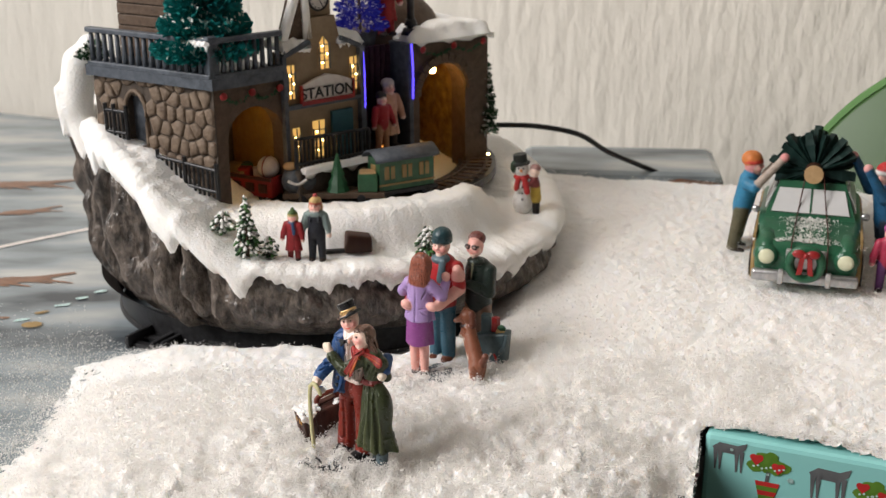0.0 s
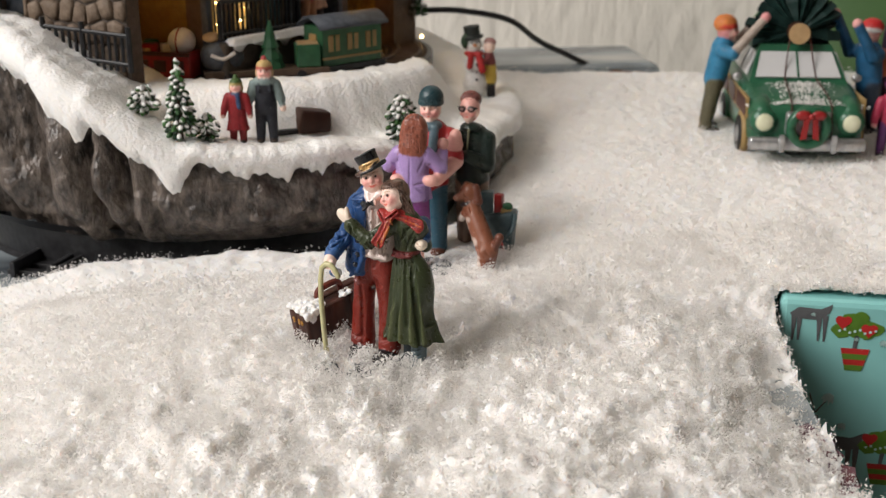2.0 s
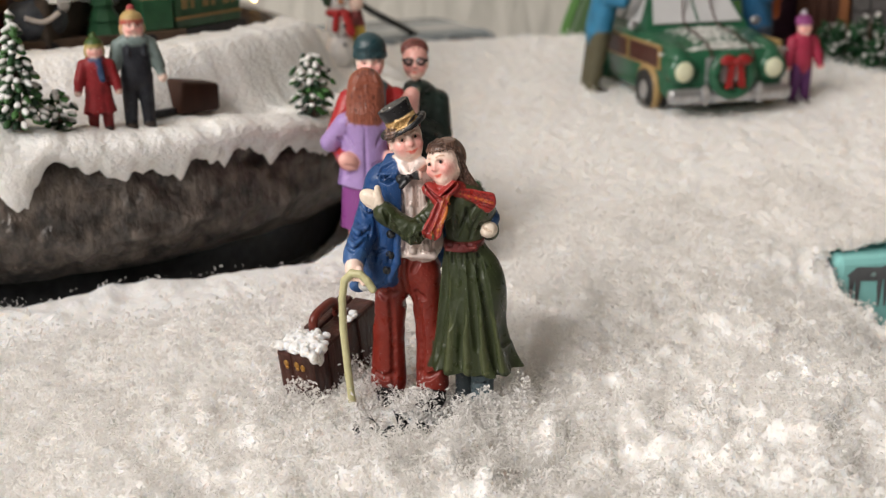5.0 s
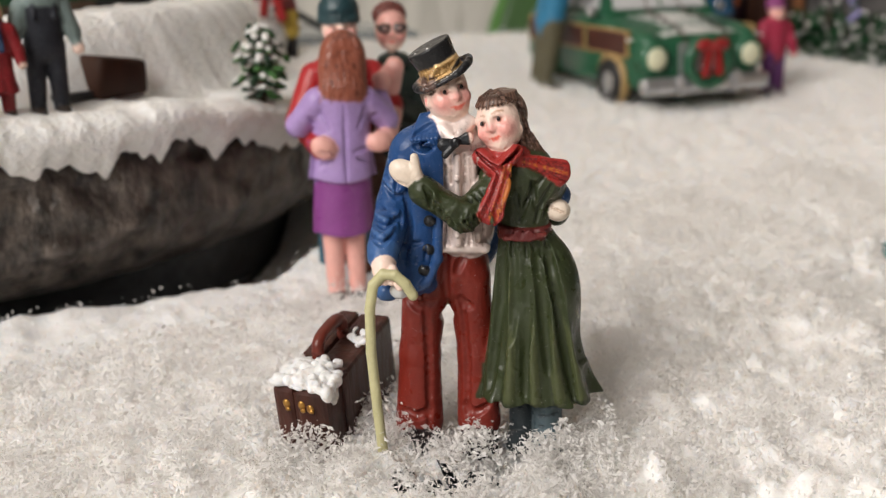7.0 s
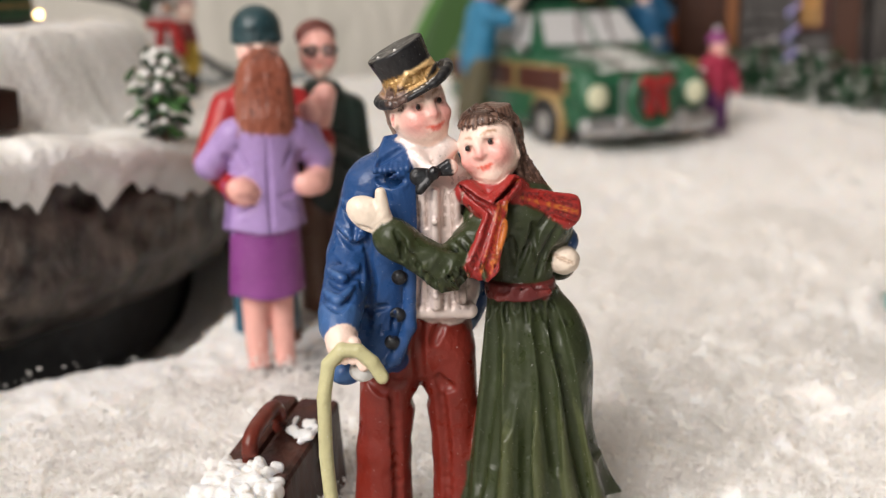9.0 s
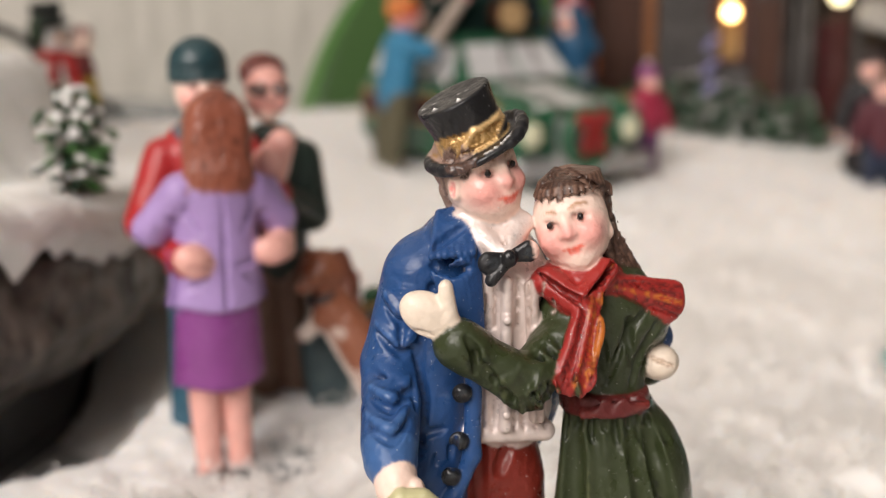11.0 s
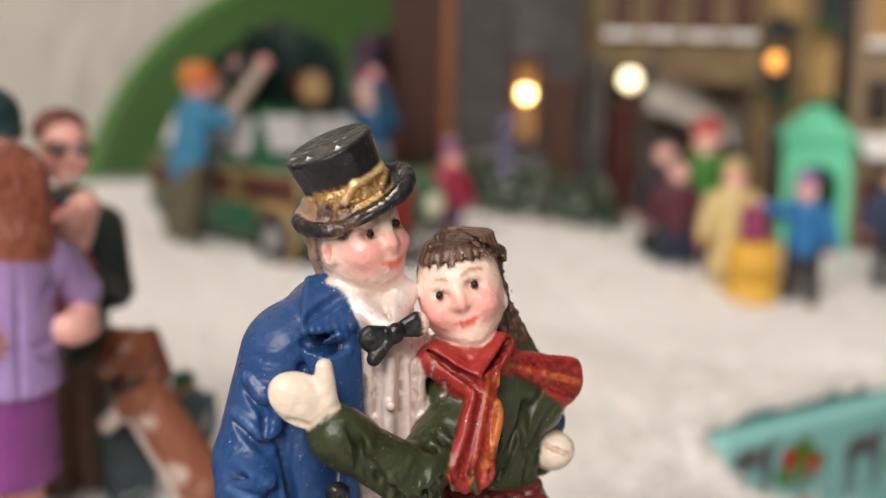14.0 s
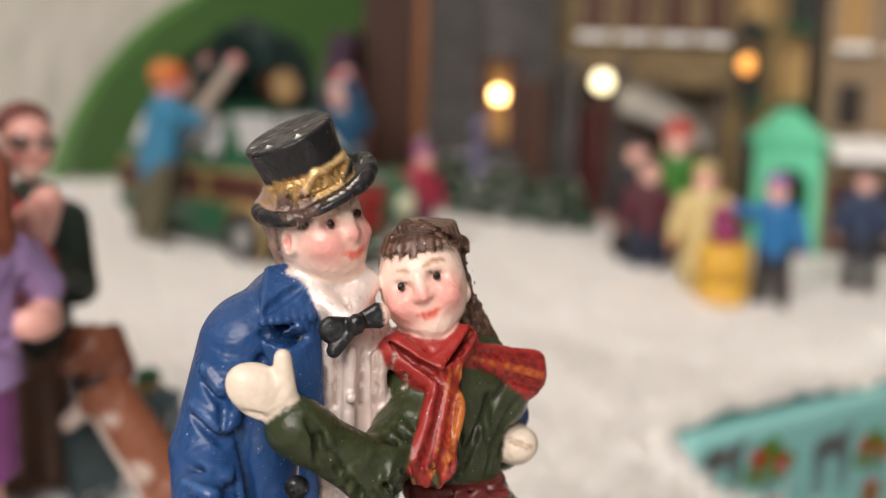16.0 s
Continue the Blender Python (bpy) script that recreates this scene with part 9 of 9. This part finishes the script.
for i in range(22):
    for j, (x0, x1) in enumerate(((0.0335, 0.0543), (0.0690, 0.0825))):
        rnd = random.Random(40 * i + j)
        x = x0
        while x < x1 - 0.002:
            w = min(x1 - x, 0.0055 + 0.0040 * rnd.random())
            vpart("stone", box(x + w / 2, 0.0012, 0.004 + 0.0068 * i, w - 0.0007, 0.0018 + 0.0012 * rnd.random(), 0.0060, 0.0006), M_GREYSTONE, wall_h)
            x += w
vpart("lit_pane", box(0.0615, 0.0085, 0.050, 0.0130, 0.001, 0.031), M_PANE, stone_h, "warm lit window pane")
vpart("window_bulb", ball((0.0615, 0.0010, 0.0680), 0.0026, 16), M_BULB, stone_h, "bright round bulb", True)
vpart("window_frame", join(box(0.0560, 0.002, 0.049, 0.0036, 0.004, 0.033), box(0.0670, 0.002, 0.049, 0.0036, 0.004, 0.033), box(0.0615, 0.002, 0.0485, 0.0150, 0.005, 0.0018), box(0.0615, 0.002, 0.0805, 0.0150, 0.004, 0.0016), box(0.0615, 0.004, 0.050, 0.0008, 0.001, 0.031)), M_PANELWOOD, stone_h, "dark window frame")
vpart("door", box(0.0755, -0.0012, 0.012, 0.0105, 0.003, 0.062, 0.0006), M_WOOD, stone_h, "brown plank door")
vpart("roof_snow", box(0.0560, 0.014, 0.118, 0.050, 0.05, 0.008, 0.003), M_CAST_SNOW, stone_h, "thick snow on the roof", True)
vpart("upper_wall", box(0.0600, 0.024, 0.126, 0.046, 0.03, 0.045), M_CREAM, stone_h, "cream upper wall")

# porch house: columns, lamp, snowy awning
porch = house("cream house with columns, lamp and snowy awning")
vpart("back_wall", box(0.1150, 0.036, -0.010, 0.070, 0.006, 0.085), M_BROWN, porch, "dark brown porch wall")
vpart("upper_wall", box(0.1170, 0.030, 0.074, 0.072, 0.020, 0.085), M_CREAM, porch, "cream rendered upper wall")
for x in (0.0865, 0.0905, 0.1085):
    vpart("column", join(rod((x, 0.004, 0.004), (x, 0.004, 0.080), 0.0019, 0.0017, 12), box(x, 0.004, 0.002, 0.0055, 0.0055, 0.004, 0.0005), box(x, 0.004, 0.079, 0.0055, 0.0055, 0.004, 0.0005)), M_GREYSTONE, porch, "", True)
vpart("porch_door", box(0.0990, 0.030, 0.004, 0.0120, 0.006, 0.060, 0.0006), mat("dark_red_door", (0.09, 0.012, 0.014), rough=0.4, spots=(0.06, 0.01, 0.01), spot_scale=150), porch, "dark red door")
post_l = vpart("lamp_post", join(rod((0.1010, -0.004, 0.004), (0.1010, -0.004, 0.0700), 0.0016, 0.0012, 10), rod((0.1010, -0.004, 0.004), (0.1010, -0.004, 0.009), 0.0034, 0.0018, 12)), M_PANELWOOD, porch, "dark red lamp post", True)
part("globe", ball((0.1010, -0.004, 0.0745), 0.0038, 18), M_GLOBE, post_l, "glowing white globe", True)
aw = loft([[(x, -0.010, 0.0630 - dz), (x, 0.024, 0.0770 - dz), (x, 0.024, 0.0800 - dz), (x, -0.010, 0.0670 - dz)] for x, dz in ((0.1075, 0.0), (0.1180, 0.003), (0.1300, 0.008), (0.1420, 0.014))])
# awning snow is coloured grey in place of the shade on it
vpart("awning", aw, mat("shaded_cast_snow", (0.42, 0.39, 0.35), rough=0.7, spots=(0.32, 0.30, 0.27), spot_scale=90, bump=0.0006, bump_scale=300), porch, "sloping awning thick with snow", True)
for k, (x, z, w, h) in enumerate(((0.0970, 0.094, 0.009, 0.020), (0.1130, 0.094, 0.009, 0.020), (0.1290, 0.094, 0.009, 0.020), (0.1440, 0.094, 0.008, 0.020))):
    win = vpart("window", box(x, 0.0195, z, w, 0.002, h), M_PANELWOOD, porch, "dark upper window")
    part("window_sill", box(x, 0.0180, z - 0.003, w + 0.004, 0.005, 0.003, 0.0008), M_CAST_SNOW, win, "snowy sill")
    part("window_bar", box(x, 0.0182, z, 0.0008, 0.0008, h), M_CREAM, win)
vpart("cornice", box(0.1170, 0.018, 0.118, 0.074, 0.006, 0.004, 0.001), M_CAST_SNOW, porch, "snowy cornice", True)

# green lit kiosk
kiosk = thing("green_kiosk", VM @ Matrix.Translation((0.173, 0.0, 0.004)), "small kiosk glowing green from inside", "kiosk", "lit village houses")
part("kiosk_front", arch_panel(-0.0125, 0.0125, 0.0, 0.052, -0.0082, 0.0082, 0.032, 0.004, Matrix.Identity(4)), M_GREENLED, kiosk, "green glowing arch front")
part("kiosk_roof", loft([[(-0.0150, -0.003, 0.050), (0.0150, -0.003, 0.050), (0.0150, 0.022, 0.050), (-0.0150, 0.022, 0.050)], [(-0.0030, 0.006, 0.0625), (0.0030, 0.006, 0.0625), (0.0030, 0.013, 0.0625), (-0.0030, 0.013, 0.0625)]]), M_GREENLED, kiosk, "green roof")
part("kiosk_back", join(box(0, 0.021, 0, 0.025, 0.002, 0.050), box(-0.0115, 0.012, 0, 0.002, 0.018, 0.050), box(0.0115, 0.012, 0, 0.002, 0.018, 0.050)), M_GREEN, kiosk, "dark green inside")
part("counter", box(0.0, 0.001, 0.0, 0.0115, 0.004, 0.014, 0.0006), M_GREEN, kiosk)

# ochre house behind the kiosk, warm light in its windows
ochre_h = house("ochre fronted house with warm lit windows and green trim")
M_OCHREWALL = mat("ochre_plaster", (0.25, 0.165, 0.060), rough=0.6, spots=(0.13, 0.085, 0.035), spot_scale=110, bump=0.0004)
vpart("house_wall", box(0.1690, 0.036, -0.010, 0.034, 0.020, 0.180), M_OCHREWALL, ochre_h)
for i in range(3):
    for j in range(2):
        x, z = 0.1610 + 0.0165 * j, 0.070 + 0.030 * i
        win = vpart("window", box(x, 0.0252, z, 0.0085, 0.002, 0.019), M_PANE if (i + j) % 2 else M_BLACK, ochre_h, "small window")
        part("window_bar", box(x, 0.0240, z, 0.0009, 0.0009, 0.019), M_GREEN, win)
        part("window_sill", box(x, 0.0235, z - 0.003, 0.0115, 0.004, 0.0026, 0.0006), M_GREEN, win, "green sill")
vpart("cornice", box(0.1690, 0.0240, 0.1235, 0.035, 0.006, 0.004, 0.001), M_GREEN, ochre_h, "green cornice")
vpart("corner_post", rod((0.1835, 0.0235, -0.008), (0.1835, 0.0235, 0.165), 0.0022, 0.0020, 10), M_BLACK, ochre_h, "black corner post", True)

# brick houses further on
for hx, w, zt, mt, lb in ((0.2050, 0.038, 0.135, M_TAN, "tan house with small windows and snowy ledges"), (0.2480, 0.046, 0.120, M_BROWN, "brown brick house with snowy ledges")):
    hs = house(lb)
    vpart("house_wall", box(hx, 0.030, -0.010, w, 0.040, zt + 0.01), mt, hs)
    for i in range(3):
        for j in range(2):
            x, z = hx - w / 4 + j * w / 2, 0.020 + 0.036 * i
            win = vpart("window" if i else "doorway", box(x, 0.0092, z if i else 0.005, 0.0095, 0.002, 0.021 if i else 0.034), M_BLACK if (i + j) % 2 else (M_PANE if i else M_PANELWOOD), hs, "small window")
            part("window_sill", box(x, 0.0080, z - 0.003 + (0 if i else 0.040), 0.0130, 0.005, 0.0032, 0.0008), M_CAST_SNOW if i else M_TAN, win, "ledge")
            part("window_bar", box(x, 0.0080, z if i else 0.006, 0.0008, 0.0008, 0.020), M_CREAM, win)
    vpart("roof", loft([[(hx - w / 2 - 0.002, 0.006, zt), (hx + w / 2 + 0.002, 0.006, zt), (hx + w / 2 + 0.002, 0.054, zt), (hx - w / 2 - 0.002, 0.054, zt)], [(hx - w / 2, 0.028, zt + 0.02), (hx + w / 2, 0.028, zt + 0.02), (hx + w / 2, 0.034, zt + 0.02), (hx - w / 2, 0.034, zt + 0.02)]]), M_CAST_SNOW, hs, "snow-covered roof", True)
    vpart("shop_awning", loft([[(x, -0.004, 0.048), (x, 0.010, 0.054), (x, 0.010, 0.057), (x, -0.004, 0.051)] for x in (hx - w * 0.42, hx + w * 0.42)]), M_RED if mt == M_BROWN else M_CAST_SNOW, hs, "small shop awning")

# black street lamp with amber light
street = thing("street_lamp", pose(0.3010, 0.4765, 0.008), "black toy street lamp with an amber light", "lamp")
part("post", join(rod((0, 0, -0.004), (0, 0, 0.064), 0.0022, 0.0014, 10), rod((0, 0, -0.004), (0, 0, 0.008), 0.0046, 0.0024, 12), rod((0, 0, 0.064), (0, 0, 0.067), 0.0026, 0.0050, 12)), M_BLACK, street, "", True)
part("lantern", join(*[rod((0.0046 * math.cos(a), 0.0046 * math.sin(a), 0.067), (0.0050 * math.cos(a), 0.0050 * math.sin(a), 0.081), 0.0006, None, 6) for a in (0.785, 2.356, 3.927, 5.498)], rod((0, 0, 0.081), (0, 0, 0.090), 0.0068, 0.0010, 12)), M_BLACK, street, "black lantern cage")
part("bulb", ball((0, 0, 0.0735), 0.0034, 14), M_AMBER, street, "amber glowing bulb", True)
# purple-lit post in front of the bushes
pl = thing("purple_lit_post", pose(0.2985, 0.5790, 0.012, 0, 6, 0), "thin post wound with purple lights", "lamp")
part("post", rod((0, 0, -0.004), (0, 0, 0.052), 0.0018, 0.0012, 8), M_SLATE, pl, "", True)
M_PURPLELED = mat("purple_led", (0.42, 0.38, 0.62), emit=(0.40, 0.34, 0.9), power=0.25)
part("light_string", tube([(0.0022 * math.cos(1.6 * k), 0.0022 * math.sin(1.6 * k), 0.002 + 0.0024 * k) for k in range(21)], 0.0006, 6), M_PURPLELED, pl, "purple light string", True)

# snowy bushes along the stone house
for k in range(8):
    p = VM @ Vector((0.028 + 0.0088 * k, -0.008 - 0.004 * (k % 2), 0))
    needle_tree("snowy_hedge_bush", Matrix.Translation((p.x, p.y, float(snow_z(np.array([p.x]), np.array([p.y]), False)[0]) - 0.002)), 0.017 + 0.003 * (k % 3), 0.0075, 240, 0.0040, M_DKGREEN, 0.28, "dark green bush dusted with snow by the house", seed=30 + k)

# figures in the street
person("figurine_dark_coat", pose(0.2640, 0.5020, 0.0085, 0, 0, -60), 50, (0.015, 0.014, 0.016), (0.02, 0.02, 0.022), (0.55, 0.33, 0.28), (0.03, 0.02, 0.02), "figure in a long dark coat", skirt=True, step=0.7)
person("figurine_shawl", pose(0.2600, 0.4960, 0.0080, 0, 0, -70), 44, (0.09, 0.02, 0.03), (0.02, 0.03, 0.06), (0.66, 0.40, 0.36), (0.14, 0.08, 0.06), "figure in a red shawl", step=0.7)
person("figurine_green_coat", pose(0.2650, 0.4890, 0.0080, 0, 0, -75), 56, (0.035, 0.17, 0.02), (0.06, 0.016, 0.014), (0.62, 0.36, 0.30), (0.50, 0.05, 0.04), "figure in green top and red hat", step=0.7, skirt=False)
person("figurine_cream_coat", pose(0.2440, 0.4735, 0.0060, 0, 0, -70), 46, (0.66, 0.52, 0.24), (0.66, 0.52, 0.24), (0.60, 0.20, 0.12), (0.50, 0.40, 0.2), "figure in a long cream coat", skirt=True, step=0.6)
person("figurine_blue_coat", pose(0.2480, 0.4525, 0.0060, 0, 0, -75), 43, (0.02, 0.17, 0.42), (0.035, 0.03, 0.03), (0.66, 0.28, 0.36), (0.30, 0.18, 0.42), "figure in bright blue coat with arm raised", arms=((-0.30, -0.05, 0.72), (0.20, -0.05, 0.42)), step=0.6)
person("figurine_dark_blue", pose(0.2900, 0.4330, 0.0090, 0, 0, -80), 42, (0.03, 0.05, 0.10), (0.03, 0.03, 0.04), (0.60, 0.36, 0.32), (0.10, 0.08, 0.08), "figure in dark blue clothes", step=0.8)
tub = thing("yellow_barrel", pose(0.2345, 0.4640, 0.0040), "yellow resin barrel with red and purple goods", "barrel")
part("barrel_body", join(rod((0, 0, 0), (0, 0, 0.011), 0.0068, 0.0082, 18), rod((0, 0, 0.011), (0, 0, 0.0225), 0.0082, 0.0076, 18)), mat("yellow_paint", (0.72, 0.42, 0.06), rough=0.45, spots=(0.62, 0.34, 0.05), spot_scale=200), tub, "", True)
part("fruit", join(ball((-0.001, 0, 0.0255), 0.0044, 12), ball((0.002, 0.002, 0.0300), 0.0034, 12)), mat("magenta_paint", (0.30, 0.04, 0.14), rough=0.5, spots=(0.22, 0.03, 0.10), spot_scale=200), tub, "magenta bundle", True)
